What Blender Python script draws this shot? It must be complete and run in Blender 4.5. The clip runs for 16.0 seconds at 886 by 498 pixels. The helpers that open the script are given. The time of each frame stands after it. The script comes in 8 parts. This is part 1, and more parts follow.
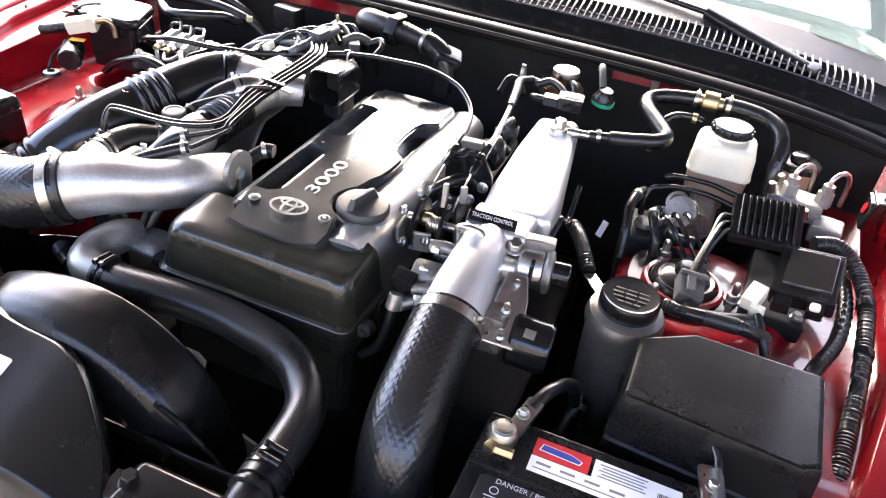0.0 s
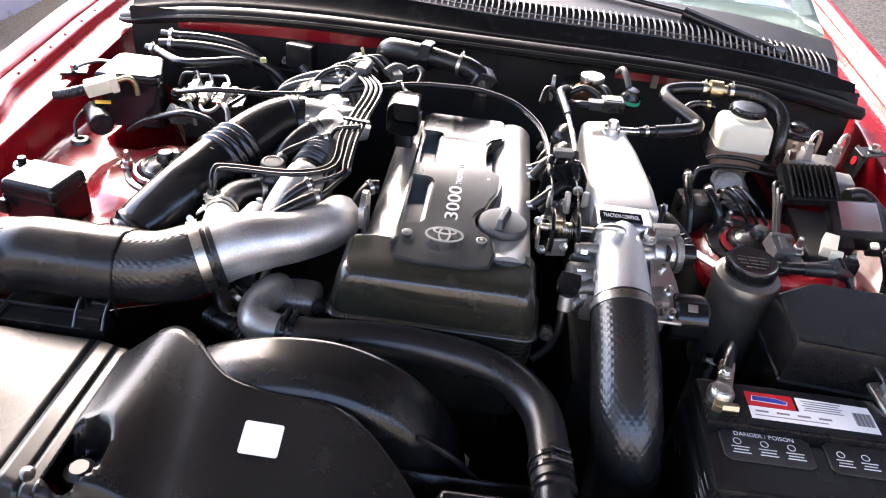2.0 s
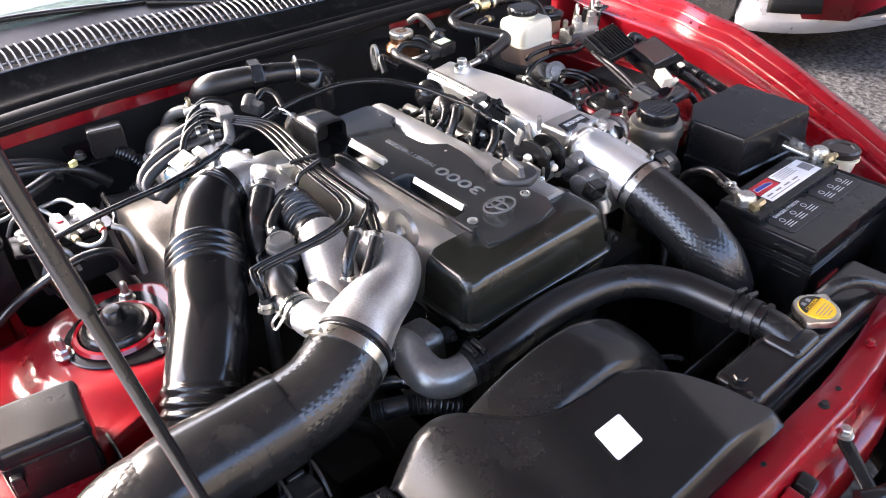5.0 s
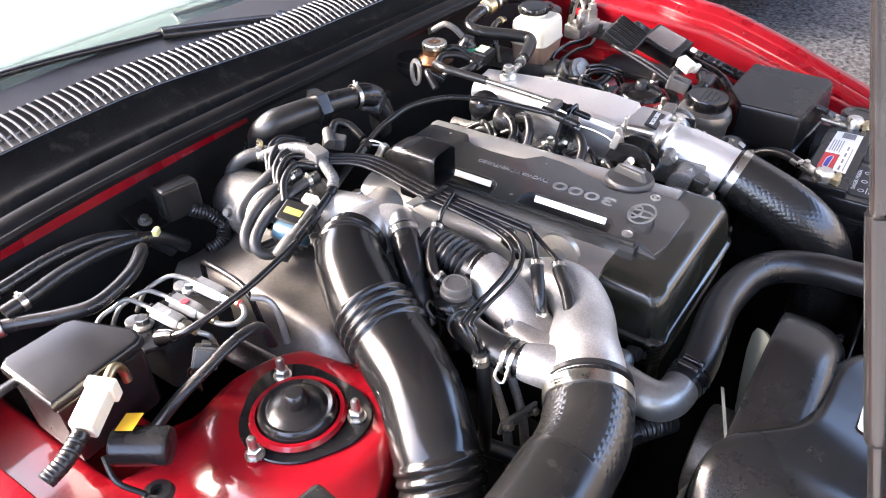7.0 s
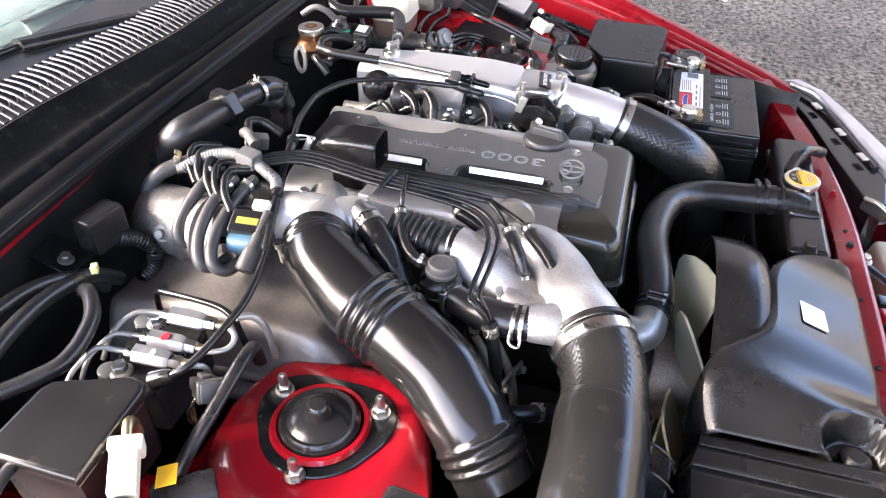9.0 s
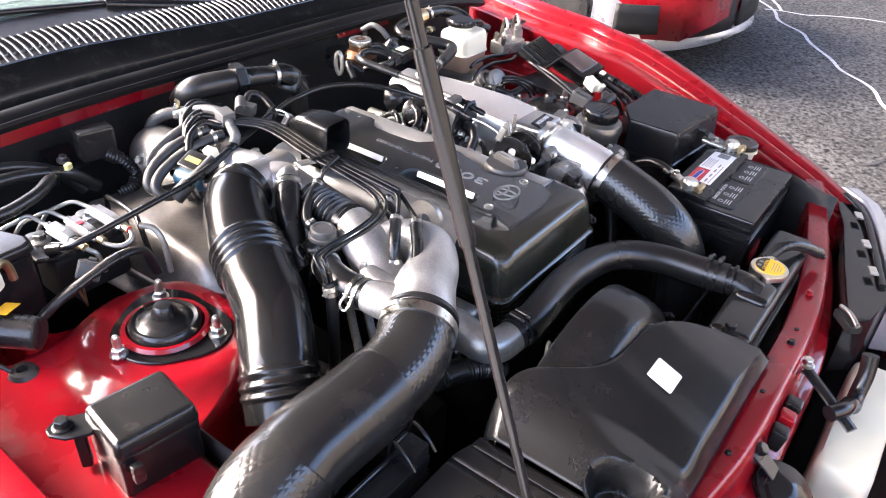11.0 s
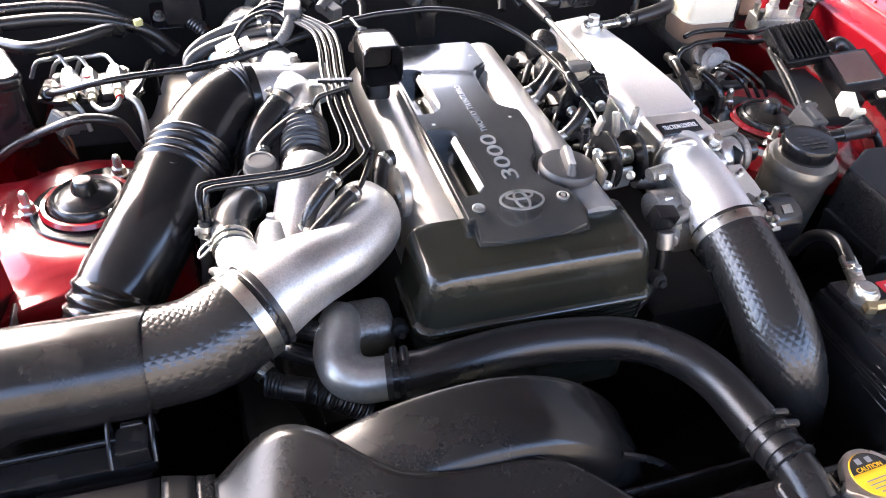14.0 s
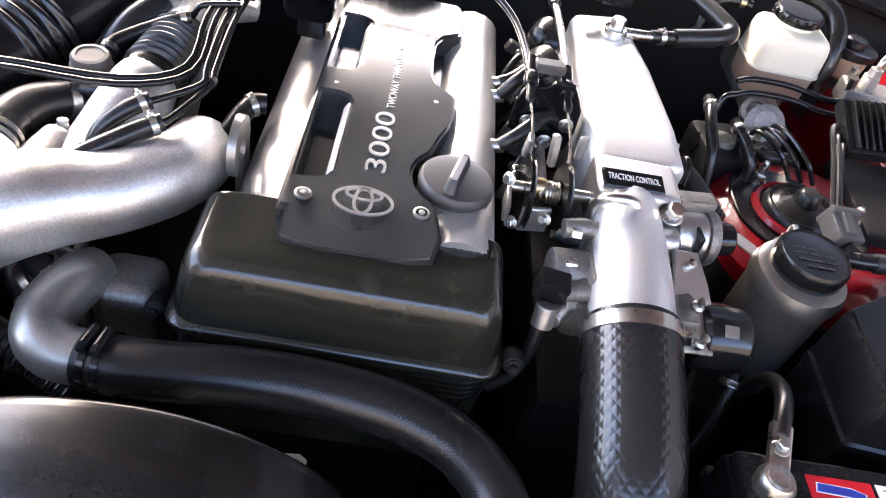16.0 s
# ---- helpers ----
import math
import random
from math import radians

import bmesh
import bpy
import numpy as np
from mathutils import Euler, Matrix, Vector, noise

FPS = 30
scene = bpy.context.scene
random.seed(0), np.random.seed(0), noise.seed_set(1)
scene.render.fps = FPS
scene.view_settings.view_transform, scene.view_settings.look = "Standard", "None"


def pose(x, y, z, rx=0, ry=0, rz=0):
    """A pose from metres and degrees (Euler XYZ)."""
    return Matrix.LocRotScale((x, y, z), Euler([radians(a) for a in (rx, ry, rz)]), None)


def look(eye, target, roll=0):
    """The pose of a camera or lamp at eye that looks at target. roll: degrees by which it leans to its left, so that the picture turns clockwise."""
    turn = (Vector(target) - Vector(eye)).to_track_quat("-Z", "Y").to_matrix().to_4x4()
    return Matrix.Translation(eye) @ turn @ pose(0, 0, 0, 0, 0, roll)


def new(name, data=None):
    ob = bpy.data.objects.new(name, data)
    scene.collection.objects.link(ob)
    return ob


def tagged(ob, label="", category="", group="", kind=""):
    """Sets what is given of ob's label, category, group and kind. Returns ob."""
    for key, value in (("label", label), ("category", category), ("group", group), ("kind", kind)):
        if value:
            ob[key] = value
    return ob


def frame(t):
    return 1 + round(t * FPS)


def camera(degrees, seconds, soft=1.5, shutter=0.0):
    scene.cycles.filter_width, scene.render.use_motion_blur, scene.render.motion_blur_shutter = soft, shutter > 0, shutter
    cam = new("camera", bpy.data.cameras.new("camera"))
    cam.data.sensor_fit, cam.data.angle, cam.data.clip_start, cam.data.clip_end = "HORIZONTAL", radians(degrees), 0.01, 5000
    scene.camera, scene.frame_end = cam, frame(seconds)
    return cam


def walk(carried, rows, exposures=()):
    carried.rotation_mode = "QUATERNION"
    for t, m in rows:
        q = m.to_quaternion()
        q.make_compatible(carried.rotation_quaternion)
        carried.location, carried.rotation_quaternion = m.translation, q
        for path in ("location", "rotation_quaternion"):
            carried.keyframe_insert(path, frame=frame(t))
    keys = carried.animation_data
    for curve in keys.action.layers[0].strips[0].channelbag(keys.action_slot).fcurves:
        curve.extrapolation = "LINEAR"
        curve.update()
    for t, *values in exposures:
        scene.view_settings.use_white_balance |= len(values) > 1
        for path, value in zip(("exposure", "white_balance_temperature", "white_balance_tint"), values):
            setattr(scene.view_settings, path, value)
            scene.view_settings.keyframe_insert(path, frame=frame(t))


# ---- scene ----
cam = camera(61.8, 16.0, soft=1.1)
PATH = [
    (0, (0.4318, -0.9278, 1.3793), (-0.0842, 0.6227, 0.2261), 6.79),
    (0.5, (0.4106, -1.0407, 1.3726), (-0.2042, 0.4896, 0.2411), 5.00),
    (1, (0.3558, -1.0966, 1.3845), (-0.2310, 0.4395, 0.2462), 3.86),
    (1.5, (0.1551, -1.1161, 1.3719), (-0.1220, 0.5227, 0.2594), 5.83),
    (2, (0.0053, -1.0957, 1.4036), (-0.0551, 0.5665, 0.2929), 6.26),
    (2.5, (-0.1053, -1.0209, 1.4008), (-0.1429, 0.6297, 0.2722), 3.42),
    (3, (-0.2066, -0.9131, 1.4019), (-0.1394, 0.7234, 0.2542), 2.64),
    (3.5, (-0.2989, -0.8744, 1.3832), (0.0598, 0.7079, 0.2138), 2.43),
    (3.7, (-0.3481, -0.8759, 1.3746), (0.2371, 0.6535, 0.2265), 2.17),
    (5.8, (-0.8498, -0.8105, 1.4056), (0.3360, 0.3008, 0.2399), 0.94),
    (6, (-0.8920, -0.7665, 1.4050), (0.3565, 0.2772, 0.2423), 2.03),
    (6.5, (-0.9158, -0.6130, 1.4186), (0.3597, 0.3763, 0.2378), -0.85),
    (7, (-0.8940, -0.4940, 1.4298), (0.4069, 0.4519, 0.2411), -2.07),
    (7.5, (-0.9299, -0.3752, 1.4366), (0.5180, 0.3165, 0.2429), -1.98),
    (8, (-0.9731, -0.2676, 1.4330), (0.5571, 0.1578, 0.2175), 0.04),
    (8.5, (-0.9891, -0.2379, 1.4406), (0.5469, 0.1092, 0.2076), 0.88),
    (8.7, (-0.9978, -0.2444, 1.4472), (0.5267, 0.1160, 0.2038), 0.76),
    (10.8, (-0.9979, -0.7046, 1.4358), (0.3836, 0.2209, 0.3245), 3.05),
    (11, (-0.9327, -0.7244, 1.4064), (0.4406, 0.2253, 0.3055), 3.79),
    (11.5, (-0.7706, -0.7167, 1.3667), (0.4433, 0.2770, 0.1261), 4.56),
    (12, (-0.6608, -0.7565, 1.3483), (0.3967, 0.2978, 0.0178), 3.87),
    (12.5, (-0.5151, -0.7927, 1.3290), (0.3057, 0.3998, -0.0510), 4.63),
    (13, (-0.4090, -0.8183, 1.3282), (0.3457, 0.4255, -0.0442), 2.93),
    (13.5, (-0.3608, -0.7911, 1.3316), (0.3091, 0.5059, -0.0355), 4.50),
    (14, (-0.3411, -0.8422, 1.3449), (0.1669, 0.5985, 0.0541), 4.06),
    (14.5, (-0.2767, -0.9142, 1.3798), (0.1579, 0.5646, 0.1054), 8.95),
    (15, (-0.1306, -0.8944, 1.3711), (0.1580, 0.6416, 0.1231), 12.75),
    (15.5, (-0.0231, -0.8419, 1.3372), (0.0569, 0.6819, 0.0443), 10.15),
    (16, (-0.0084, -0.7140, 1.2691), (0.1691, 0.7369, -0.0959), 14.82),
]
walk(cam, [(t, look(eye, target, roll)) for t, eye, target, roll in PATH],
     [(0.0, 4.21, 6850, 16), (1.5, 4.04, 6850, 16), (2.5, 3.70, 6850, 16), (3.5, 3.56, 6850, 16), (6.0, 4.38, 6850, 16), (7.0, 4.33, 6850, 16), (8.7, 4.25, 6850, 16), (11.0, 4.20, 6850, 16), (12.0, 4.20, 6850, 16), (13.0, 4.45, 6850, 16), (14.5, 4.40, 6850, 16), (16.0, 4.22, 6850, 16)])

# ---- light ----
world = bpy.data.worlds.new("sky")
scene.world = world
world.use_nodes = True
wn = world.node_tree
sky = wn.nodes.new("ShaderNodeTexSky")
sky.sky_type, sky.sun_disc = "NISHITA", False
sky.sun_elevation, sky.sun_rotation = radians(32), radians(-26)
sky.air_density, sky.dust_density, sky.ozone_density = 0.75, 2.8, 1.0
wn.links.new(sky.outputs[0], wn.nodes["Background"].inputs[0])
wn.nodes["Background"].inputs[1].default_value = 0.15
sun_data = bpy.data.lights.new("sun", "SUN")
sun_data.energy, sun_data.angle, sun_data.color = 0.5, radians(18), (1.0, 0.99, 0.97)
sun = new("sun", sun_data)
sun.matrix_world = look((-3.3, 6.76, 4.7), (0, 0, 0))

# ---- materials ----
def mat(name, base, rough=0.5, metal=0.0, grain=0.0, scale=200.0, spots=0.12, spot_scale=9.0, bump=0.0, coat=0.0,
        rough_var=0.15, weave=0.0, spec=0.5, dust=0.0):
    """A procedural material: base colour varied by large stains and fine grain, uneven roughness, fine relief;
    weave: the pitch in metres of a woven sleeve along the mesh's UV."""
    m = bpy.data.materials.new(name)
    m.use_nodes = True
    nt = m.node_tree
    b = nt.nodes["Principled BSDF"]
    b.inputs["Metallic"].default_value = metal
    b.inputs["Coat Weight"].default_value = coat
    b.inputs["Coat Roughness"].default_value = 0.05
    b.inputs["Specular IOR Level"].default_value = spec
    co = nt.nodes.new("ShaderNodeTexCoord")
    oi = nt.nodes.new("ShaderNodeObjectInfo")
    add = nt.nodes.new("ShaderNodeVectorMath")
    add.operation = "ADD"
    nt.links.new(co.outputs["Object"], add.inputs[0])
    nt.links.new(oi.outputs["Random"], add.inputs[1])
    n1 = nt.nodes.new("ShaderNodeTexNoise")
    n1.inputs["Scale"].default_value, n1.inputs["Detail"].default_value = spot_scale, 6
    n2 = nt.nodes.new("ShaderNodeTexNoise")
    n2.inputs["Scale"].default_value, n2.inputs["Detail"].default_value = scale, 3
    for n in (n1, n2):
        nt.links.new(add.outputs[0], n.inputs["Vector"])
    mr = nt.nodes.new("ShaderNodeMapRange")
    mr.inputs[1].default_value, mr.inputs[2].default_value = 0.3, 0.7
    mr.inputs[3].default_value, mr.inputs[4].default_value = 1 - spots, 1 + spots
    nt.links.new(n1.outputs[0], mr.inputs[0])
    mg = nt.nodes.new("ShaderNodeMapRange")
    mg.inputs[1].default_value, mg.inputs[2].default_value = 0.3, 0.7
    mg.inputs[3].default_value, mg.inputs[4].default_value = 1 - grain, 1 + grain
    nt.links.new(n2.outputs[0], mg.inputs[0])
    mul = nt.nodes.new("ShaderNodeMath")
    mul.operation = "MULTIPLY"
    nt.links.new(mr.outputs[0], mul.inputs[0])
    nt.links.new(mg.outputs[0], mul.inputs[1])
    col = nt.nodes.new("ShaderNodeVectorMath")
    col.operation = "SCALE"
    col.inputs[0].default_value = base
    nt.links.new(mul.outputs[0], col.inputs["Scale"])
    last = col.outputs[0]
    if dust:
        mx = nt.nodes.new("ShaderNodeMix")
        mx.data_type = "RGBA"
        ramp = nt.nodes.new("ShaderNodeMapRange")
        ramp.inputs[1].default_value, ramp.inputs[2].default_value = 0.56, 0.75
        ramp.inputs[3].default_value, ramp.inputs[4].default_value = 0.0, dust
        n3 = nt.nodes.new("ShaderNodeTexNoise")
        n3.inputs["Scale"].default_value, n3.inputs["Detail"].default_value = spot_scale * 3.1, 8
        nt.links.new(add.outputs[0], n3.inputs["Vector"])
        nt.links.new(n3.outputs[0], ramp.inputs[0])
        nt.links.new(ramp.outputs[0], mx.inputs[0])
        nt.links.new(last, mx.inputs[6])
        mx.inputs[7].default_value = (0.32, 0.29, 0.25, 1)
        last = mx.outputs[2]
    nt.links.new(last, b.inputs["Base Color"])
    rr = nt.nodes.new("ShaderNodeMapRange")
    rr.inputs[1].default_value, rr.inputs[2].default_value = 0.3, 0.7
    rr.inputs[3].default_value, rr.inputs[4].default_value = max(0.02, rough * (1 - rough_var)), min(1, rough * (1 + rough_var))
    nt.links.new(n1.outputs[0], rr.inputs[0])
    nt.links.new(rr.outputs[0], b.inputs["Roughness"])
    height = n2.outputs[0]
    dist = bump
    if weave:
        sep = nt.nodes.new("ShaderNodeSeparateXYZ")
        nt.links.new(co.outputs["UV"], sep.inputs[0])
        waves = []
        for op in ("ADD", "SUBTRACT"):
            a = nt.nodes.new("ShaderNodeMath")
            a.operation = op
            nt.links.new(sep.outputs[0], a.inputs[0])
            nt.links.new(sep.outputs[1], a.inputs[1])
            k = nt.nodes.new("ShaderNodeMath")
            k.operation = "MULTIPLY"
            k.inputs[1].default_value = math.pi / weave
            nt.links.new(a.outputs[0], k.inputs[0])
            s = nt.nodes.new("ShaderNodeMath")
            s.operation = "SINE"
            nt.links.new(k.outputs[0], s.inputs[0])
            ab = nt.nodes.new("ShaderNodeMath")
            ab.operation = "ABSOLUTE"
            nt.links.new(s.outputs[0], ab.inputs[0])
            waves.append(ab)
        h = nt.nodes.new("ShaderNodeMath")
        h.operation = "MULTIPLY"
        nt.links.new(waves[0].outputs[0], h.inputs[0])
        nt.links.new(waves[1].outputs[0], h.inputs[1])
        height, dist = h.outputs[0], weave * 0.034
    if dist:
        bp = nt.nodes.new("ShaderNodeBump")
        bp.inputs["Strength"].default_value = 0.7
        bp.inputs["Distance"].default_value = dist
        nt.links.new(height, bp.inputs["Height"])
        nt.links.new(bp.outputs[0], b.inputs["Normal"])
    return m


RED = mat("red_car_paint", (0.24, 0.004, 0.010), 0.30, coat=0.6, spec=0.25, spots=0.05, grain=0.03, rough_var=0.3, dust=0.015)
BLACK = mat("satin_black_plastic", (0.010, 0.010, 0.0104), 0.23, spec=0.4, grain=0.12, scale=900, bump=0.00004, rough_var=0.3, dust=0.03)
GLOSS = mat("smooth_black_plastic", (0.010, 0.010, 0.0105), 0.17, spec=0.4, grain=0.05, rough_var=0.35, dust=0.03)
SCOOP = mat("scuffed_satin_plastic", (0.009, 0.009, 0.0092), 0.27, spec=0.34, grain=0.15, scale=500, bump=0.00003, rough_var=0.3, spots=0.25, spot_scale=5, dust=0.02)
DUCT = mat("smooth_duct_plastic", (0.009, 0.009, 0.0092), 0.20, spec=0.45, grain=0.05, rough_var=0.3, dust=0.012)
MATTE = mat("matte_black_plastic", (0.016, 0.016, 0.0165), 0.5, grain=0.2, scale=600, bump=0.0002, dust=0.04)
RUBBER = mat("black_rubber_hose", (0.012, 0.012, 0.0124), 0.30, grain=0.15, scale=700, bump=0.00008, rough_var=0.3, dust=0.02)
WEAVE = mat("woven_black_hose", (0.014, 0.0138, 0.0135), 0.24, weave=0.0105, rough_var=0.2, spec=0.6)
FINE_WEAVE = mat("fine_ribbed_hose", (0.009, 0.009, 0.0095), 0.32, weave=0.0042, rough_var=0.2)
ALU = mat("cast_aluminium", (0.64, 0.635, 0.62), 0.40, metal=1.0, grain=0.10, scale=700, bump=0.0003, spots=0.10, rough_var=0.25)
BRIGHT = mat("brushed_aluminium", (0.90, 0.90, 0.89), 0.42, metal=0.85, grain=0.05, scale=500, bump=0.0001, spots=0.06)
CASTM = mat("rough_cast_alloy", (0.66, 0.655, 0.64), 0.45, metal=0.9, grain=0.15, scale=500, bump=0.0004, spots=0.2, spot_scale=18)
DULL = mat("stained_cast_alloy", (0.28, 0.268, 0.25), 0.52, metal=0.85, grain=0.2, scale=300, bump=0.0006, spots=0.3, spot_scale=22)
STEEL = mat("zinc_plated_steel", (0.62, 0.60, 0.55), 0.3, metal=1.0, grain=0.08, spots=0.2, spot_scale=60)
COPPER = mat("tarnished_copper", (0.17, 0.085, 0.045), 0.4, metal=0.9, spots=0.25, spot_scale=60)
BRASS = mat("yellow_zinc_brass", (0.48, 0.40, 0.25), 0.38, metal=1.0, spots=0.2, spot_scale=60)
SHIELD = mat("heat_shield_steel", (0.20, 0.185, 0.17), 0.46, metal=0.8, spots=0.3, spot_scale=14, grain=0.1, bump=0.0004)
OLIVE = mat("olive_black_paint", (0.017, 0.0172, 0.0125), 0.22, coat=0.25, grain=0.05, spots=0.12, dust=0.05)
CAMGREY = mat("grey_crinkle_cover", (0.52, 0.515, 0.50), 0.33, metal=0.7, grain=0.08, scale=900, bump=0.0001)
PLATE = mat("gunmetal_paint", (0.105, 0.108, 0.107), 0.19, metal=0.7, coat=0.4, grain=0.04, rough_var=0.2)
WHITEP = mat("ivory_translucent_plastic", (0.80, 0.75, 0.60), 0.38, grain=0.02, spots=0.04)
FLUID = mat("amber_fluid_plastic", (0.36, 0.24, 0.17), 0.35, spots=0.1)
WHITE = mat("white_paper_label", (0.82, 0.82, 0.82), 0.5, spots=0.03)
GREY = mat("grey_metal_tank", (0.36, 0.35, 0.325), 0.38, metal=0.7, spots=0.2, spot_scale=20, grain=0.08)
GREYP = mat("grey_plastic_plug", (0.075, 0.073, 0.07), 0.5, grain=0.1)
LREDP = mat("red_label_print", (0.55, 0.01, 0.02), 0.4, spots=0.05)
BLUEP = mat("blue_label_print", (0.02, 0.04, 0.30), 0.4, spots=0.05)
YELLOW = mat("orange_yellow_decal", (0.85, 0.46, 0.02), 0.4, spots=0.04)
DECALB = mat("black_decal_print", (0.01, 0.01, 0.01), 0.5)
INK = mat("grey_label_print", (0.20, 0.20, 0.21), 0.6)
LETTER = mat("pale_lettering", (0.75, 0.75, 0.75), 0.4)
EMBOSS = mat("raised_grey_paint", (0.30, 0.30, 0.30), 0.30, metal=0.6, coat=0.4)
BEIGE = mat("pale_green_fan_plastic", (0.50, 0.50, 0.38), 0.45, spots=0.1)
CREAM = mat("cream_bottle_plastic", (0.72, 0.68, 0.52), 0.45, spots=0.06)
VALVEM = mat("satin_valve_alloy", (0.34, 0.35, 0.36), 0.40, metal=0.8, grain=0.08, spots=0.1, spot_scale=40)
CAPBROWN = mat("brown_black_cap", (0.035, 0.028, 0.022), 0.4, grain=0.1)
CAPGREY = mat("worn_grey_black_cap", (0.040, 0.040, 0.040), 0.36, grain=0.2, scale=500, dust=0.05)
RESM = mat("dull_reservoir_metal", (0.22, 0.215, 0.20), 0.34, metal=0.75, spots=0.25, spot_scale=24, grain=0.1)
FOIL = mat("bright_ribbed_foil", (0.62, 0.62, 0.63), 0.16, metal=1.0, grain=0.05, spots=0.05)
GREEN = mat("green_cap_ring", (0.02, 0.35, 0.20), 0.4)
GREYHOSE = mat("faded_grey_rubber", (0.040, 0.039, 0.038), 0.42, grain=0.15, scale=500, bump=0.0001, spots=0.2, spot_scale=30)
PALELOOM = mat("pale_grey_loom_tape", (0.10, 0.10, 0.10), 0.45, grain=0.1, spots=0.15, spot_scale=40)
STICK = mat("dull_yellow_sticker", (0.20, 0.17, 0.03), 0.4, spots=0.1)
TEAL = mat("blue_solenoid_plastic", (0.04, 0.10, 0.15), 0.4)
COWLM = mat("dusty_black_lid", (0.009, 0.009, 0.0095), 0.26, spec=0.25, grain=0.25, scale=350, bump=0.00004, dust=0.012)
COWLP = mat("rough_cowl_plastic", (0.007, 0.007, 0.0072), 0.55, spec=0.06, grain=0.3, scale=350, bump=0.0003, spots=0.3, spot_scale=14, dust=0.06)
GRILLE = mat("grey_grille_plastic", (0.060, 0.060, 0.061), 0.22, spec=0.6, spots=0.1)
SEALM = mat("black_rubber_seal", (0.006, 0.006, 0.0065), 0.40, spec=0.2, grain=0.2, scale=500, bump=0.0001, dust=0.015)
# near-black: for black parts, and as painted shade on deep or recessed ones
DARK = mat("black_parts_and_shade", (0.012, 0.012, 0.012), 0.6, spec=0.25, spots=0.3, spot_scale=15, grain=0.2, dust=0.01)
ASPHALT = mat("worn_asphalt", (0.038, 0.0375, 0.037), 0.9, spec=0.15, grain=0.95, scale=48, bump=0.016, spots=0.3, spot_scale=1.6)
LAMPM = mat("headlamp_trim", (0.55, 0.55, 0.56), 0.2, metal=0.6)
BLUECAR = mat("dark_blue_paint", (0.02, 0.025, 0.09), 0.3, coat=1.0)
GLASS = bpy.data.materials.new("windscreen_glass")
GLASS.use_nodes = True
gb = GLASS.node_tree.nodes["Principled BSDF"]
# pale base with partial transmission adds the brightness of a reflection
gb.inputs["Base Color"].default_value = (0.42, 0.52, 0.50, 1)
gb.inputs["Roughness"].default_value, gb.inputs["Transmission Weight"].default_value, gb.inputs["IOR"].default_value = 0.03, 0.85, 1.5

# ---- mesh helpers ----
ORG = {}


def thing(name, loc, label, category, group="", kind=""):
    """An Empty at loc that parents the parts of one thing."""
    ob = new(name)
    ob.empty_display_size = 0.02
    ob.location = loc
    ORG[ob] = Vector(loc)
    return tagged(ob, label, category, group, kind)


def part(name, bm, material, parent=None, label="", angle=38):
    """Links a bmesh, given in world metres, as one mesh object under its thing or part."""
    org = ORG.get(parent, Vector((0, 0, 0)))
    bm.transform(Matrix.Translation(-org))
    bmesh.ops.recalc_face_normals(bm, faces=bm.faces)
    for f in bm.faces:
        f.smooth = True
    me = bpy.data.meshes.new(name)
    bm.to_mesh(me)
    bm.free()
    me.set_sharp_from_angle(angle=radians(angle))
    for m in material if isinstance(material, (list, tuple)) else [material]:
        me.materials.append(m)
    ob = new(name, me)
    if parent:
        ob.parent = parent
        ORG[ob] = org
    if label:
        ob["label"] = label
    if name not in ("slat", "grip_rib"):
        wn_mod = ob.modifiers.new("weighted_normal", "WEIGHTED_NORMAL")
        wn_mod.keep_sharp, wn_mod.weight = True, 100
    return ob


def single(name, bm, material, label, category, loc=(0, 0, 0), group="", kind="", angle=38):
    """One mesh that is a whole thing of its own."""
    bm.transform(Matrix.Translation(-Vector(loc)))
    ob = part(name, bm, material, None, "", angle)
    ob.location = loc
    ORG[ob] = Vector(loc)
    return tagged(ob, label, category, group, kind)


def merge(bm, src, m=None):
    """Adds the temporary bmesh src to bm."""
    if m is not None:
        src.transform(m)
    me = bpy.data.meshes.new("tmp")
    src.to_mesh(me)
    src.free()
    bm.from_mesh(me)
    bpy.data.meshes.remove(me)
    return bm


def box(c, s, bev=0.003, seg=2, rot=(0, 0, 0), bm=None, taper=1.0):
    """A bevelled box, centre c, size s; taper narrows its top."""
    t = bmesh.new()
    bmesh.ops.create_cube(t, size=1)
    for v in t.verts:
        k = taper if v.co.z > 0 else 1
        v.co = Vector((v.co.x * s[0] * k, v.co.y * s[1] * k, v.co.z * s[2]))
    if bev:
        bmesh.ops.bevel(t, geom=t.edges[:], offset=bev, segments=seg, affect="EDGES", profile=0.5)
    return merge(bm or bmesh.new(), t, pose(*c, *rot))


def axis_pose(c, d):
    """A pose at c whose z axis points along d."""
    return Matrix.Translation(c) @ Vector(d).to_track_quat("Z", "Y").to_matrix().to_4x4()


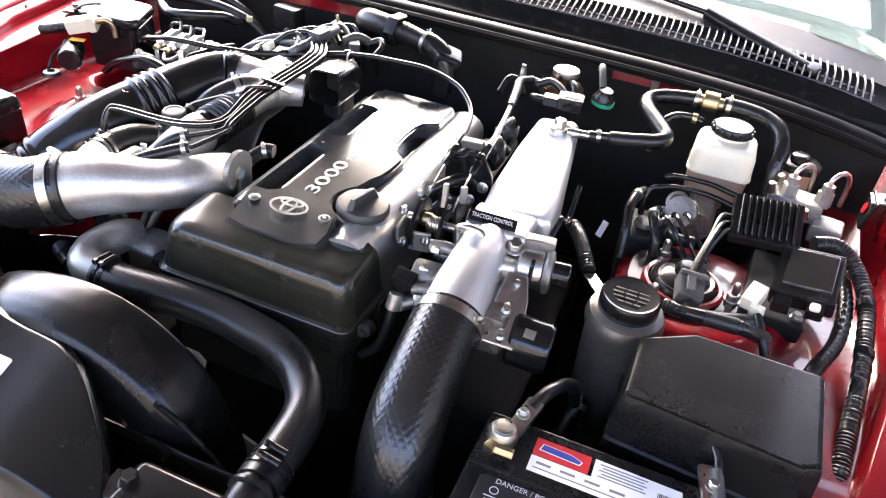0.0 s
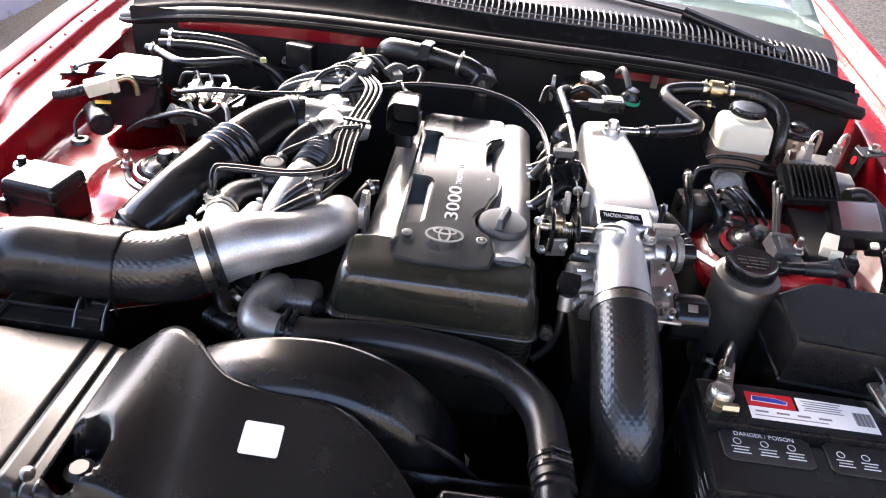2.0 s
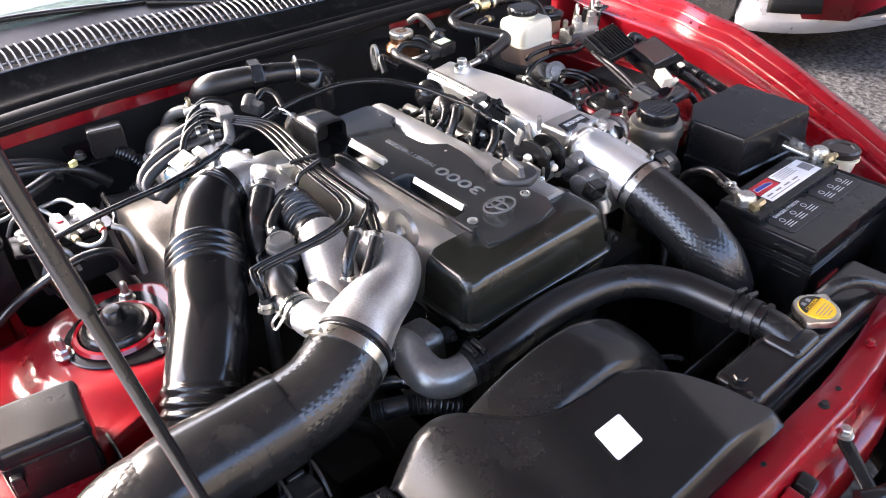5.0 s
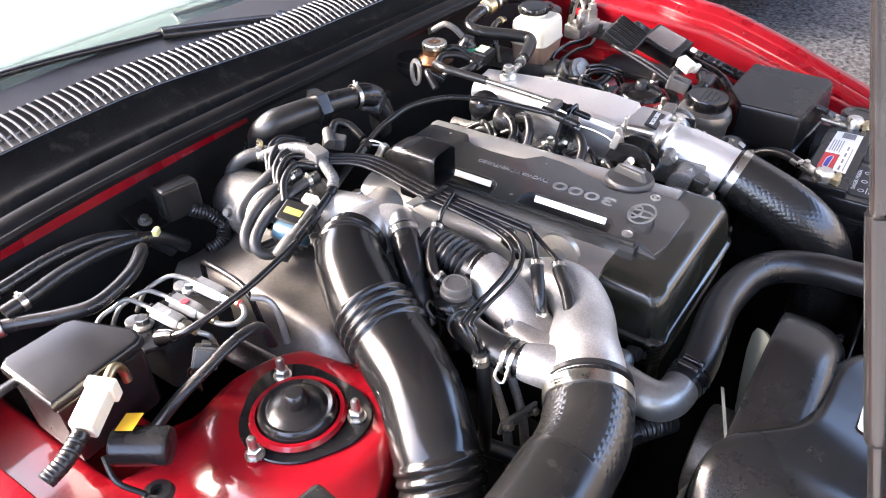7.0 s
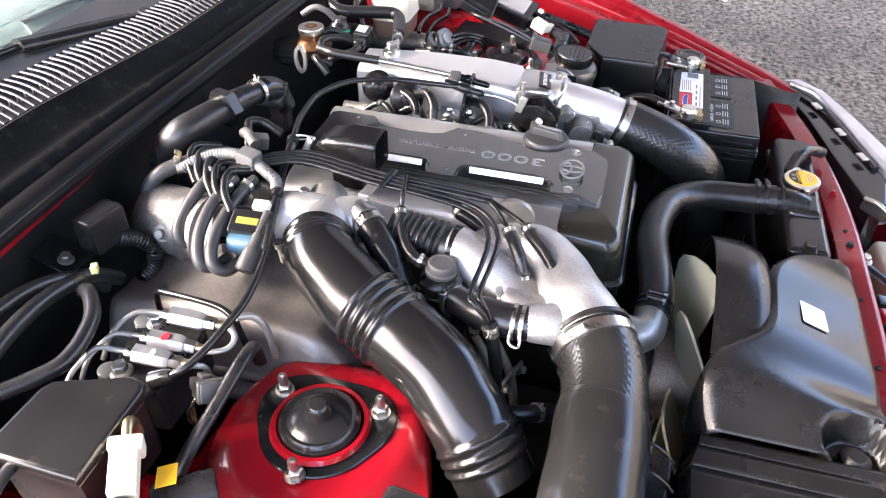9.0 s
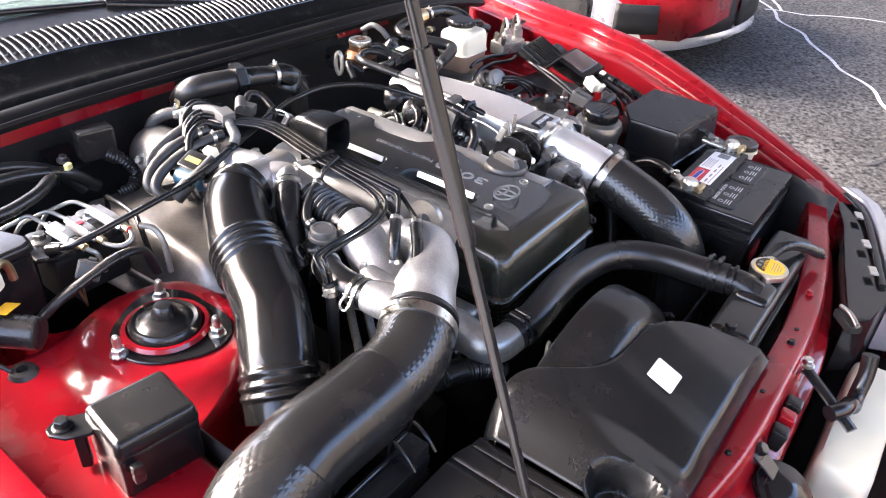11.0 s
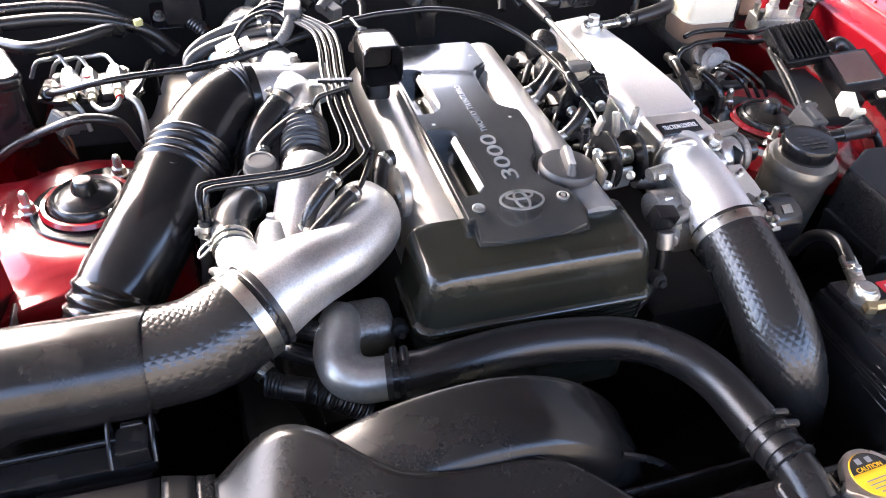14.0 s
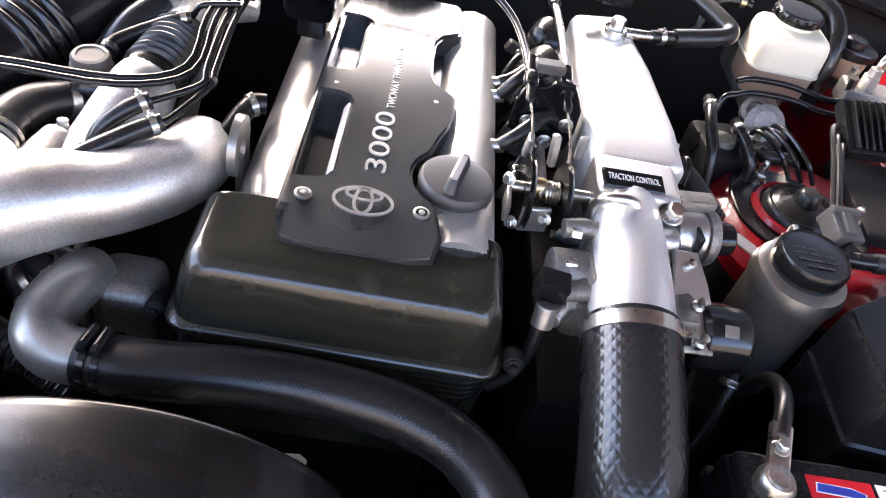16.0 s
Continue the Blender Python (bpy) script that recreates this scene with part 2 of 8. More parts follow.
def lathe(profile, c, d=(0, 0, 1), seg=28, bm=None):
    """A turned body: profile of (radius, height) along d from c."""
    t = bmesh.new()
    rings = []
    for r, h in profile:
        if r < 1e-5:
            rings.append([t.verts.new((0, 0, h))])
        else:
            rings.append([t.verts.new((r * math.cos(2 * math.pi * i / seg), r * math.sin(2 * math.pi * i / seg), h)) for i in range(seg)])
    for a, b in zip(rings, rings[1:]):
        for i in range(seg):
            j = (i + 1) % seg
            if len(a) == 1 and len(b) > 1:
                t.faces.new((a[0], b[i], b[j]))
            elif len(b) == 1 and len(a) > 1:
                t.faces.new((a[i], a[j], b[0]))
            elif len(a) > 1:
                t.faces.new((a[i], a[j], b[j], b[i]))
    for ring in (rings[0], rings[-1]):
        if len(ring) > 1:
            t.faces.new(ring)
    return merge(bm or bmesh.new(), t, axis_pose(c, d))


def cyl(c, d, r, h, bev=0.002, seg=24, bm=None):
    """A cylinder with eased ends from c along d."""
    bev = min(bev, r * 0.6, h * 0.45)
    return lathe([(r - bev, 0), (r - 0.3 * bev, 0.3 * bev), (r, bev), (r, h - bev), (r - 0.3 * bev, h - 0.3 * bev), (r - bev, h)], c, d, seg, bm)


def hexa(c, d, r, h, bm=None):
    return lathe([(r, 0), (r, h * 0.85), (r * 0.85, h)], c, d, 6, bm)


def bolt(c, d=(0, 0, 1), r=0.006, bm=None):
    """A flanged hexagon bolt head."""
    bm = bm or bmesh.new()
    lathe([(r * 1.45, 0), (r * 1.45, r * 0.2), (r, r * 0.5)], c, d, 18, bm)
    hexa(Vector(c) + Vector(d).normalized() * r * 0.4, d, r, r * 1.1, bm)
    return bm


def curve(pts, sub=7):
    """Points of a Catmull-Rom curve through pts, each (x, y, z) or (x, y, z, radius)."""
    p = [np.array(q, float) for q in pts]
    p = [2 * p[0] - p[1]] + p + [2 * p[-1] - p[-2]]
    out = []
    for i in range(1, len(p) - 2):
        for k in range(sub):
            t = k / sub
            out.append(0.5 * (2 * p[i] + (p[i + 1] - p[i - 1]) * t + (2 * p[i - 1] - 5 * p[i] + 4 * p[i + 1] - p[i + 2]) * t * t
                              + (3 * p[i] - p[i - 1] - 3 * p[i + 1] + p[i + 2]) * t ** 3))
    out.append(p[-2])
    return out


def tube(pts, r=0.01, seg=16, sub=7, bm=None, rib=None, flat=1.0, up=None, caps=True):
    """A pipe along a smooth curve. rib(s): factor on the radius at the length s; flat: height over width."""
    bm = bm or bmesh.new()
    uvl = bm.loops.layers.uv.verify()
    pts = [tuple(q) + (r,) if len(q) == 3 else tuple(q) for q in pts]
    c = curve(pts, sub)
    pos = [Vector(q[:3]) for q in c]
    rad = [q[3] for q in c]
    n = len(pos)
    tang = [(pos[min(i + 1, n - 1)] - pos[max(i - 1, 0)]).normalized() for i in range(n)]
    ref = Vector(up) if up else (Vector((0, 0, 1)) if abs(tang[0].z) < 0.9 else Vector((1, 0, 0)))
    side = tang[0].cross(ref).normalized()
    s, rings, lens = 0.0, [], []
    for i in range(n):
        if i:
            s += (pos[i] - pos[i - 1]).length
            side = (side - tang[i] * side.dot(tang[i])).normalized()
        u = side.cross(tang[i])
        k = rad[i] * (rib(s) if rib else 1)
        rings.append([bm.verts.new(pos[i] + side * (k * math.cos(2 * math.pi * j / seg)) + u * (k * flat * math.sin(2 * math.pi * j / seg))) for j in range(seg)])
        lens.append(s)
    girth = 2 * math.pi * max(rad)
    for i in range(n - 1):
        for j in range(seg):
            q = (j + 1) % seg
            f = bm.faces.new((rings[i][j], rings[i][q], rings[i + 1][q], rings[i + 1][j]))
            for loop, (uu, vv) in zip(f.loops, ((j, i), (j + 1, i), (j + 1, i + 1), (j, i + 1))):
                loop[uvl].uv = (uu / seg * girth, lens[vv])
    if caps:
        bm.faces.new(rings[0][::-1])
        bm.faces.new(rings[-1])
    return bm


def ribs(at, pitch, count, depth):
    """Ridges: count of them, pitch apart, from the length at on."""
    def f(s):
        x = s - at
        return 1 + (depth * (0.5 - 0.5 * math.cos(2 * math.pi * x / pitch)) if 0 < x < pitch * count else 0)
    return f


def prism(poly, z0, z1, bev=0.003, seg=2, m=None, bm=None):
    """A plate with the outline poly (x, y) from z0 to z1, with eased edges, laid by the pose m."""
    t = bmesh.new()
    f = t.faces.new([t.verts.new((x, y, z0)) for x, y in poly])
    r = bmesh.ops.extrude_face_region(t, geom=[f])
    for v in r["geom"]:
        if isinstance(v, bmesh.types.BMVert):
            v.co.z = z1
    bmesh.ops.recalc_face_normals(t, faces=t.faces)
    if bev:
        rim = [e for e in t.edges if abs(e.verts[0].co.z - e.verts[1].co.z) < 1e-6]
        bmesh.ops.bevel(t, geom=rim, offset=bev, segments=seg, affect="EDGES", profile=0.5, clamp_overlap=True)
    return merge(bm or bmesh.new(), t, m)


def rounded(x0, y0, x1, y1, r, n=5):
    """The outline of a rectangle with round corners."""
    out = []
    for cx, cy, a in ((x1 - r, y1 - r, 0), (x0 + r, y1 - r, 90), (x0 + r, y0 + r, 180), (x1 - r, y0 + r, 270)):
        for k in range(n + 1):
            w = radians(a + 90 * k / n)
            out.append((cx + r * math.cos(w), cy + r * math.sin(w)))
    return out


def loft(sections, bm=None, close=True):
    """A skin over rings of equally many points."""
    bm = bm or bmesh.new()
    rings = [[bm.verts.new(p) for p in ring] for ring in sections]
    n = len(rings[0])
    for a, b in zip(rings, rings[1:]):
        for i in range(n):
            bm.faces.new((a[i], a[(i + 1) % n], b[(i + 1) % n], b[i]))
    if close:
        bm.faces.new(rings[0][::-1])
        bm.faces.new(rings[-1])
    return bm


def sheet(fn, u0, u1, v0, v1, nu, nv, bm=None, skip=None):
    """A surface fn(u, v) -> (x, y, z) on a grid."""
    bm = bm or bmesh.new()
    g = [[bm.verts.new(fn(u0 + (u1 - u0) * i / nu, v0 + (v1 - v0) * j / nv)) for j in range(nv + 1)] for i in range(nu + 1)]
    for i in range(nu):
        for j in range(nv):
            bm.faces.new((g[i][j], g[i + 1][j], g[i + 1][j + 1], g[i][j + 1]))
    return bm


def solid(ob, thick, offset=-1.0):
    """Gives a sheet its thickness."""
    ob.modifiers.clear()
    md = ob.modifiers.new("thickness", "SOLIDIFY")
    md.thickness, md.offset = thick, offset
    return ob


def lettering(text, size, m, material, parent, name="lettering", depth=0.0004, label="", width=None):
    """Raised writing in the built-in font, laid by the pose m."""
    cu = bpy.data.curves.new("tmp", "FONT")
    cu.body, cu.size, cu.extrude, cu.align_x, cu.align_y = text, size, depth, "CENTER", "CENTER"
    tmp = new("tmp", cu)
    me = bpy.data.meshes.new_from_object(tmp)
    bpy.data.objects.remove(tmp)
    bpy.data.curves.remove(cu)
    bm = bmesh.new()
    bm.from_mesh(me)
    bpy.data.meshes.remove(me)
    if width:
        w = max(v.co.x for v in bm.verts) - min(v.co.x for v in bm.verts)
        for v in bm.verts:
            v.co.x *= width / w
    bm.transform(m)
    return part(name, bm, material, parent, label)


def clamp(c, d, r, parent, w=0.011, name="hose_clamp", screw=(0, 0, 1), material=None):
    """A worm-drive band round a hose, with its screw housing."""
    d = Vector(d).normalized()
    bm = lathe([(r - 0.0005, -w / 2), (r + 0.0012, -w / 2), (r + 0.0012, w / 2), (r - 0.0005, w / 2)], c, d, 36)
    s = Vector(screw)
    s = (s - d * s.dot(d)).normalized()
    t = d.cross(s)
    if name.startswith("spring"):
        # a spring band with two bent ears
        k = min(1, r / 0.016)
        for q in (-1, 1):
            ear = Vector(c) + s * (r + 0.0035 * k) + t * (q * 0.0035 * k)
            e = box((0, 0, 0), (0.0014, w * 0.55, 0.008 * k), 0.0004, 1)
            e.transform(Matrix.Translation(ear) @ Matrix((t, d, s)).transposed().to_4x4() @ pose(0, 0, 0, 0, 22 * q, 0))
            merge(bm, e)
    else:
        k = min(1, r / 0.022)
        h = Vector(c) + s * (r + 0.004 * k)
        cyl(h - t * 0.010 * k, t, 0.0045 * k, 0.020 * k, 0.001 * k, 12, bm)
        hexa(h + t * 0.010 * k, t, 0.0042 * k, 0.006 * k, bm)
    return part(name, bm, material or STEEL, parent)


def smooth(a, b, x):
    t = min(1, max(0, (x - a) / (b - a)))
    return t * t * (3 - 2 * t)

# ---- ground and car body ----
g = bmesh.new()
sheet(lambda u, v: (u, v, 0.0), -60, 60, -60, 60, 40, 40, g)
tagged(part("ground", g, ASPHALT), "worn grey asphalt with pale seams", "asphalt", kind="structure")
for k, (x0, y0, x1, y1) in enumerate(((5.3, 0.80, 3.2, -0.68), (4.95, 0.62, 5.75, -0.9), (9.5, 3.0, 5.0, 0.52))):
    d = Vector((x1 - x0, y1 - y0, 0))
    s = bmesh.new()
    sheet(lambda u, v: (x0 + d.x * u + 0.03 * math.sin(19 * u + k) - d.y / d.length * v, y0 + d.y * u + 0.02 * math.sin(31 * u) + d.x / d.length * v, 0.004), 0, 1, -0.012, 0.012, 60, 1, s)
    tagged(part("pavement_seam", s, mat("pale_seam_filler", (0.24, 0.24, 0.25), 0.8, grain=0.4, scale=60)), "pale filled seam in the asphalt", "seam", kind="structure")

# pale slab: glare of sunlit ground as base colour, also bounces light onto the bay
apron = box((-5.6, 2.2, 0.004), (9.0, 15.0, 0.008), 0.002, 1)
tagged(part("pavement", apron, mat("pale_sunlit_ground", (0.52, 0.51, 0.49), 0.8, grain=0.2, scale=60, spots=0.2, spot_scale=1.4, bump=0.002)), "pale slab beside the parking bay, sun glare put into its colour", "pavement", kind="structure")
CRACKM = mat("dark_crack_filler", (0.012, 0.012, 0.013), 0.9)
rng = random.Random(7)
for x0, y0, ang, n in ((3.75, 0.55, 200, 14), (3.35, 0.30, 250, 9), (4.3, 0.9, 170, 16), (5.1, -0.3, 230, 12), (6.2, 0.3, 190, 14), (2.6, -0.5, 280, 9), (4.6, -0.9, 150, 10)):
    ck = bmesh.new()
    p, a = Vector((x0, y0)), radians(ang)
    last = None
    for k in range(n):
        a += rng.uniform(-0.75, 0.75)
        w = 0.011 * rng.uniform(0.4, 1.2) * (1 - k / (n + 2))
        nrm = Vector((-math.sin(a), math.cos(a)))
        row = [ck.verts.new((p.x + nrm.x * w * s, p.y + nrm.y * w * s, 0.004)) for s in (-1, 1)]
        if last:
            ck.faces.new((last[0], row[0], row[1], last[1]))
        last = row
        p = p + Vector((math.cos(a), math.sin(a))) * rng.uniform(0.03, 0.08)
    tagged(part("pavement_crack", ck, CRACKM), "thin dark crack in the asphalt", "crack", kind="structure")

# added roof, out of view: keeps overhead sky off the bay and its reflections
canopy = box((0.10, -0.80, 2.75), (5.0, 4.0, 0.12), 0.02, 1)
tagged(part("ceiling", canopy, mat("sky_block_roof_grey", (0.20, 0.20, 0.20), 0.8, spots=0.1, spot_scale=2)), "added unseen grey roof that blocks the overhead sky", "canopy", kind="structure")
# added posts that only carry the unseen roof
for x in (-2.3, 2.5):
    for y in (-2.7,):
        tagged(part("canopy_post", cyl((x, y, 0), (0, 0, 1), 0.04, 2.7, 0.004, 20), STEEL), "added steel post under the unseen roof", "post", kind="structure")

# added walls, all out of view: they block sky and darken reflections
BEIGEWALL = mat("sky_block_beige", (0.24, 0.225, 0.20), 0.8, grain=0.2, scale=40, spots=0.25, spot_scale=0.7)
GREYWALL = mat("sky_block_grey", (0.13, 0.13, 0.135), 0.8, grain=0.2, scale=40, spots=0.25, spot_scale=0.7)
tagged(part("wall_front", box((0, -6.2, 1.6), (24, 0.2, 3.2), 0.01, 1), BEIGEWALL), "added unseen beige wall that blocks low sky", "wall", kind="structure")
tagged(part("wall_right", box((10.5, 1.0, 5.5), (0.2, 14.2, 11.0), 0.01, 1), GREYWALL), "added unseen tall grey wall for dark reflections", "wall", kind="structure")

tagged(part("wall_back", box((6.8, 8.0, 5.5), (7.6, 0.2, 11.0), 0.01, 1), GREYWALL), "added unseen tall grey wall for dark reflections", "wall", kind="structure")

tagged(part("wall_left", box((-5.2, -4.2, 2.1), (0.2, 4.2, 4.2), 0.01, 1), BEIGEWALL), "added unseen beige wall that blocks low sky", "wall", kind="structure")

car = thing("car_body", (0, 0, 0), "red sports car with its bonnet propped open", "car")


def lerp(x, table):
    return float(np.interp(x, [a for a, _ in table], [b for _, b in table]))


LEDGE = {-1: ((-0.80, 0.46, 0.645), (-0.66, 0.575, 0.668), (-0.55, 0.66, 0.70), (-0.42, 0.725, 0.735), (-0.25, 0.768, 0.775), (-0.05, 0.768, 0.805), (0.2, 0.774, 0.822), (0.42, 0.772, 0.845), (1.2, 0.80, 0.90)),
         1: ((-0.80, 0.46, 0.645), (-0.66, 0.575, 0.668), (-0.55, 0.64, 0.695), (-0.47, 0.667, 0.715), (-0.37, 0.695, 0.740), (-0.235, 0.722, 0.770), (-0.04, 0.764, 0.805), (0.1, 0.768, 0.818), (0.25, 0.758, 0.832), (0.42, 0.77, 0.848), (1.2, 0.80, 0.90))}
WIDTH = ((-0.8, 0.012), (-0.5, 0.022), (-0.3, 0.030), (-0.1, 0.048), (0.03, 0.052), (0.10, 0.072), (0.4, 0.078), (1.2, 0.06))


def edge(side, y):
    """The inner edge of the ledge along the wing: |x| and z."""
    t = LEDGE[side]
    return float(np.interp(y, [q[0] for q in t], [q[1] for q in t])), float(np.interp(y, [q[0] for q in t], [q[2] for q in t]))


def wing(side):
    def fn(u, y):
        tower = math.exp(-(abs(y) / (0.118 if side < 0 and y > 0 else 0.142)) ** 6)
        inner = 0.61 - (0.200 if side < 0 else 0.215) * tower
        rail, zr = edge(side, y)
        inner = min(inner, rail - 0.03)
        top = min(0.735 - 0.03 * smooth(-0.2, -0.55, y), zr - 0.02)
        if u < 0.3:
            k = u / 0.3
            return side * (inner - 0.03 * (1 - k) ** 2), y, 0.25 + (top - 0.012 - 0.25) * k + 0.018 * tower * k
        k = (u - 0.3) / 0.7
        ax = inner + (rail - inner) * min(1, k / 0.88)
        r = math.hypot(ax - 0.515, y)
        z = top + 0.022 * (1 - smooth(0.104, 0.146, r)) - 0.012 * (1 - smooth(0, 0.06, k))
        if k > 0.84:
            z = top + (zr - top) * smooth(0.84, 1.0, k)
        if side < 0:
            z -= 0.13 * smooth(0.105, 0.150, y) * (1 - smooth(0.66, 0.70, ax)) * smooth(0.0, 0.06, k)
        else:
            z -= 0.13 * smooth(0.115, 0.165, y) * (1 - smooth(0.66, 0.70, ax)) * smooth(0.0, 0.06, k)
        return side * ax, y, z
    return fn


for side, nm in ((-1, "inner_wing"), (1, "inner_wing")):
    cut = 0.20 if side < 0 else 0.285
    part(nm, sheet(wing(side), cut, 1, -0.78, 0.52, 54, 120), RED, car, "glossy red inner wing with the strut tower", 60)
    # lower strip of the wing is near-black, its shade painted in
    part("lower_wing", sheet(wing(side), 0, cut, -0.78, 0.52, 6, 60), DARK, car, "lower inner wing with deep shade put into its colour", 60)

for side in (-1, 1):
    guard = sheet(lambda y, z: (side * (0.598 - 0.05 * smooth(-0.5, -0.62, y)), y, z), -0.62, -0.150, 0.26, 0.742, 20, 6)
    solid(part("splash_guard", guard, MATTE, car, "black plastic splash guard", 60), 0.003)

# ledge, raised lip, bolted flange, crown and flank, outwards from the ledge's edge
LIP = ((0, -0.004), (0.0015, 0.010), (0.004, 0.013), (0.006, 0.011), (0.009, 0.013), (0.024, 0.020), (0.027, 0.018), (0.029, 0.022), (0.045, 0.032), (0.062, 0.034),
       (0.080, 0.022), (0.096, -0.005), (0.106, -0.05), (0.118, -0.2), (0.115, -0.5))
for side in (-1, 1):
    def fn(u, y, side=side):
        x, z = edge(side, y)
        w = lerp(y, WIDTH)
        flat = 0.55 + 0.45 * smooth(-0.5, -0.1, y)
        if u < 1:
            return side * (x + 0.003 * u), y, z + 0.004 * math.sin(0.5 * math.pi * u)
        if u < 2:
            return side * (x + 0.003 + (w - 0.003) * (u - 1)), y, z + 0.004
        u -= 2
        i = min(int(u), len(LIP) - 2)
        k = u - i
        dx = LIP[i][0] * (1 - k) + LIP[i + 1][0] * k
        dz = LIP[i][1] * (1 - k) + LIP[i + 1][1] * k
        return side * (x + w + dx), y, z + 0.005 + dz * (flat if dz > 0 else 1)
    n = len(LIP) + 1
    solid(part("fender", sheet(fn, 0, n, -0.74, 1.2, 3 * n, 80), RED, car, "glossy red front fender and bolted flange", 50), 0.002)
    for y in (-0.46, -0.31, -0.29, -0.11, 0.03, 0.06, 0.15, 0.21, 0.27, 0.33, 0.40, 0.46):
        x, z = edge(side, y)
        part("fender_bolt", bolt((side * (x + lerp(y, WIDTH) + 0.014), y, z + 0.020 * (0.55 + 0.45 * smooth(-0.5, -0.1, y))), (-0.2 * side, 0, 1), 0.0026), RED, car)


def firewall_y(x):
    return 0.463 - 0.02 * (x / 0.6) ** 2


def cowl_y(x):
    return 0.400 - 0.033 * x + 0.014 * (x / 0.78) ** 2


def cowl_z(x):
    return 0.934 - 0.052 * (abs(x) / 0.78) ** 4


X1 = 0.76
part("firewall", sheet(lambda x, z: (x, firewall_y(x) - 0.02 + 0.03 * math.sin(9 * x) * (0.86 - z), z), -X1, X1, 0.25, 0.905, 50, 14), DARK, car, "black insulated firewall", 60)
for x0, x1 in ((-0.66, -0.16), (0.27, 0.44)):
    part("firewall_flange", sheet(lambda x, k: (x, firewall_y(x) - 0.024 + 0.003 * k, 0.868 + 0.024 * k), x0, x1, 0, 1, 24, 4), RED, car, "red painted firewall edge")
part("flange_clip", box((0.352, firewall_y(0.352) - 0.031, 0.874), (0.014, 0.004, 0.030), 0.001, 1), STEEL, car, "plated clip")
SEAL = ((-0.027, -0.020), (-0.022, -0.030), (-0.014, -0.0315), (-0.010, -0.026), (-0.0105, -0.021), (-0.005, -0.017), (-0.0005, -0.009), (0.0005, -0.002), (-0.004, 0.004), (-0.009, 0.007), (-0.030, 0.012))
sealing = bmesh.new()
loft([[(x, cowl_y(x) + dy * w, cowl_z(x) + dz * w) for dz, dy in SEAL] for x, w in [(-0.795, 0.55), (-0.78, 0.8)] + [(x, 1.0) for x in np.linspace(-0.75, 0.74, 60)] + [(0.760, 0.85), (0.768, 0.55)]], sealing)
part("cowl_seal", sealing, SEALM, car, "ribbed black rubber bonnet seal")
# closes the cowl to the firewall; near-black for the shade under it
part("cowl_underside", sheet(lambda x, k: (x, (cowl_y(x) + 0.006) * (1 - k) + (firewall_y(x) - 0.018) * k, (cowl_z(x) - 0.026) * (1 - k) + 0.9045 * k), -X1, X1, 0, 1, 40, 4), DARK, car, "underside of the cowl with shade put into its colour")


def reach(x):
    """How far the cowl runs back from its seal to the grille."""
    return 0.050 + min(0.024, 0.08 * max(0.0, -x))


def cowl(x, k):
    """The plastic cowl from the seal back to the grille."""
    z = cowl_z(x) - 0.008 + 0.034 * k - 0.010 * math.sin(math.pi * k)
    z += 0.006 * math.exp(-((k - 0.30) / 0.12) ** 2) - 0.004 * math.exp(-((k - 0.12) / 0.06) ** 2)
    return x, cowl_y(x) + 0.006 + reach(x) * k, z + 6.0 * (reach(x) - 0.05) * 0.05 * k


part("cowl_panel", sheet(cowl, -X1 - 0.03, X1, 0, 1, 60, 24), COWLP, car, "dusty black plastic cowl panel", 70)
part("cowl_lip", tube([(x, cowl_y(x) + reach(x) + 0.0065, cowl_z(x) + 0.0275 + 0.3 * (reach(x) - 0.05)) for x in np.linspace(-0.72, 0.70, 30)], 0.0022, 8, 1), GLOSS, car, "thin raised edge before the grille")
# near-black sheet paints the shaded gaps between the slats
part("grille_tray", sheet(lambda x, k: (x, cowl_y(x) + reach(x) + 0.004 + 0.075 * k, cowl_z(x) + 0.022 + 0.3 * (reach(x) - 0.05) + 0.022 * k - 0.016 * math.sin(math.pi * k)), -0.74, 0.74, 0, 1, 40, 6), DARK, car, "near-black sheet for the shaded gaps under the cowl grille")
slat = bmesh.new()
tube([(0, 0, 0.002), (0.0005, 0.010, 0.006), (0.0012, 0.026, 0.0125), (0.0012, 0.045, 0.017), (0, 0.066, 0.020)], 0.0021, 6, 3, slat)
box((0, 0.0245, 0.0065), (0.0028, 0.004, 0.012), 0.0008, 1, (0, 0, 0), slat)
box((0, 0.0015, 0.000), (0.0034, 0.005, 0.007), 0.001, 1, (0, 0, 0), slat)
first = None
for i in range(108):
    x = -0.70 + i * 0.0131
    if first is None:
        first = part("slat", slat, GRILLE, car)
        o = first
    else:
        o = new("slat", first.data)
        o.parent = car
    o.location = (x, cowl_y(x) + reach(x) + 0.0075, cowl_z(x) + 0.0265 + 0.3 * (reach(x) - 0.05))
part("grille_bar", tube([(x, cowl_y(x) + reach(x) + 0.0335, cowl_z(x) + 0.031 + 0.3 * (reach(x) - 0.05)) for x in np.linspace(-0.71, 0.71, 30)], 0.0022, 8, 1), GRILLE, car)


def screen(x, k):
    return x * (1 - 0.10 * k), 0.580 - 0.033 * x + 0.02 * (x / 0.7) ** 2 + 0.76 * k, 0.990 - 0.02 * (x / 0.7) ** 4 + 0.235 * k + 0.03 * math.sin(math.pi * k)


ws = part("windscreen", sheet(screen, -0.72, 0.72, 0, 1, 24, 12), GLASS, car, "pale green windscreen glass with reflected brightness in its colour", 70)
solid(ws, 0.005)
ws.visible_shadow = False
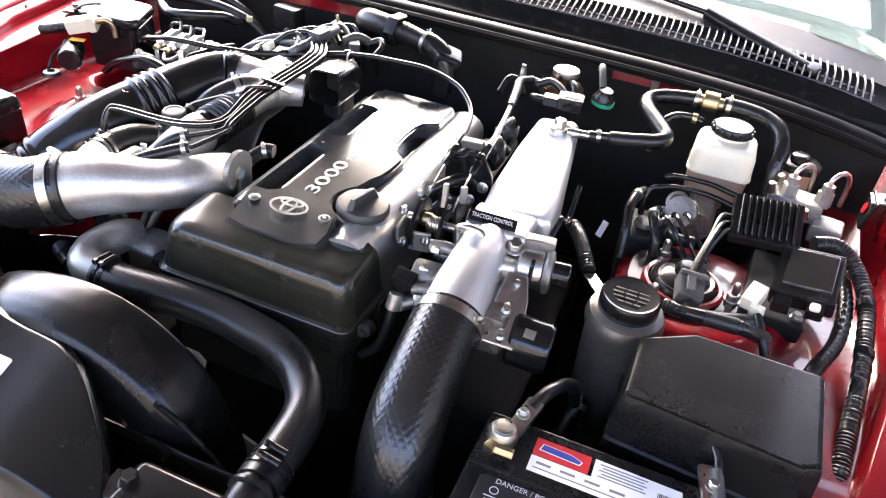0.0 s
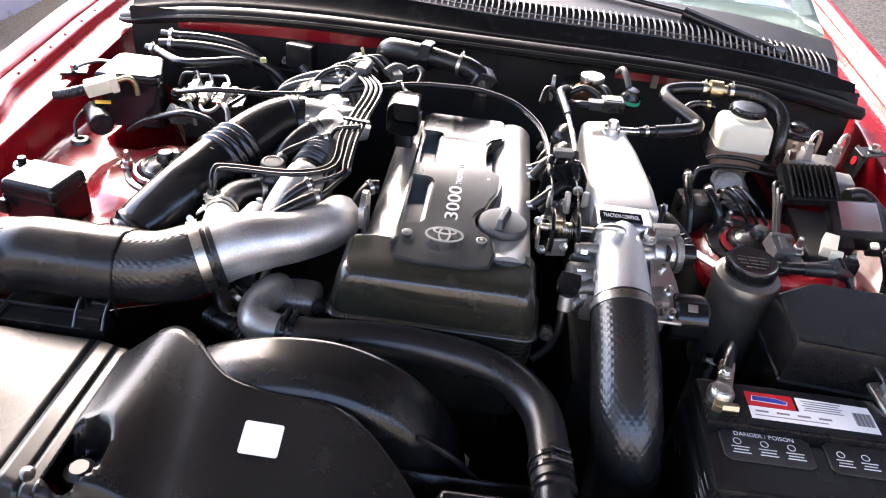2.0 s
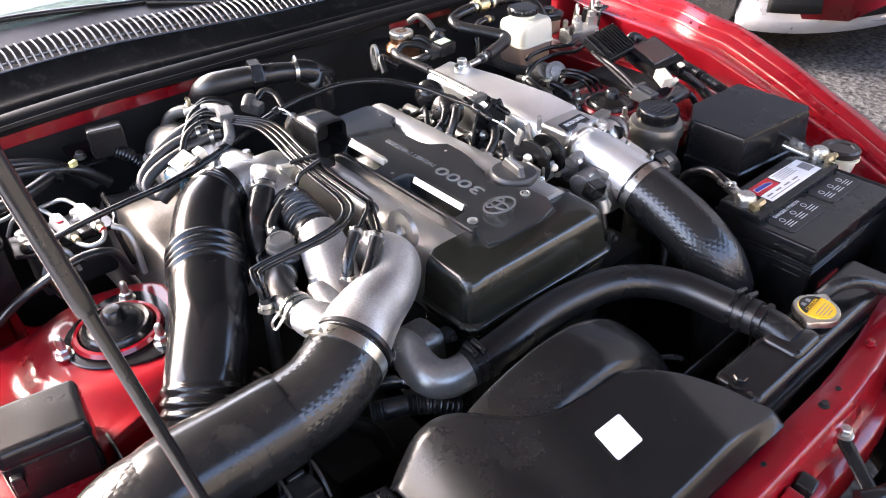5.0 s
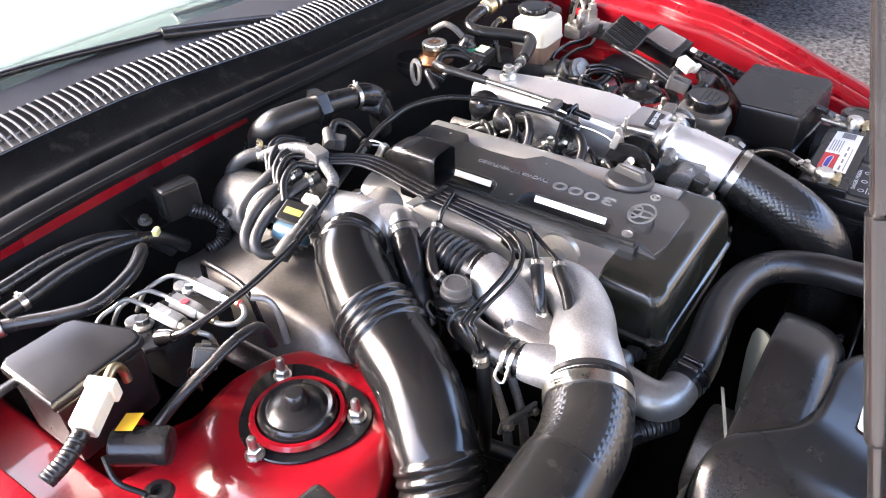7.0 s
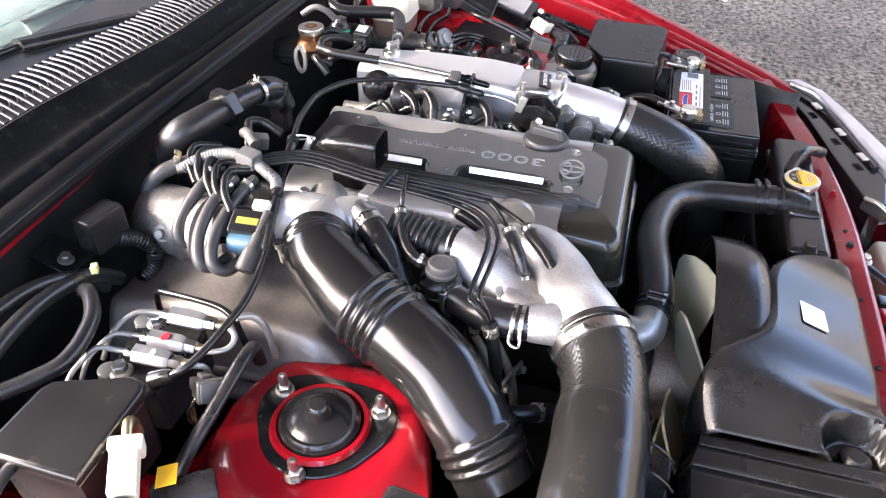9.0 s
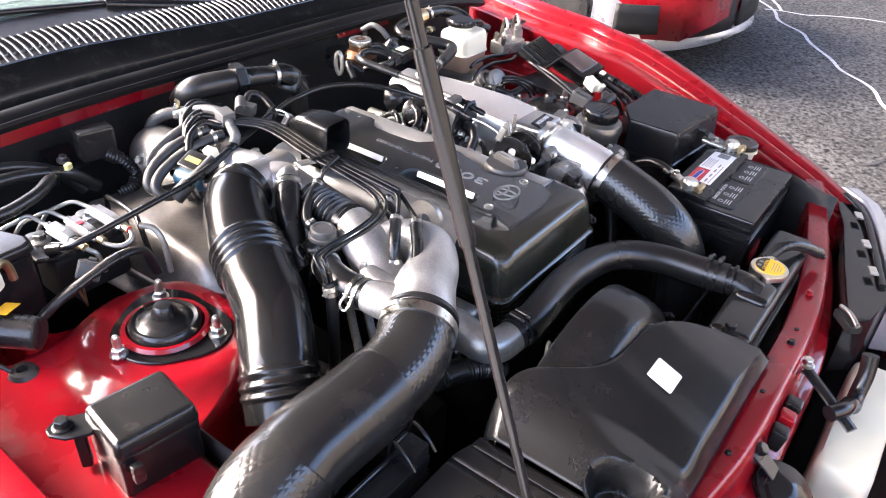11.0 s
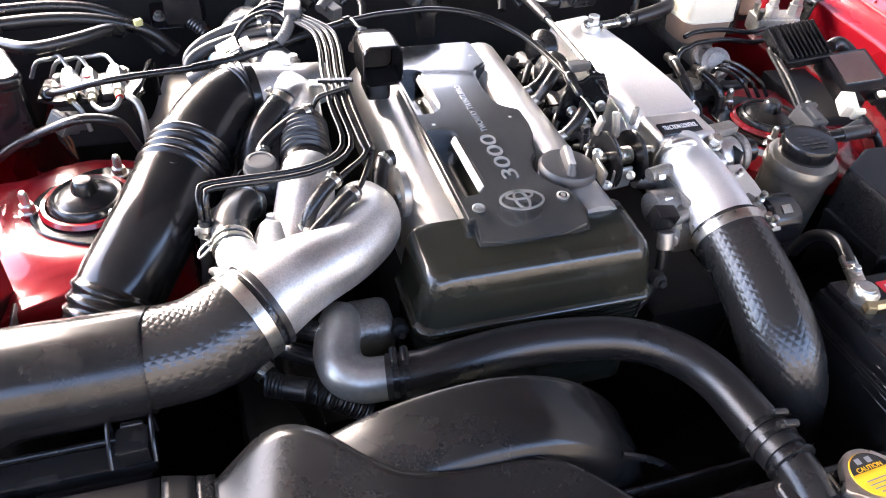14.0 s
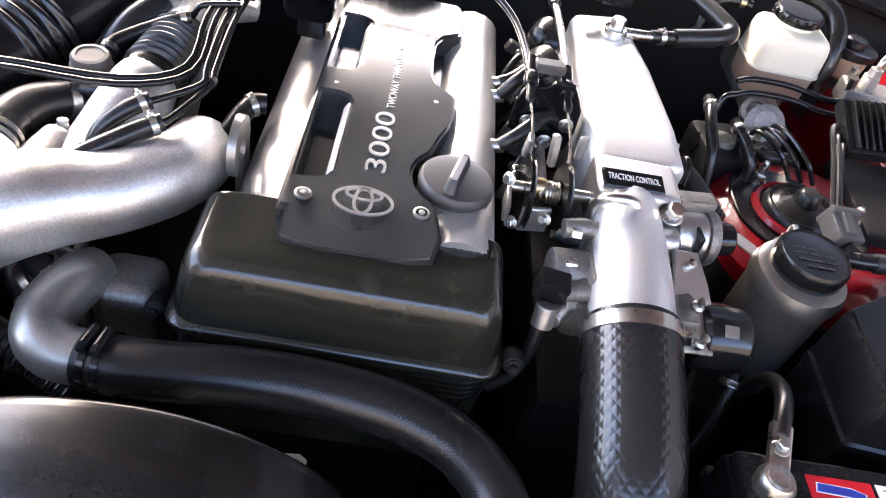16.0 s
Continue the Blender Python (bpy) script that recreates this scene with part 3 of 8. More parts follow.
part("screen_trim", sheet(lambda x, k: (x, cowl_y(x) + reach(x) + 0.072 + (0.122 - reach(x)) * k, cowl_z(x) + 0.044 + 0.022 * k), -0.74, 0.74, 0, 1, 30, 3), MATTE, car, "black windscreen lower trim")
dash = sheet(lambda x, k: (x, 0.68 + 0.66 * k, 0.94 + 0.03 * math.sin(math.pi * k)), -0.70, 0.70, 0, 1, 6, 6)
sheet(lambda x, k: (x, 1.5, 0.4 + 0.78 * k), -0.8, 0.8, 0, 1, 4, 4, dash)
part("dashboard", dash, mat("grey_dashboard_vinyl", (0.17, 0.17, 0.165), 0.7), car, "grey dashboard behind the glass", 70)
roof = sheet(lambda x, k: (x, 1.425 + 1.1 * k, 1.216 + 0.05 * math.sin(math.pi * k)), -0.66, 0.66, 0, 1, 10, 8)
solid(part("roof", roof, RED, car, "red car roof", 70), 0.01)

# bonnet, hinged at the cowl and held up by its rod
def bonnet_fn(x, k):
    """From the rear edge over the cowl, a short level run, then up and forwards."""
    if k < 0.2:
        return x, 0.60 - 0.07 * k / 0.2, 1.195 + 0.012 * k / 0.2
    q = (k - 0.2) / 0.8
    return x * (1 - 0.10 * q), 0.53 - 0.78 * q, 1.207 + 0.70 * q + 0.05 * math.sin(math.pi * q)


lid = sheet(bonnet_fn, -0.80, 0.80, 0, 1, 14, 20)
hood = solid(part("bonnet", lid, [RED], car, "red bonnet raised over the engine", 70), 0.012, 1.0)
liner = sheet(lambda x, k: (bonnet_fn(x, k)[0], bonnet_fn(x, k)[1] + 0.004, bonnet_fn(x, k)[2] - 0.016), -0.72, 0.72, 0.05, 0.97, 10, 14)
part("liner", liner, DARK, hood, "black bonnet insulation", 70)
rod = thing("bonnet_prop", (-0.56, -0.645, 0.70), "black steel bonnet prop rod with a rubber sleeve", "prop rod")
a, b = Vector((-0.557, -0.655, 0.66)), Vector((-0.670, -0.405, 1.62))
part("rod", tube([a, a.lerp(b, 0.5), b], 0.0039, 14, 4), GLOSS, rod)
part("sleeve", tube([tuple(a.lerp(b, k)) + (rr,) for k, rr in ((0.525, 0.0041), (0.528, 0.0055), (0.56, 0.0055), (0.64, 0.0055), (0.645, 0.0042))], 0.008, 16, 4), GLOSS, rod, "black rubber sleeve")

# front: radiator support panel
def bend(x):
    return 0.10 * max(0.0, (abs(x) - 0.10) / 0.55) ** 1.7


sup = bmesh.new()
PROFILE = ((-0.634, 0.60), (-0.634, 0.690), (-0.637, 0.697), (-0.643, 0.699), (-0.668, 0.703), (-0.674, 0.7025), (-0.678, 0.699), (-0.683, 0.688), (-0.688, 0.660), (-0.691, 0.645), (-0.706, 0.640), (-0.710, 0.634), (-0.712, 0.58), (-0.700, 0.58), (-0.686, 0.63), (-0.660, 0.68), (-0.645, 0.60))
loft([[(x, bend(x) + (y + 0.634) * (1 - 0.15 * smooth(0.15, 0.60, abs(x))) - 0.643, z + 0.012 * smooth(0.1, 0.5, abs(x))) for y, z in PROFILE] for x in np.linspace(-0.665, 0.665, 61)], sup)
part("radiator_support", sup, RED, car, "red radiator support panel")

# ---- engine ----
engine = thing("engine", (0, 0, 0.30), "twin-cam six-cylinder engine with dark covers and alloy castings", "engine")
# block colour holds the shade of the bay
part("block", box((-0.03, -0.02, 0.50), (0.24, 0.50, 0.42), 0.02, 3), DARK, engine, "engine block with the bay's shade put into its colour")


def hump(x0, x1, y0, y1, zb, zt, r):
    """A long cover with a rounded top, along y."""
    sec = [(x0, zb), (x0 + 0.002, zb + (zt - zb) * 0.4)]
    for k in range(9):
        w = math.pi * (1 - k / 8)
        sec.append(((x0 + x1) / 2 + (x1 - x0) / 2 * math.cos(w) * 0.98, zt - r + r * math.sin(w)))
    sec += [(x1 - 0.002, zb + (zt - zb) * 0.4), (x1, zb)]
    return loft([[(x, y, z) for x, z in sec] for y in (y0, y0 + 0.004, y1 - 0.004, y1)])


part("intake_cam_cover", hump(0.030, 0.102, -0.235, 0.215, 0.70, 0.830, 0.030), CAMGREY, engine, "smooth grey cam cover")
EXH = ((-0.150, 0.70), (-0.154, 0.740), (-0.153, 0.765), (-0.149, 0.783), (-0.142, 0.797), (-0.131, 0.808), (-0.117, 0.8135), (-0.099, 0.815), (-0.0965, 0.813), (-0.0965, 0.70))
part("exhaust_cam_cover", loft([[(x, y, z) for x, z in EXH] for y in (-0.222, -0.220, 0.211, 0.215)]), CAMGREY, engine, "smooth grey cam cover")
part("plug_valley", box((-0.030, -0.01, 0.762), (0.13, 0.45, 0.10), 0.006), OLIVE, engine, "dark floor under the windows")
out = [(-0.100, -0.232), (-0.094, -0.2515), (-0.060, -0.2555), (0.010, -0.2550), (0.041, -0.2500), (0.047, -0.235), (0.040, -0.207)]
out += [(0.058 + 0.045 * math.cos(w), -0.158 + 0.045 * math.sin(w)) for w in np.linspace(radians(240), radians(130), 12)]
out += [(0.036, -0.095), (0.044, -0.075), (0.048, -0.050), (0.049, -0.014), (0.038, -0.004), (0.026, 0.006), (0.021, 0.022), (0.019, 0.060), (0.021, 0.096), (0.028, 0.114), (0.040, 0.123), (0.049, 0.130), (0.049, 0.195)]
out += [(0.042, 0.206), (-0.092, 0.206), (-0.100, 0.195)]


def slot_side(y0, y1):
    """The inner side of a window in the cover, rounded at its corners, from the front to the rear."""
    return [(-0.092, y0), (-0.074, y0 + 0.001), (-0.064, y0 + 0.008), (-0.060, y0 + 0.020), (-0.060, y1 - 0.012), (-0.064, y1 - 0.004), (-0.074, y1), (-0.092, y1)]


def pierced(body, rail, z0, z1, bev):
    """A plate of a body and a rail that share their lands, with windows between them and eased edges."""
    t = bmesh.new()
    at = {}
    for loop in (body, rail):
        for p in loop:
            if p not in at:
                at[p] = t.verts.new((p[0], p[1], z1))
        t.faces.new([at[p] for p in loop])
    r = bmesh.ops.extrude_face_region(t, geom=t.faces[:])
    for v in r["geom"]:
        if isinstance(v, bmesh.types.BMVert):
            v.co.z = z0
    bmesh.ops.recalc_face_normals(t, faces=t.faces)
    rim = [e for e in t.edges if len(e.link_faces) == 2 and e.calc_face_angle(0) > 1.0 and all(v.co.z > z1 - 1e-5 for v in e.verts)]
    bmesh.ops.bevel(t, geom=rim, offset=bev, segments=2, affect="EDGES")
    return t


windows = slot_side(-0.190, -0.048) + slot_side(0.000, 0.125)
land = [(-0.092, -0.232)] + [p for p in windows if p[0] == -0.092] + [(-0.092, 0.195)]
body = out[1:-2] + [(-0.092, 0.206), (-0.092, 0.195)] + windows[::-1] + [(-0.092, -0.232)]
rail_strip = [(-0.100, -0.232)] + land + [(-0.100, 0.195)]
plate = pierced(body, rail_strip, 0.806, 0.8385, 0.0032)
for v in plate.verts:
    if v.co.y < -0.225 and v.co.z > 0.83:
        nose = -0.225 - v.co.y
        v.co.z -= 0.52 * nose
        v.co.y -= 0.45 * nose
valley = part("spark_plug_cover", plate, PLATE, engine, "gunmetal centre cover with two long windows", 22)
# added bright strips carry the highlight on each window's far edge
for y0, y1 in ((-0.186, -0.052), (0.004, 0.121)):
    part("window_wall", box((-0.0630, (y0 + y1) / 2, 0.8325), (0.0030, y1 - y0 - 0.02, 0.010), 0.0008, 1, (0, 30, 0)), BRIGHT, valley, "bright metal strip for the highlight along the window edge")
for x, y in ((-0.080, -0.215), (0.026, -0.213), (-0.080, -0.031), (0.0275, -0.032), (-0.075, 0.161), (0.033, 0.155)):
    z = 0.8378
    ring = lathe([(0.0078, 0), (0.0078, 0.0018), (0.006, 0.0026), (0.005, 0.0005), (0.0, 0.0005)], (x, y, z - 0.002), (0, 0, 1), 20)
    part("cap_screw", cyl((x, y, z - 0.004), (0, 0, 1), 0.0030, 0.005, 0.001, 12, ring), GREY, valley)
lay = Matrix.Translation((-0.021, -0.121, 0.8386)) @ pose(0, 0, 0, 0, 0, 90)
lettering("3000", 0.0285, lay, EMBOSS, valley, "lettering", 0.0012, "raised grey numerals", 0.099)
lettering("TWOWAY TWINTURBO", 0.0125, Matrix.Translation((-0.0185, 0.002, 0.8386)) @ pose(0, 0, 0, 0, 0, 90), EMBOSS, valley, "lettering", 0.0008, "raised grey letters", 0.126)
badge = bmesh.new()


def ring_flat(cx, cy, z, a, b, w, bm, h=0.0016, n=40):
    loft([[(cx + (a + da) * math.cos(2 * math.pi * i / n), cy + (b + da) * math.sin(2 * math.pi * i / n), z + dz) for i in range(n)]
          for da, dz in ((w / 2, 0), (w / 2, h), (-w / 2, h), (-w / 2, 0))], bm, close=False)


for a, b, cy in ((0.0262, 0.0178, 0), (0.0078, 0.0168, 0), (0.0160, 0.0070, 0.0086)):
    ring_flat(-0.027, -0.214 + cy, 0.8386, a, b, 0.0028, badge)
part("oval_badge", badge, EMBOSS, valley, "plain raised oval ring emblem")

# front cover over the cam drive
def shell(ins, z):
    x0, x1, y0, y1, r = -0.179 + ins, 0.122 - ins, -0.318 + ins, -0.212, 0.024
    pts = []
    for cx, cy, a, rr in ((x1 - 0.006, y1 - 0.006, 0, 0.006), (x0 + 0.006, y1 - 0.006, 90, 0.006), (x0 + r, y0 + r, 180, r), (x1 - r, y0 + r, 270, r)):
        for k in range(7):
            w = radians(a + 15 * k)
            pts.append((cx + rr * math.cos(w), cy + rr * math.sin(w), z + (0.004 * (cy + 0.29) / 0.08 if z > 0.79 else 0)))
    return pts


cover = loft([shell(i, z) for i, z in ((0.008, 0.60), (0.008, 0.742), (0.001, 0.744), (0.0, 0.747), (0.001, 0.751), (0.006, 0.754), (0.010, 0.785), (0.0125, 0.799), (0.0155, 0.808), (0.020, 0.8145), (0.027, 0.8175), (0.038, 0.8185), (0.05, 0.8187))])
front = part("timing_cover", cover, OLIVE, engine, "glossy olive-black front timing cover", 50)
lowc = bmesh.new()
for k in range(5):
    z = 0.738 - 0.0075 * k
    loft([shell(i, zz) for i, zz in ((0.011, z), (0.0065, z - 0.0015), (0.0065, z - 0.004), (0.011, z - 0.0055))], lowc, close=False)
part("cover_rib", lowc, OLIVE, front, "ribbed lower belt cover")
for x, y, z in ((-0.190, -0.285, 0.735), (0.131, -0.292, 0.748)):
    lug = bmesh.new()
    cyl((x, y + 0.01, z), (0, -1, 0.2), 0.010, 0.018, 0.003, 18, lug)
    bolt((x, y - 0.008, z + 0.004), (0, -1, 0.2), 0.005, lug)
    part("cover_lug", lug, DARK, front)
bars = bmesh.new()
for k in range(6):
    box((0.060 + 0.0072 * k, -0.234, 0.8215), (0.005, 0.009, 0.001), 0.0002, 1, (0, 0, 0), bars)
part("embossed_mark", bars, OLIVE, front)
bars = bmesh.new()
for dx, dy, sx, sy in ((0, 0.008, 0.020, 0.002), (0, -0.008, 0.020, 0.002), (-0.009, 0, 0.002, 0.016), (0.009, 0, 0.002, 0.016), (-0.003, 0.002, 0.008, 0.002), (0.002, -0.003, 0.009, 0.002)):
    box((-0.128 + dx, -0.266 + dy, 0.8186), (sx, sy, 0.0010), 0.0003, 1, (2, 0, 0), bars)
part("embossed_mark", bars, OLIVE, front)

cap = thing("oil_filler_cap", (0.055, -0.160, 0.825), "black plastic oil filler cap with a raised grip", "oil cap")
part("cap_disc", lathe([(0.028, 0), (0.035, 0.004), (0.037, 0.008), (0.037, 0.013), (0.034, 0.017), (0.026, 0.018), (0.0, 0.018)], (0.055, -0.160, 0.825), (0.05, 0, 1), 40), CAPGREY, cap)
part("grip", box((0.055, -0.160, 0.848), (0.013, 0.062, 0.018), 0.004, 3, (0, 0, -14), taper=0.7), CAPGREY, cap)
part("grip_slot", box((0.055, -0.164, 0.8573), (0.006, 0.040, 0.001), 0.0003, 1, (0, 0, -14)), INK, cap, "pale grey strip along the grip")
part("filler_neck", cyl((0.055, -0.160, 0.78), (0, 0, 1), 0.036, 0.046, 0.003, 32), CAMGREY, engine)
hook = thing("lifting_eye", (-0.153, -0.135, 0.74), "grey steel engine lifting eye", "lifting eye")
eye = bmesh.new()
n = 22
rows = []
for i in range(n + 1):
    a = radians(-62 + 290 * i / n)
    w = 0.007 + 0.004 * math.sin(math.pi * i / n)
    rows.append([(-0.153 + dx, -0.150 + (0.021 + dr) * math.cos(a), 0.822 + (0.021 + dr) * math.sin(a)) for dr, dx in ((-w, -0.004), (w, -0.004), (w, 0.004), (-w, 0.004))])
loft(rows, eye)
box((-0.153, -0.135, 0.775), (0.008, 0.030, 0.07), 0.002, 2, (0, 0, 0), eye)
part("eye_plate", eye, GREY, hook)

# intake plenum
plenum = thing("intake_plenum", (0.24, 0.05, 0.70), "bright cast aluminium intake plenum", "intake plenum")
def psec(y, x0, x1, zt, zb=0.745):
    r = 0.016
    pts = [(x0, zb)]
    for k in range(6):
        w = radians(180 - 18 * k)
        pts.append((x0 + r + r * math.cos(w), zt - 0.006 - r + r * math.sin(w)))
    for k in range(6):
        w = radians(90 - 18 * k)
        pts.append((x1 - r + r * math.cos(w), zt - r + r * math.sin(w)))
    pts.append((x1, zb))
    return [(x, y, z) for x, z in pts]


part("plenum_body", loft([psec(0.222, 0.200, 0.255, 0.852), psec(0.215, 0.191, 0.265, 0.862), psec(0.10, 0.190, 0.282, 0.862), psec(-0.02, 0.193, 0.295, 0.857), psec(-0.075, 0.197, 0.298, 0.850), psec(-0.085, 0.200, 0.288, 0.842)]), BRIGHT, plenum, "brushed aluminium chamber", 45)
part("throttle_adapter", box((0.238, -0.112, 0.822), (0.088, 0.062, 0.056), 0.008, 3), ALU, plenum)
tag = thing("traction_control_plate", (0.228, -0.115, 0.853), "black plate lettered TRACTION CONTROL", "name plate")
part("plate_base", box((0.229, -0.128, 0.8535), (0.066, 0.022, 0.004), 0.001, 1, (14, 4, 8)), BLACK, tag)
lettering("TRACTION CONTROL", 0.0105, pose(0.229, -0.1284, 0.8562, 14, 4, 8), LETTER, tag, "lettering", 0.0002, "white letters", 0.056)
part("throttle_neck", tube([(0.230, -0.135, 0.818, 0.036), (0.230, -0.165, 0.817, 0.0355), (0.2305, -0.195, 0.813, 0.0365), (0.231, -0.235, 0.802, 0.039), (0.2315, -0.278, 0.787, 0.041)], 0.04, 32, 5), BRIGHT, plenum, "smooth aluminium throttle pipe")
fit = bmesh.new()
cyl((0.240, 0.165, 0.858), (0, 0, 1), 0.016, 0.014, 0.003, 20, fit)
hexa((0.240, 0.165, 0.872), (0, 0, 1), 0.010, 0.012, fit)
tube([(0.25, 0.165, 0.866), (0.275, 0.168, 0.866), (0.295, 0.172, 0.866)], 0.007, 14, 3, fit)
part("banjo_union", fit, STEEL, plenum)

inlet = thing("throttle_inlet_hose", (0.23, -0.36, 0.70), "thick woven black rubber intake hose", "intake hose")
part("hose", tube([(0.2315, -0.262, 0.792, 0.0435), (0.2315, -0.282, 0.786, 0.0450), (0.232, -0.315, 0.775, 0.0450), (0.233, -0.352, 0.760, 0.0455), (0.234, -0.388, 0.739, 0.0460), (0.238, -0.418, 0.708, 0.0465), (0.242, -0.438, 0.660, 0.0465), (0.245, -0.448, 0.58, 0.046), (0.246, -0.45, 0.48, 0.046)], 0.046, 44, 9), WEAVE, inlet)
clamp((0.2315, -0.273, 0.7885), (0.0, -0.95, -0.30), 0.0452, inlet, 0.013, screw=(1, 0, 0.4))

# radiator hose with its alloy outlet
rh = thing("radiator_hose", (0.0, -0.38, 0.70), "ribbed black rubber upper radiator hose", "radiator hose")
part("hose", tube([(-0.222, -0.358, 0.747), (-0.190, -0.363, 0.750), (-0.150, -0.361, 0.751), (-0.100, -0.355, 0.750), (-0.050, -0.351, 0.746), (0.000, -0.354, 0.743), (0.040, -0.361, 0.741), (0.078, -0.376, 0.738), (0.104, -0.396, 0.735), (0.121, -0.420, 0.733), (0.130, -0.450, 0.733), (0.1335, -0.49, 0.7335), (0.135, -0.52, 0.735), (0.1365, -0.543, 0.737)], 0.0245, 30, 7), FINE_WEAVE, rh)
for c, d in (((-0.213, -0.359, 0.748), (1, -0.15, 0.08)), ((-0.202, -0.361, 0.749), (1, -0.12, 0.08)), ((0.1345, -0.512, 0.7345), (0.06, -1, 0.06)), ((0.1355, -0.527, 0.7355), (0.06, -1, 0.06))):
    clamp(c, d, 0.0252, rh, 0.006, "hose_clamp", (0.3, 0, 1), GLOSS)
outlet = thing("coolant_outlet", (-0.23, -0.33, 0.72), "dull cast alloy coolant outlet elbow", "coolant outlet")
part("elbow", tube([(-0.252, -0.262, 0.744, 0.022), (-0.258, -0.285, 0.752, 0.024), (-0.266, -0.318, 0.752, 0.025), (-0.262, -0.342, 0.748, 0.025), (-0.245, -0.355, 0.746, 0.024), (-0.218, -0.359, 0.747, 0.023)], 0.025, 24, 6), GREY, outlet)
part("housing", box((-0.222, -0.262, 0.695), (0.06, 0.06, 0.11), 0.016, 3), DULL, outlet)

# ---- front: radiator, scoop, fan ----
rad = thing("radiator", (0.0, -0.585, 0.45), "black radiator with a plastic top tank", "radiator")
tank = bmesh.new()
box((0.190, -0.590, 0.700), (0.365, 0.066, 0.066), 0.012, 3, (0, 0, 0), tank)
box((0.02, -0.590, 0.670), (0.70, 0.066, 0.030), 0.006, 2, (0, 0, 0), tank)
box((0.205, -0.592, 0.688), (0.37, 0.072, 0.012), 0.004, 2, (0, 0, 0), tank)
box((0.138, -0.590, 0.724), (0.066, 0.056, 0.034), 0.012, 3, (0, 0, 0), tank)
tube([(0.1355, -0.528, 0.7365), (0.137, -0.556, 0.7365), (0.138, -0.572, 0.734), (0.138, -0.590, 0.728)], 0.0222, 26, 5, tank)
lathe([(0.0228, -0.003), (0.0262, -0.002), (0.0262, 0.002), (0.0228, 0.003)], (0.1372, -0.551, 0.7375), (0.06, -1, 0.0), 28, tank)
cyl((0.198, -0.589, 0.715), (0, 0, 1), 0.024, 0.022, 0.003, 24, tank)
part("top_tank", tank, BLACK, rad)
part("core", box((0.02, -0.588, 0.42), (0.76, 0.03, 0.56), 0.003, 1), DARK, rad, "dark finned core")
strap = bmesh.new()
box((0.02, -0.596, 0.7265), (0.05, 0.036, 0.006), 0.002, 1, (0, 0, 0), strap)
bolt((0.019, -0.588, 0.7295), (0, 0, 1), 0.009, strap)
part("mount_strap", strap, BLACK, rad)
wing_out = [(0.0300 * math.cos(w) * (1 + 0.28 * max(0, math.cos(2 * w)) ** 6), 0.0300 * math.sin(w)) for w in np.linspace(0, 2 * math.pi, 48, endpoint=False)]
rc = part("cap", prism(wing_out, 0, 0.012, 0.003, 2, pose(0.198, -0.589, 0.738, 0, 0, 10)), STEEL, rad, "steel radiator cap with a caution decal")
part("decal", cyl((0.198, -0.589, 0.7495), (0, 0, 1), 0.0236, 0.0016, 0.0005, 36), YELLOW, rc, "orange decal")
half = [(0.0227 * math.cos(w), 0.0227 * math.sin(w)) for w in np.linspace(radians(12), radians(168), 18)]
part("decal_band", prism(half, 0, 0.0008, 0, 1, pose(0.198, -0.589, 0.7510, 0, 0, 4)), DECALB, rc, "black decal half")
lettering("CAUTION", 0.0066, pose(0.197, -0.582, 0.7521, 0, 0, 4), YELLOW, rc, "lettering", 0.0001, "orange letters", 0.030)
rows = bmesh.new()
for k, w in enumerate((0.030, 0.030, 0.025, 0.016)):
    box((0.199, -0.5935 - 0.0042 * k, 0.7512), (w, 0.0012, 0.0003), 0, 1, (0, 0, 4), rows)
for dx in (-0.006, 0.006):
    box((0.196 + dx, -0.5740, 0.7520), (0.006, 0.006, 0.0003), 0, 1, (0, 0, 4), rows)
part("fine_print", rows, INK, rc)
ovf = thing("overflow_hose", (0.26, -0.60, 0.72), "black overflow hose from the filler neck", "hose")
part("hose", tube([(0.222, -0.590, 0.728), (0.25, -0.596, 0.727), (0.28, -0.602, 0.724), (0.32, -0.61, 0.715), (0.36, -0.62, 0.70)], 0.0055, 12, 5), RUBBER, ovf)

scoop = thing("air_scoop", (-0.2, -0.55, 0.70), "black moulded plastic intake scoop with a white sticker", "air duct")
REAR = ((-0.425, -0.452), (-0.395, -0.434), (-0.37, -0.424), (-0.345, -0.422), (-0.32, -0.430), (-0.297, -0.447), (-0.277, -0.468), (-0.262, -0.486), (-0.245, -0.496), (-0.22, -0.5015),
        (-0.185, -0.504), (-0.15, -0.505), (-0.12, -0.510), (-0.095, -0.521), (-0.06, -0.545), (-0.02, -0.578), (0.008, -0.613), (0.020, -0.646))


def eased(x, table):
    """The table's value at x, with its corners rounded off."""
    return sum(lerp(x + d, table) for d in (-0.018, -0.012, -0.006, 0.0, 0.006, 0.012, 0.018)) / 7


def rear(x):
    return eased(x, REAR)


CREST = ((-0.425, 0.745), (-0.40, 0.748), (-0.385, 0.757), (-0.37, 0.772), (-0.352, 0.789), (-0.335, 0.799), (-0.315, 0.803), (-0.29, 0.801), (-0.25, 0.796), (-0.20, 0.791), (-0.15, 0.791), (-0.12, 0.791), (-0.095, 0.787), (-0.06, 0.774), (-0.02, 0.750), (0.008, 0.729), (0.020, 0.714))


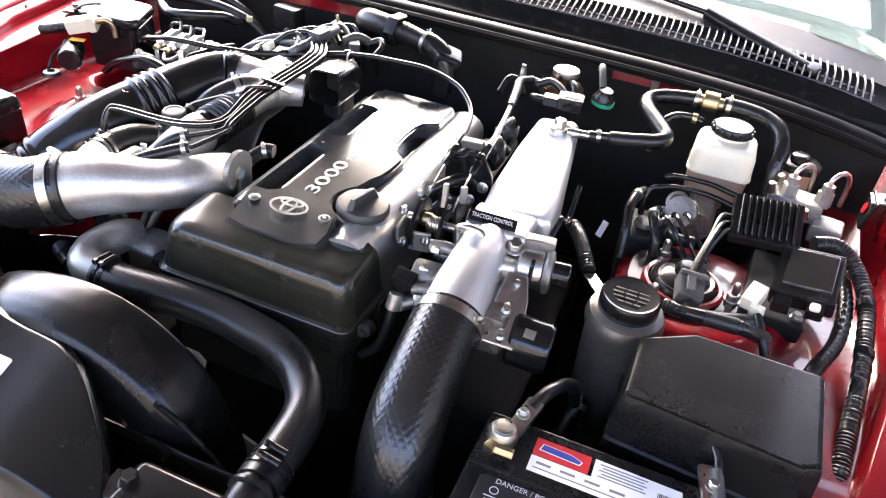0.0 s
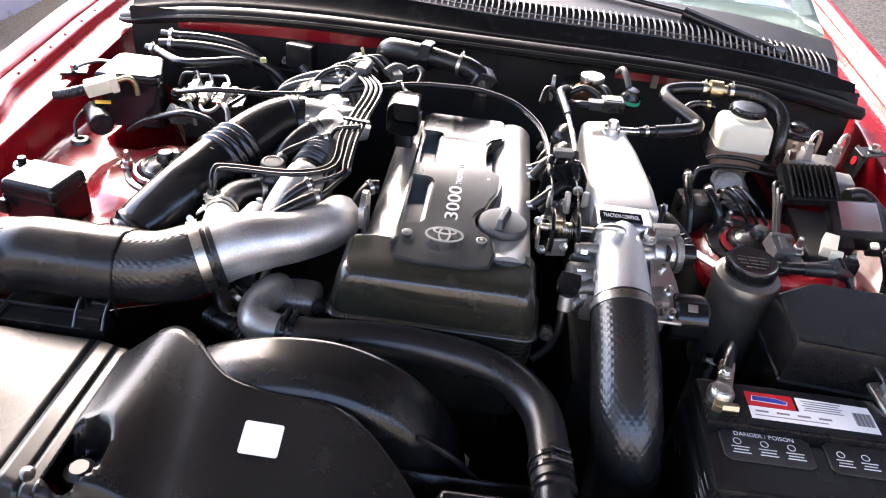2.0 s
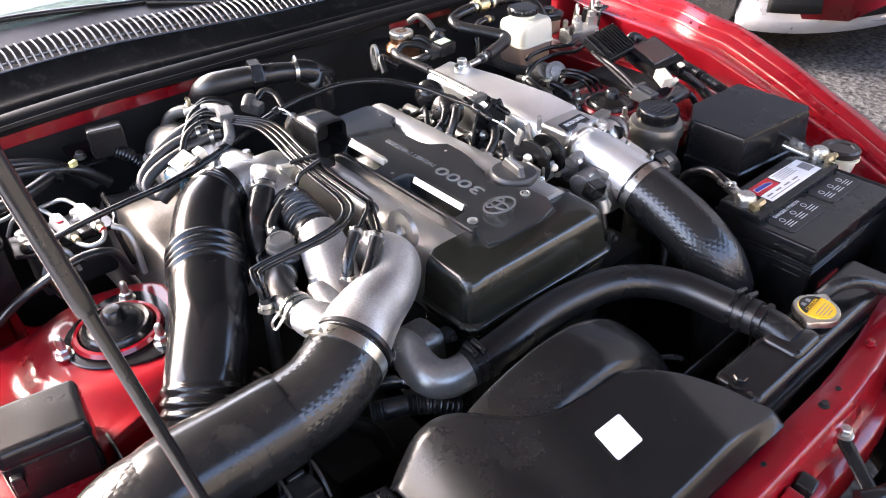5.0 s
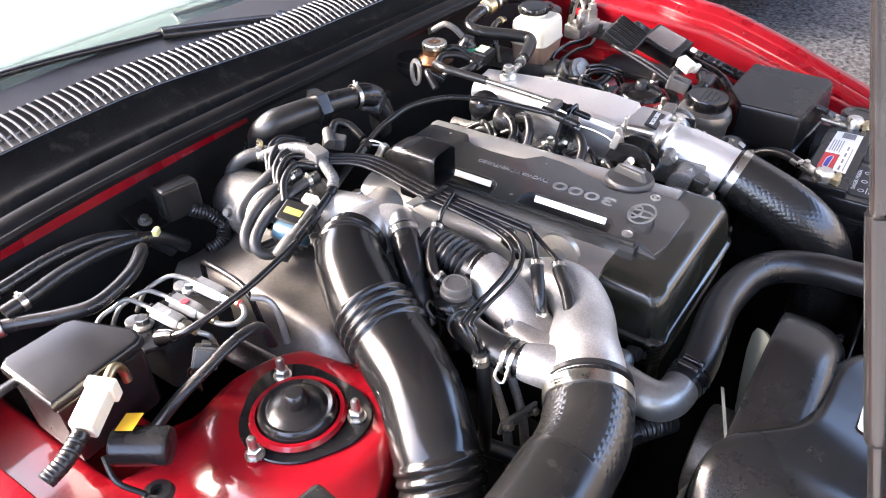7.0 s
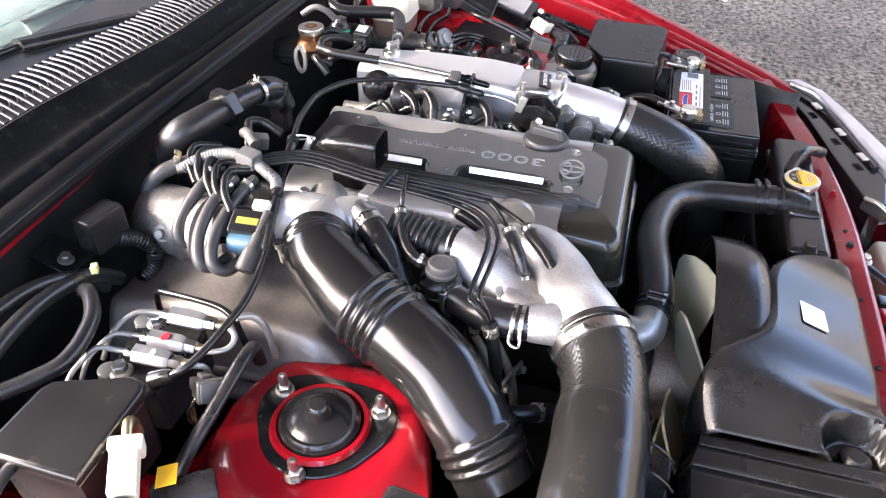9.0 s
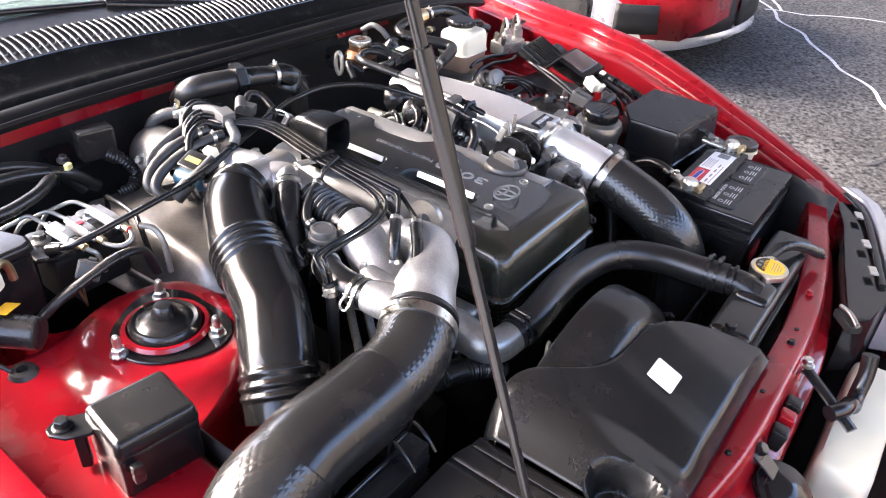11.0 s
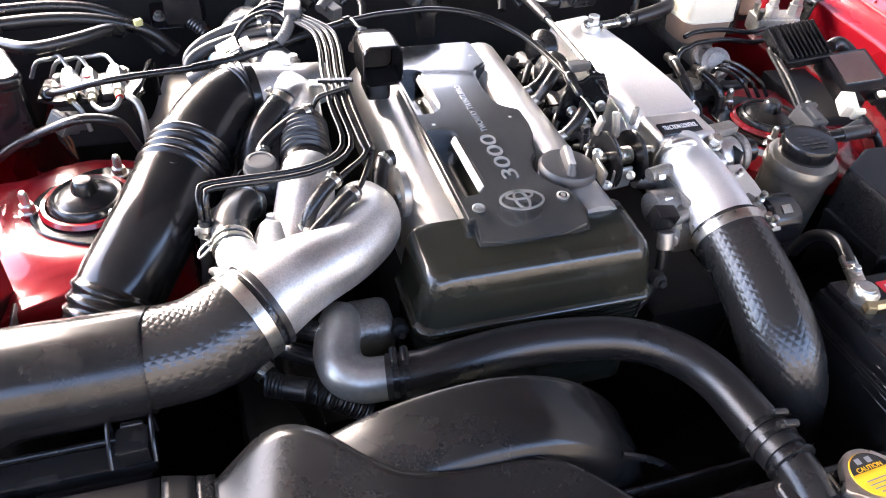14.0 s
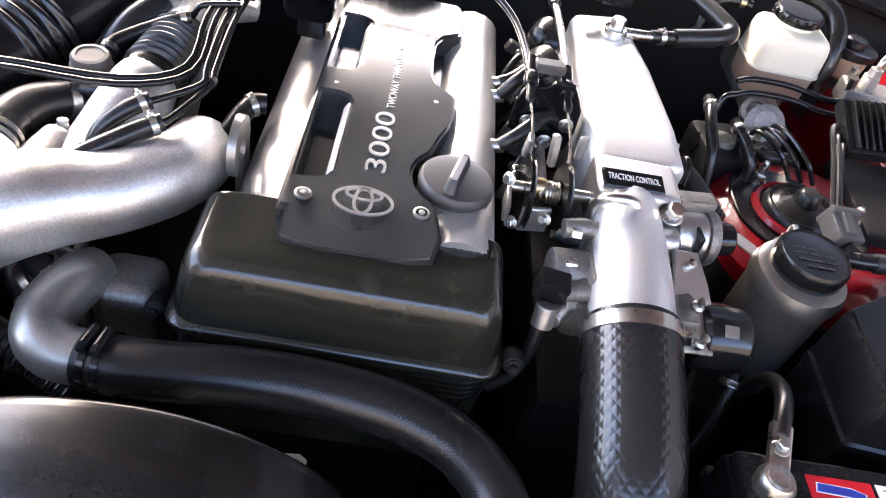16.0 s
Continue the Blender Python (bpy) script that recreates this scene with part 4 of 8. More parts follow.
def scoop_fn(x, k):
    yr, yf = rear(x), -0.652
    top = eased(x, CREST)
    if k < 0.2:
        w = math.pi / 2 * k / 0.2
        return x, yr + 0.008 * math.cos(w), top - 0.006 - min(0.075, top - 0.69) * (1 - math.sin(w))
    q = (k - 0.2) / 0.8
    y = yr + (yf - yr) * q
    slope = min(0.38 * smooth(-0.40, -0.27, x), max(0.0, top - 0.712) / (yr - yf) * 0.92)
    z = top - 0.006 * (1 - smooth(0, 0.05, q)) + (y - yr) * slope
    z -= max(0.0, z - 0.706) * smooth(-0.634, -0.660, y) * smooth(-0.41, -0.36, x)
    hole = math.hypot((x + 0.375) / 0.034, (y + 0.60) / 0.045)
    z -= 0.045 * (1 - smooth(0.75, 1.05, hole))
    return x, y, z


top = sheet(scoop_fn, -0.398, 0.019, 0, 1, 100, 60)
solid(part("scoop_shell", top, SCOOP, scoop, "satin black moulding", 60), 0.003, 0)
part("sticker", prism(rounded(-0.0215, -0.0185, 0.0215, 0.0185, 0.003, 3), 0, 0.0006, 0, 1, Matrix.Translation((-0.187, -0.5625, 0.7718)) @ pose(0, 0, 0, 20.8, 2.5, 1)), WHITE, scoop, "blank white sticker")
part("rubber_stop", lathe([(0.013, 0), (0.013, 0.02), (0.017, 0.024), (0.017, 0.034), (0.010, 0.040), (0, 0.040)], (-0.375, -0.602, 0.695), (0, 0, 1), 24), RUBBER, scoop, "black rubber stop")
box1 = thing("air_cleaner_box", (-0.52, -0.52, 0.60), "black plastic air cleaner box with wire clips", "air cleaner")


def lid_fn(x, k, up=0.0):
    y0 = -0.405 - 0.08 * smooth(-0.45, -0.40, x) * 0.12
    z = 0.7432 + up - 0.055 * (1 - smooth(0, 0.05, k)) + 0.0015 * math.sin(17 * x) - 0.035 * smooth(0.90, 1, k)
    return x, y0 - 0.255 * k, z


solid(part("box_lid", sheet(lid_fn, -0.80, -0.446, 0, 1, 30, 40), SCOOP, box1, "scuffed black lid", 60), 0.003, 0)
solid(part("joint_band", sheet(lambda x, k: lid_fn(x, k, 0.0007), -0.4450, -0.4162, 0, 1, 4, 40), SCOOP, box1, "raised black joining strap", 60), 0.003, 0)
solid(part("joint_strip", sheet(lambda x, k: lid_fn(x, k, 0.0003), -0.4152, -0.3985, 0, 1, 4, 40), SCOOP, box1, "black joining strip", 60), 0.003, 0)
part("box_base", box((-0.62, -0.505, 0.61), (0.36, 0.20, 0.20), 0.012, 2), BLACK, box1)
part("box_rim", box((-0.63, -0.378, 0.726), (0.36, 0.030, 0.018), 0.003, 2), BLACK, box1)
part("rim_rail", box((-0.63, -0.362, 0.738), (0.35, 0.005, 0.006), 0.001, 1), BLACK, box1)
part("box_wall", box((-0.63, -0.385, 0.62), (0.35, 0.03, 0.20), 0.004, 1), BLACK, box1)
hinge = bmesh.new()
box((-0.468, -0.378, 0.745), (0.030, 0.030, 0.022), 0.003, 2, (0, 0, 0), hinge)
box((-0.468, -0.362, 0.752), (0.020, 0.006, 0.014), 0.001, 1, (0, 0, 0), hinge)
part("clip_block", hinge, BLACK, box1)
for dx in (-0.019, 0.019):
    clip = tube([(-0.468 + dx, -0.398, 0.742), (-0.468 + dx, -0.384, 0.758), (-0.468 + dx, -0.366, 0.768), (-0.468 + dx, -0.360, 0.755), (-0.468 + dx, -0.357, 0.735)], 0.0022, 8, 3)
    part("wire_clip", clip, GLOSS, box1)

shroud = thing("fan_shroud", (-0.12, -0.5, 0.6), "smooth black plastic fan shroud arch", "fan shroud")
ROLL = ((-0.4315, 0.992), (-0.434, 1.0), (-0.45, 1.0), (-0.472, 0.992), (-0.488, 0.972), (-0.500, 0.94), (-0.508, 0.89), (-0.513, 0.82), (-0.515, 0.70))


def arch(a, k):
    """Round the fan axis, from the open rear rim forwards to where it rolls in under the scoop."""
    i = min(int(k), len(ROLL) - 2)
    y = ROLL[i][0] + (ROLL[i + 1][0] - ROLL[i][0]) * (k - i)
    r = ROLL[i][1] + (ROLL[i + 1][1] - ROLL[i][1]) * (k - i)
    c = math.cos(a)
    return -0.155 + r * (0.197 if c > 0 else 0.25) * c, y, 0.60 + 0.207 * r * math.sin(a)


solid(part("arch", sheet(arch, radians(-25), radians(175), 0, len(ROLL) - 1, 70, 24), SCOOP, shroud, "", 60), 0.003, 0)
plate2 = sheet(lambda x, z: (x, -0.52, z), -0.34, 0.16, 0.36, 0.70, 4, 4)
solid(part("shroud_plate", plate2, BLACK, shroud, "black shroud panel before the core"), 0.004)
lipm = bmesh.new()
tube([(-0.140 + 0.235 * math.cos(w), -0.500, 0.565 + 0.20 * math.sin(w)) for w in np.linspace(radians(-25), radians(60), 9)], 0.004, 8, 4, lipm)
part("shroud_lip", lipm, BLACK, shroud)
fan = thing("cooling_fan", (-0.14, -0.43, 0.56), "pale plastic cooling fan blades in the shroud", "fan")
for i in range(7):
    a = 2 * math.pi * i / 7 + 0.35
    bl = bmesh.new()
    outl = [(0.06, -0.022), (0.10, -0.042), (0.145, -0.056), (0.170, -0.055), (0.184, -0.044), (0.192, -0.020), (0.193, 0.012), (0.187, 0.036), (0.172, 0.052), (0.15, 0.056), (0.10, 0.040), (0.06, 0.022)]
    ring0 = []
    for th in (-0.002, 0.002):
        ring0.append([(-0.14 + r * math.cos(a) - w * math.sin(a), -0.424 - w * 0.45 + th, 0.565 + r * math.sin(a) + w * math.cos(a)) for r, w in outl])
    part("blade", loft(ring0, bl), BEIGE, fan, "pale green-beige blade")
part("hub", cyl((-0.14, -0.45, 0.56), (0, 1, 0), 0.07, 0.07, 0.008, 30), DULL, fan)

# ---- battery ----
bat = thing("battery", (0.445, -0.44, 0.55), "black car battery with red and white labels", "battery")
part("case", box((0.447, -0.440, 0.640), (0.262, 0.176, 0.165), 0.006, 2), BLACK, bat)
part("lid", box((0.447, -0.440, 0.737), (0.258, 0.174, 0.028), 0.006, 2), BLACK, bat)
part("lid_step", box((0.447, -0.396, 0.756), (0.250, 0.076, 0.016), 0.004, 2), COWLM, bat)
ridge = bmesh.new()
for k in range(3):
    box((0.447, -0.440, 0.722 - 0.006 * k), (0.264, 0.178, 0.0022), 0.0008, 1, (0, 0, 0), ridge)
part("case_ridge", ridge, BLACK, bat)
part("red_label", prism(rounded(-0.030, -0.012, 0.030, 0.012, 0.001, 2), 0, 0.0006, 0, 1, pose(0.410, -0.385, 0.7640)), LREDP, bat, "red printed label")
part("logo_bar", prism([(-0.022, -0.003), (0.020, -0.0045), (0.022, -0.0005), (0.010, 0.0035), (-0.020, 0.0045)], 0, 0.0005, 0, 1, pose(0.409, -0.385, 0.7648)), BLUEP, bat, "plain blue mark")
part("logo_edge", prism([(-0.0235, -0.004), (0.021, -0.0057), (0.0235, 0.0), (0.0105, 0.0045), (-0.021, 0.0055)], 0, 0.0003, 0, 1, pose(0.409, -0.385, 0.7647)), WHITE, bat)
part("white_label", prism([(-0.077, -0.034), (0.080, -0.034), (0.080, -0.003), (0.078, 0.010), (-0.013, 0.012), (-0.013, -0.013), (-0.077, -0.013)], 0, 0.0005, 0, 1, pose(0.457, -0.385, 0.7640)), WHITE, bat, "white printed label")
pr = bmesh.new()
for k in range(5):
    box((0.475, -0.378 - 0.004 * k, 0.7647), (0.050 - 0.006 * (k % 2), 0.0013, 0.0003), 0, 1, (0, 0, 0), pr)
for k in range(4):
    box((0.395 + 0.026 * k, -0.406, 0.7647), (0.016, 0.003, 0.0003), 0, 1, (0, 0, 0), pr)
box((0.43, -0.413, 0.7647), (0.09, 0.0014, 0.0003), 0, 1, (0, 0, 0), pr)
for k in range(13):
    box((0.512 + 0.0018 * k, -0.398, 0.7647), (0.0008 + 0.0005 * (k % 3), 0.022, 0.0003), 0, 1, (0, 0, 0), pr)
part("fine_print", pr, INK, bat)
for cx, wd in ((0.392, 0.108), (0.512, 0.098)):
    chf = [(-wd / 2, -0.018), (-wd / 2 + 0.008, -0.024), (wd / 2 - 0.008, -0.024), (wd / 2, -0.018), (wd / 2, 0.018), (wd / 2 - 0.008, 0.024), (-wd / 2 + 0.008, 0.024), (-wd / 2, 0.018)]
    panel = part("warning_panel", prism(chf, 0, 0.0025, 0.0008, 1, pose(cx, -0.456, 0.7505)), MATTE, bat, "raised warning panel")
    lines = bmesh.new()
    for k in range(3):
        for q in range(3):
            box((cx - wd * 0.30 + wd * 0.30 * k, -0.459 - 0.0045 * q, 0.7533), (wd * 0.20 - 0.004 * (q % 2), 0.0013, 0.0003), 0, 1, (0, 0, 0), lines)
        ring_flat(cx - wd * 0.32 + wd * 0.30 * k, -0.4505, 0.7531, 0.0045, 0.0045, 0.001, lines, 0.0003, 16)
    part("fine_print", lines, LETTER, panel)
lettering("DANGER / POISON", 0.0088, pose(0.392, -0.4385, 0.7532), LETTER, bat, "lettering", 0.0001, "white warning letters", 0.072)
part("side_label", box((0.392, -0.5292, 0.655), (0.06, 0.001, 0.03), 0.0003, 1), LREDP, bat, "red front label")
ht = bmesh.new()
for k in range(4):
    box((0.3165, -0.490 + 0.0, 0.735 - 0.012 * k), (0.004, 0.05, 0.003), 0.001, 1, (0, 0, 0), ht)
part("grip_rib", ht, BLACK, bat)
for nm, c, lab in (("negative_terminal", (0.345, -0.391, 0.764), "tarnished brass battery terminal clamp"), ("positive_terminal", (0.573, -0.395, 0.764), "plated battery terminal clamp with a bolt")):
    t = thing(nm, c, lab, "terminal")
    c = Vector(c)
    part("post_ring", lathe([(0.016, -0.004), (0.017, 0.010), (0.013, 0.016), (0.010, 0.016), (0.010, 0.018), (0.0, 0.019)], c, (0, 0, 1), 24), STEEL, t)
    s = -1 if nm[0] == "n" else 1
    bl = bmesh.new()
    box(c + Vector((0.006 * s, -0.018, 0.004)), (0.012, 0.018, 0.012), 0.002, 2, (0, 0, 20 * s), bl)
    hexa(c + Vector((0.018, -0.020, 0.004)), (-1, 0, 0), 0.006, 0.03, bl)
    part("pinch_bolt", bl, BRASS, t)
    arm = bmesh.new()
    box(c + Vector((0.014 * -s, 0.034, 0.006)), (0.020, 0.05, 0.009), 0.003, 2, (12, 0, 15 * s), arm)
    bolt(c + Vector((0.012 * -s, 0.032, 0.011)), (0, 0, 1), 0.0055, arm)
    part("lug_arm", arm, STEEL, t)
cabs = thing("earth_cable", (0.37, -0.32, 0.74), "black battery earth cable", "cable")
part("cable", tube([(0.362, -0.345, 0.772), (0.372, -0.318, 0.776), (0.385, -0.285, 0.765), (0.395, -0.25, 0.735), (0.40, -0.23, 0.69)], 0.008, 14, 5), RUBBER, cabs)
cabp = thing("battery_cable", (0.56, -0.34, 0.74), "black battery cable with a grey end", "cable")
part("cable", tube([(0.566, -0.362, 0.776), (0.558, -0.330, 0.790), (0.535, -0.305, 0.794), (0.500, -0.296, 0.780), (0.47, -0.30, 0.750)], 0.0055, 14, 6), RUBBER, cabp)
part("sleeve", tube([(0.571, -0.378, 0.770), (0.566, -0.362, 0.776), (0.561, -0.346, 0.783)], 0.0068, 14, 4), GREYP, cabp)

# ---- fuse box ----
fuse = thing("fuse_box", (0.55, -0.22, 0.68), "large black plastic fuse box lid", "fuse box")
FB = ((0.447, -0.320), (0.640, -0.338), (0.660, -0.328), (0.666, -0.174), (0.512, -0.170), (0.448, -0.210))
cxy = Vector((0.545, -0.235))
def fring(k, z, tilt=0.0):
    o = []
    for i in range(len(FB)):
        p, q, rr = Vector(FB[i - 1]), Vector(FB[i]), Vector(FB[(i + 1) % len(FB)])
        for w in (0.16, 0.06, 0.02):
            o.append(q.lerp(p, w))
        for w in (0.02, 0.06, 0.16):
            o.append(q.lerp(rr, w))
    return [((cxy.x + (p.x - cxy.x) * k), (cxy.y + (p.y - cxy.y) * k), z + tilt * (p.y + 0.235)) for p in o]


part("box_lid", loft([fring(1.03, 0.735), fring(1.03, 0.745), fring(1.0, 0.748), fring(0.975, 0.798), fring(0.965, 0.806), fring(0.945, 0.811), fring(0.92, 0.812), fring(0.90, 0.812), fring(0.4, 0.812)]), COWLM, fuse, "satin black lid", 35)
part("box_base", loft([fring(0.98, 0.55), fring(1.0, 0.735)]), BLACK, fuse)

# ---- power steering reservoir ----
ps = thing("steering_fluid_reservoir", (0.427, -0.152, 0.70), "grey metal fluid reservoir with a black cap", "reservoir")
tk = lathe([(0.026, -0.100), (0.040, -0.094), (0.0445, -0.080), (0.0465, 0.050), (0.0472, 0.060), (0.0495, 0.064), (0.0505, 0.069), (0.0500, 0.076), (0.047, 0.084), (0.038, 0.089), (0.0, 0.089)], (0.427, -0.152, 0.717), (0, -0.05, 1), 44)
part("tank", box((0.440, -0.140, 0.4345), (0.06, 0.04, 0.345), 0.004, 2, (0, 0, 0), tk), RESM, ps)
capm = lathe([(0.034, -0.004), (0.038, 0.003), (0.038, 0.018), (0.035, 0.023), (0.030, 0.0215), (0.0, 0.0215)], (0.427, -0.156, 0.805), (0, -0.05, 1), 40)
pc = part("cap", capm, BLACK, ps, "ribbed black screw cap")
first_rib = part("grip_rib", box((0, 0, 0), (0.004, 0.006, 0.014), 0.001, 1), BLACK, pc)
for i in range(24):
    a = 2 * math.pi * i / 24
    o = first_rib if i == 0 else new("grip_rib", first_rib.data)
    o.parent = pc
    o.matrix_local = Matrix.Translation(Vector((0.427 + 0.0385 * math.cos(a), -0.156 + 0.0385 * math.sin(a), 0.815)) - ORG[ps]) @ pose(0, 0, 0, 0, 0, math.degrees(a))
marks = bmesh.new()
for k, w in enumerate((0.03, 0.044, 0.048, 0.044, 0.03)):
    for q in range(3):
        box((0.427 - w / 3 + q * w / 3, -0.157 + 0.018 - 0.009 * k, 0.8268), (w / 3.6, 0.0025, 0.0003), 0, 1, (0, 0, 0), marks)
part("embossed_mark", marks, MATTE, pc)
part("lower_cone", lathe([(0.0, -0.07), (0.022, -0.07), (0.026, -0.05), (0.036, 0.0)], (0.427, -0.149, 0.644), (0, -0.05, 1), 30), RESM, ps)
part("stay_arm", box((0.535, -0.165, 0.62), (0.17, 0.03, 0.012), 0.003, 2), BLACK, ps)
hp = thing("reservoir_hose", (0.40, -0.20, 0.66), "black return hose with a spring clip", "hose")
part("hose", tube([(0.405, -0.195, 0.672), (0.400, -0.215, 0.650), (0.388, -0.24, 0.61), (0.36, -0.26, 0.56)], 0.011, 16, 5), RUBBER, hp)
clamp((0.403, -0.203, 0.664), (-0.2, -0.6, -0.7), 0.0115, hp, 0.008)

# ---- strut tops ----
for sx, sy in ((-0.522, -0.005), (0.488, -0.006)):
    st = thing("strut_mount", (sx, sy, 0.757), "black rubber strut mount with nuts on a dark plate", "strut mount", "strut mounts")
    c = Vector((sx, sy, 0.7580))
    f = 0.83
    tri_out = []
    for i in range(48):
        a = 2 * math.pi * i / 48
        r = f * (0.084 + 0.022 * max(0, math.cos(1.5 * (a - radians(60 if sx < 0 else 120)))) ** 2 + (0.010 if sx > 0 else 0))
        tri_out.append((sx + r * math.cos(a), sy + r * math.sin(a)))
    part("mount_plate", prism(tri_out, 0.7565, 0.761, 0.0012, 1), GLOSS, st, "black gasket plate")
    part("ring", lathe([(f * a, b) for a, b in ((0.066, 0.002), (0.070, 0.006), (0.066, 0.011), (0.060, 0.011), (0.058, 0.003))], c, (0, 0, 1), 44), RED, st, "red painted ring")
    part("rubber_dome", lathe([(f * a, b) for a, b in ((0.058, 0.003), (0.056, 0.014), (0.050, 0.019), (0.044, 0.017), (0.040, 0.019), (0.034, 0.023), (0.020, 0.026), (0.0165, 0.037), (0.012, 0.041), (0.0, 0.042))], c, (0, 0, 1), 40), RUBBER, st, "black rubber dome")
    for a in (60, 180, 300):
        w = radians(a if sx < 0 else 180 - a)
        nb = bmesh.new()
        p = c + Vector((f * 0.084 * math.cos(w), f * 0.084 * math.sin(w), 0.003))
        lathe([(0.0115, 0), (0.0115, 0.002)], p, (0, 0, 1), 18, nb)
        hexa(p + Vector((0, 0, 0.002)), (0, 0, 1), 0.0092, 0.010, nb)
        lathe([(0.0055, 0.010), (0.0055, 0.026), (0.003, 0.030), (0, 0.0305)], p, (0, 0, 1), 12, nb)
        part("stud_nut", nb, STEEL, st)

# ---- turbo side: intake duct, Y-pipe, intercooler hose ----
duct = thing("intake_duct", (-0.42, -0.06, 0.75), "smooth black plastic intake duct with bellows", "intake duct")
path = [(-0.300, 0.080, 0.846, 0.0445), (-0.318, 0.076, 0.846, 0.045), (-0.334, 0.066, 0.8455, 0.0455), (-0.349, 0.049, 0.843, 0.0465), (-0.364, 0.026, 0.837, 0.048), (-0.382, -0.004, 0.828, 0.049), (-0.399, -0.042, 0.820, 0.0495), (-0.418, -0.080, 0.812, 0.0495), (-0.438, -0.120, 0.799, 0.049),
        (-0.462, -0.152, 0.778, 0.049), (-0.4845, -0.180, 0.7545, 0.049), (-0.507, -0.210, 0.715, 0.048)]
part("duct_pipe", tube(path, 0.05, 48, 34, rib=lambda s: ribs(0.010, 0.007, 3, 0.06)(s) * ribs(0.134, 0.0140, 4, 0.095)(s) * ribs(0.338, 0.012, 3, 0.06)(s)), DUCT, duct)
part("moulded_boss", lathe([(0.007, 0), (0.007, 0.003), (0.005, 0.003), (0.005, 0.001), (0, 0.001)], (-0.405, -0.082, 0.8575), (0.2, 0.05, 1), 18), GLOSS, duct)
cb = bmesh.new()
lathe([(0.0045, 0), (0.0045, 0.022), (0.0075, 0.023), (0.0075, 0.031), (0.004, 0.032), (0.0, 0.030)], (-0.341, 0.116, 0.832), (0, 0.1, 1), 14, cb)
box((-0.330, 0.105, 0.842), (0.020, 0.018, 0.005), 0.001, 1, (0, 0, 30), cb)
part("collar_bolt", cb, STEEL, duct, "zinc collar bolt")
elb = thing("turbo_inlet_elbow", (-0.23, 0.12, 0.80), "cast alloy turbo inlet pipe", "inlet pipe")
part("casting", tube([(-0.322, 0.075, 0.845, 0.041), (-0.294, 0.081, 0.845, 0.042), (-0.262, 0.086, 0.842, 0.039), (-0.232, 0.097, 0.843, 0.032), (-0.200, 0.112, 0.840, 0.027)], 0.04, 28, 7), CASTM, elb)
part("rear_port", tube([(-0.262, 0.090, 0.850, 0.032), (-0.260, 0.130, 0.846, 0.033), (-0.268, 0.170, 0.838, 0.036), (-0.285, 0.215, 0.822, 0.040)], 0.035, 26, 7), CASTM, elb)
part("web", box((-0.235, 0.125, 0.832), (0.05, 0.06, 0.02), 0.006, 2, (0, 0, 30)), CASTM, elb)
part("front_port", tube([(-0.268, 0.085, 0.843, 0.034), (-0.252, 0.055, 0.847, 0.033), (-0.248, 0.028, 0.845, 0.029), (-0.248, 0.000, 0.842, 0.026)], 0.03, 26, 6), CASTM, elb)
part("flange_bolt", bolt((-0.240, 0.128, 0.866), (0, 0, 1), 0.007), STEEL, elb)

yp = thing("turbo_y_pipe", (-0.27, -0.22, 0.76), "pale cast aluminium Y-shaped turbo pipe", "turbo pipe")
part("main_pipe", tube([(-0.345, -0.290, 0.803, 0.046), (-0.320, -0.272, 0.810, 0.046), (-0.284, -0.251, 0.812, 0.042), (-0.240, -0.230, 0.813, 0.037), (-0.206, -0.197, 0.812, 0.036), (-0.196, -0.158, 0.802, 0.036), (-0.198, -0.12, 0.785, 0.036)], 0.04, 32, 9), CASTM, yp)
part("branch", tube([(-0.256, -0.088, 0.832, 0.029), (-0.258, -0.100, 0.832, 0.032), (-0.266, -0.130, 0.818, 0.034), (-0.278, -0.165, 0.798, 0.034), (-0.292, -0.21, 0.785, 0.034), (-0.305, -0.25, 0.792, 0.036)], 0.03, 28, 7), CASTM, yp)
part("side_port", tube([(-0.353, -0.205, 0.818, 0.019), (-0.352, -0.212, 0.818, 0.0225), (-0.346, -0.228, 0.816, 0.025), (-0.334, -0.248, 0.811, 0.029), (-0.315, -0.268, 0.806, 0.034)], 0.02, 26, 6), CASTM, yp)
part("stub", tube([(-0.310, -0.166, 0.818, 0.005), (-0.3105, -0.168, 0.816, 0.013), (-0.313, -0.188, 0.808, 0.020), (-0.316, -0.220, 0.802, 0.025), (-0.318, -0.25, 0.80, 0.03)], 0.02, 24, 5), CASTM, yp)
part("nipple", cyl((-0.3095, -0.166, 0.812), (0, 0.25, 1), 0.0048, 0.016, 0.001, 14), CASTM, yp)
part("port_screw", lathe([(0.008, -0.006), (0.008, 0), (0.0065, 0.002), (0.0045, 0.002), (0.0045, -0.003), (0, -0.003)], (-0.254, -0.119, 0.856), (-0.1, -0.2, 1), 16), STEEL, yp)
part("joint_bead", lathe([(0.044, -0.004), (0.050, -0.003), (0.050, 0.003), (0.044, 0.004)], (-0.334, -0.283, 0.806), (-0.86, -0.46, -0.2), 36), RUBBER, yp)
bh = thing("intercooler_hose", (-0.45, -0.31, 0.74), "woven black boost hose and smooth black pipe", "boost hose")
part("woven_sleeve", tube([(-0.338, -0.284, 0.805, 0.0475), (-0.362, -0.297, 0.799, 0.050), (-0.40, -0.309, 0.790, 0.050), (-0.452, -0.312, 0.786, 0.049)], 0.05, 44, 9), WEAVE, bh, "woven black sleeve")
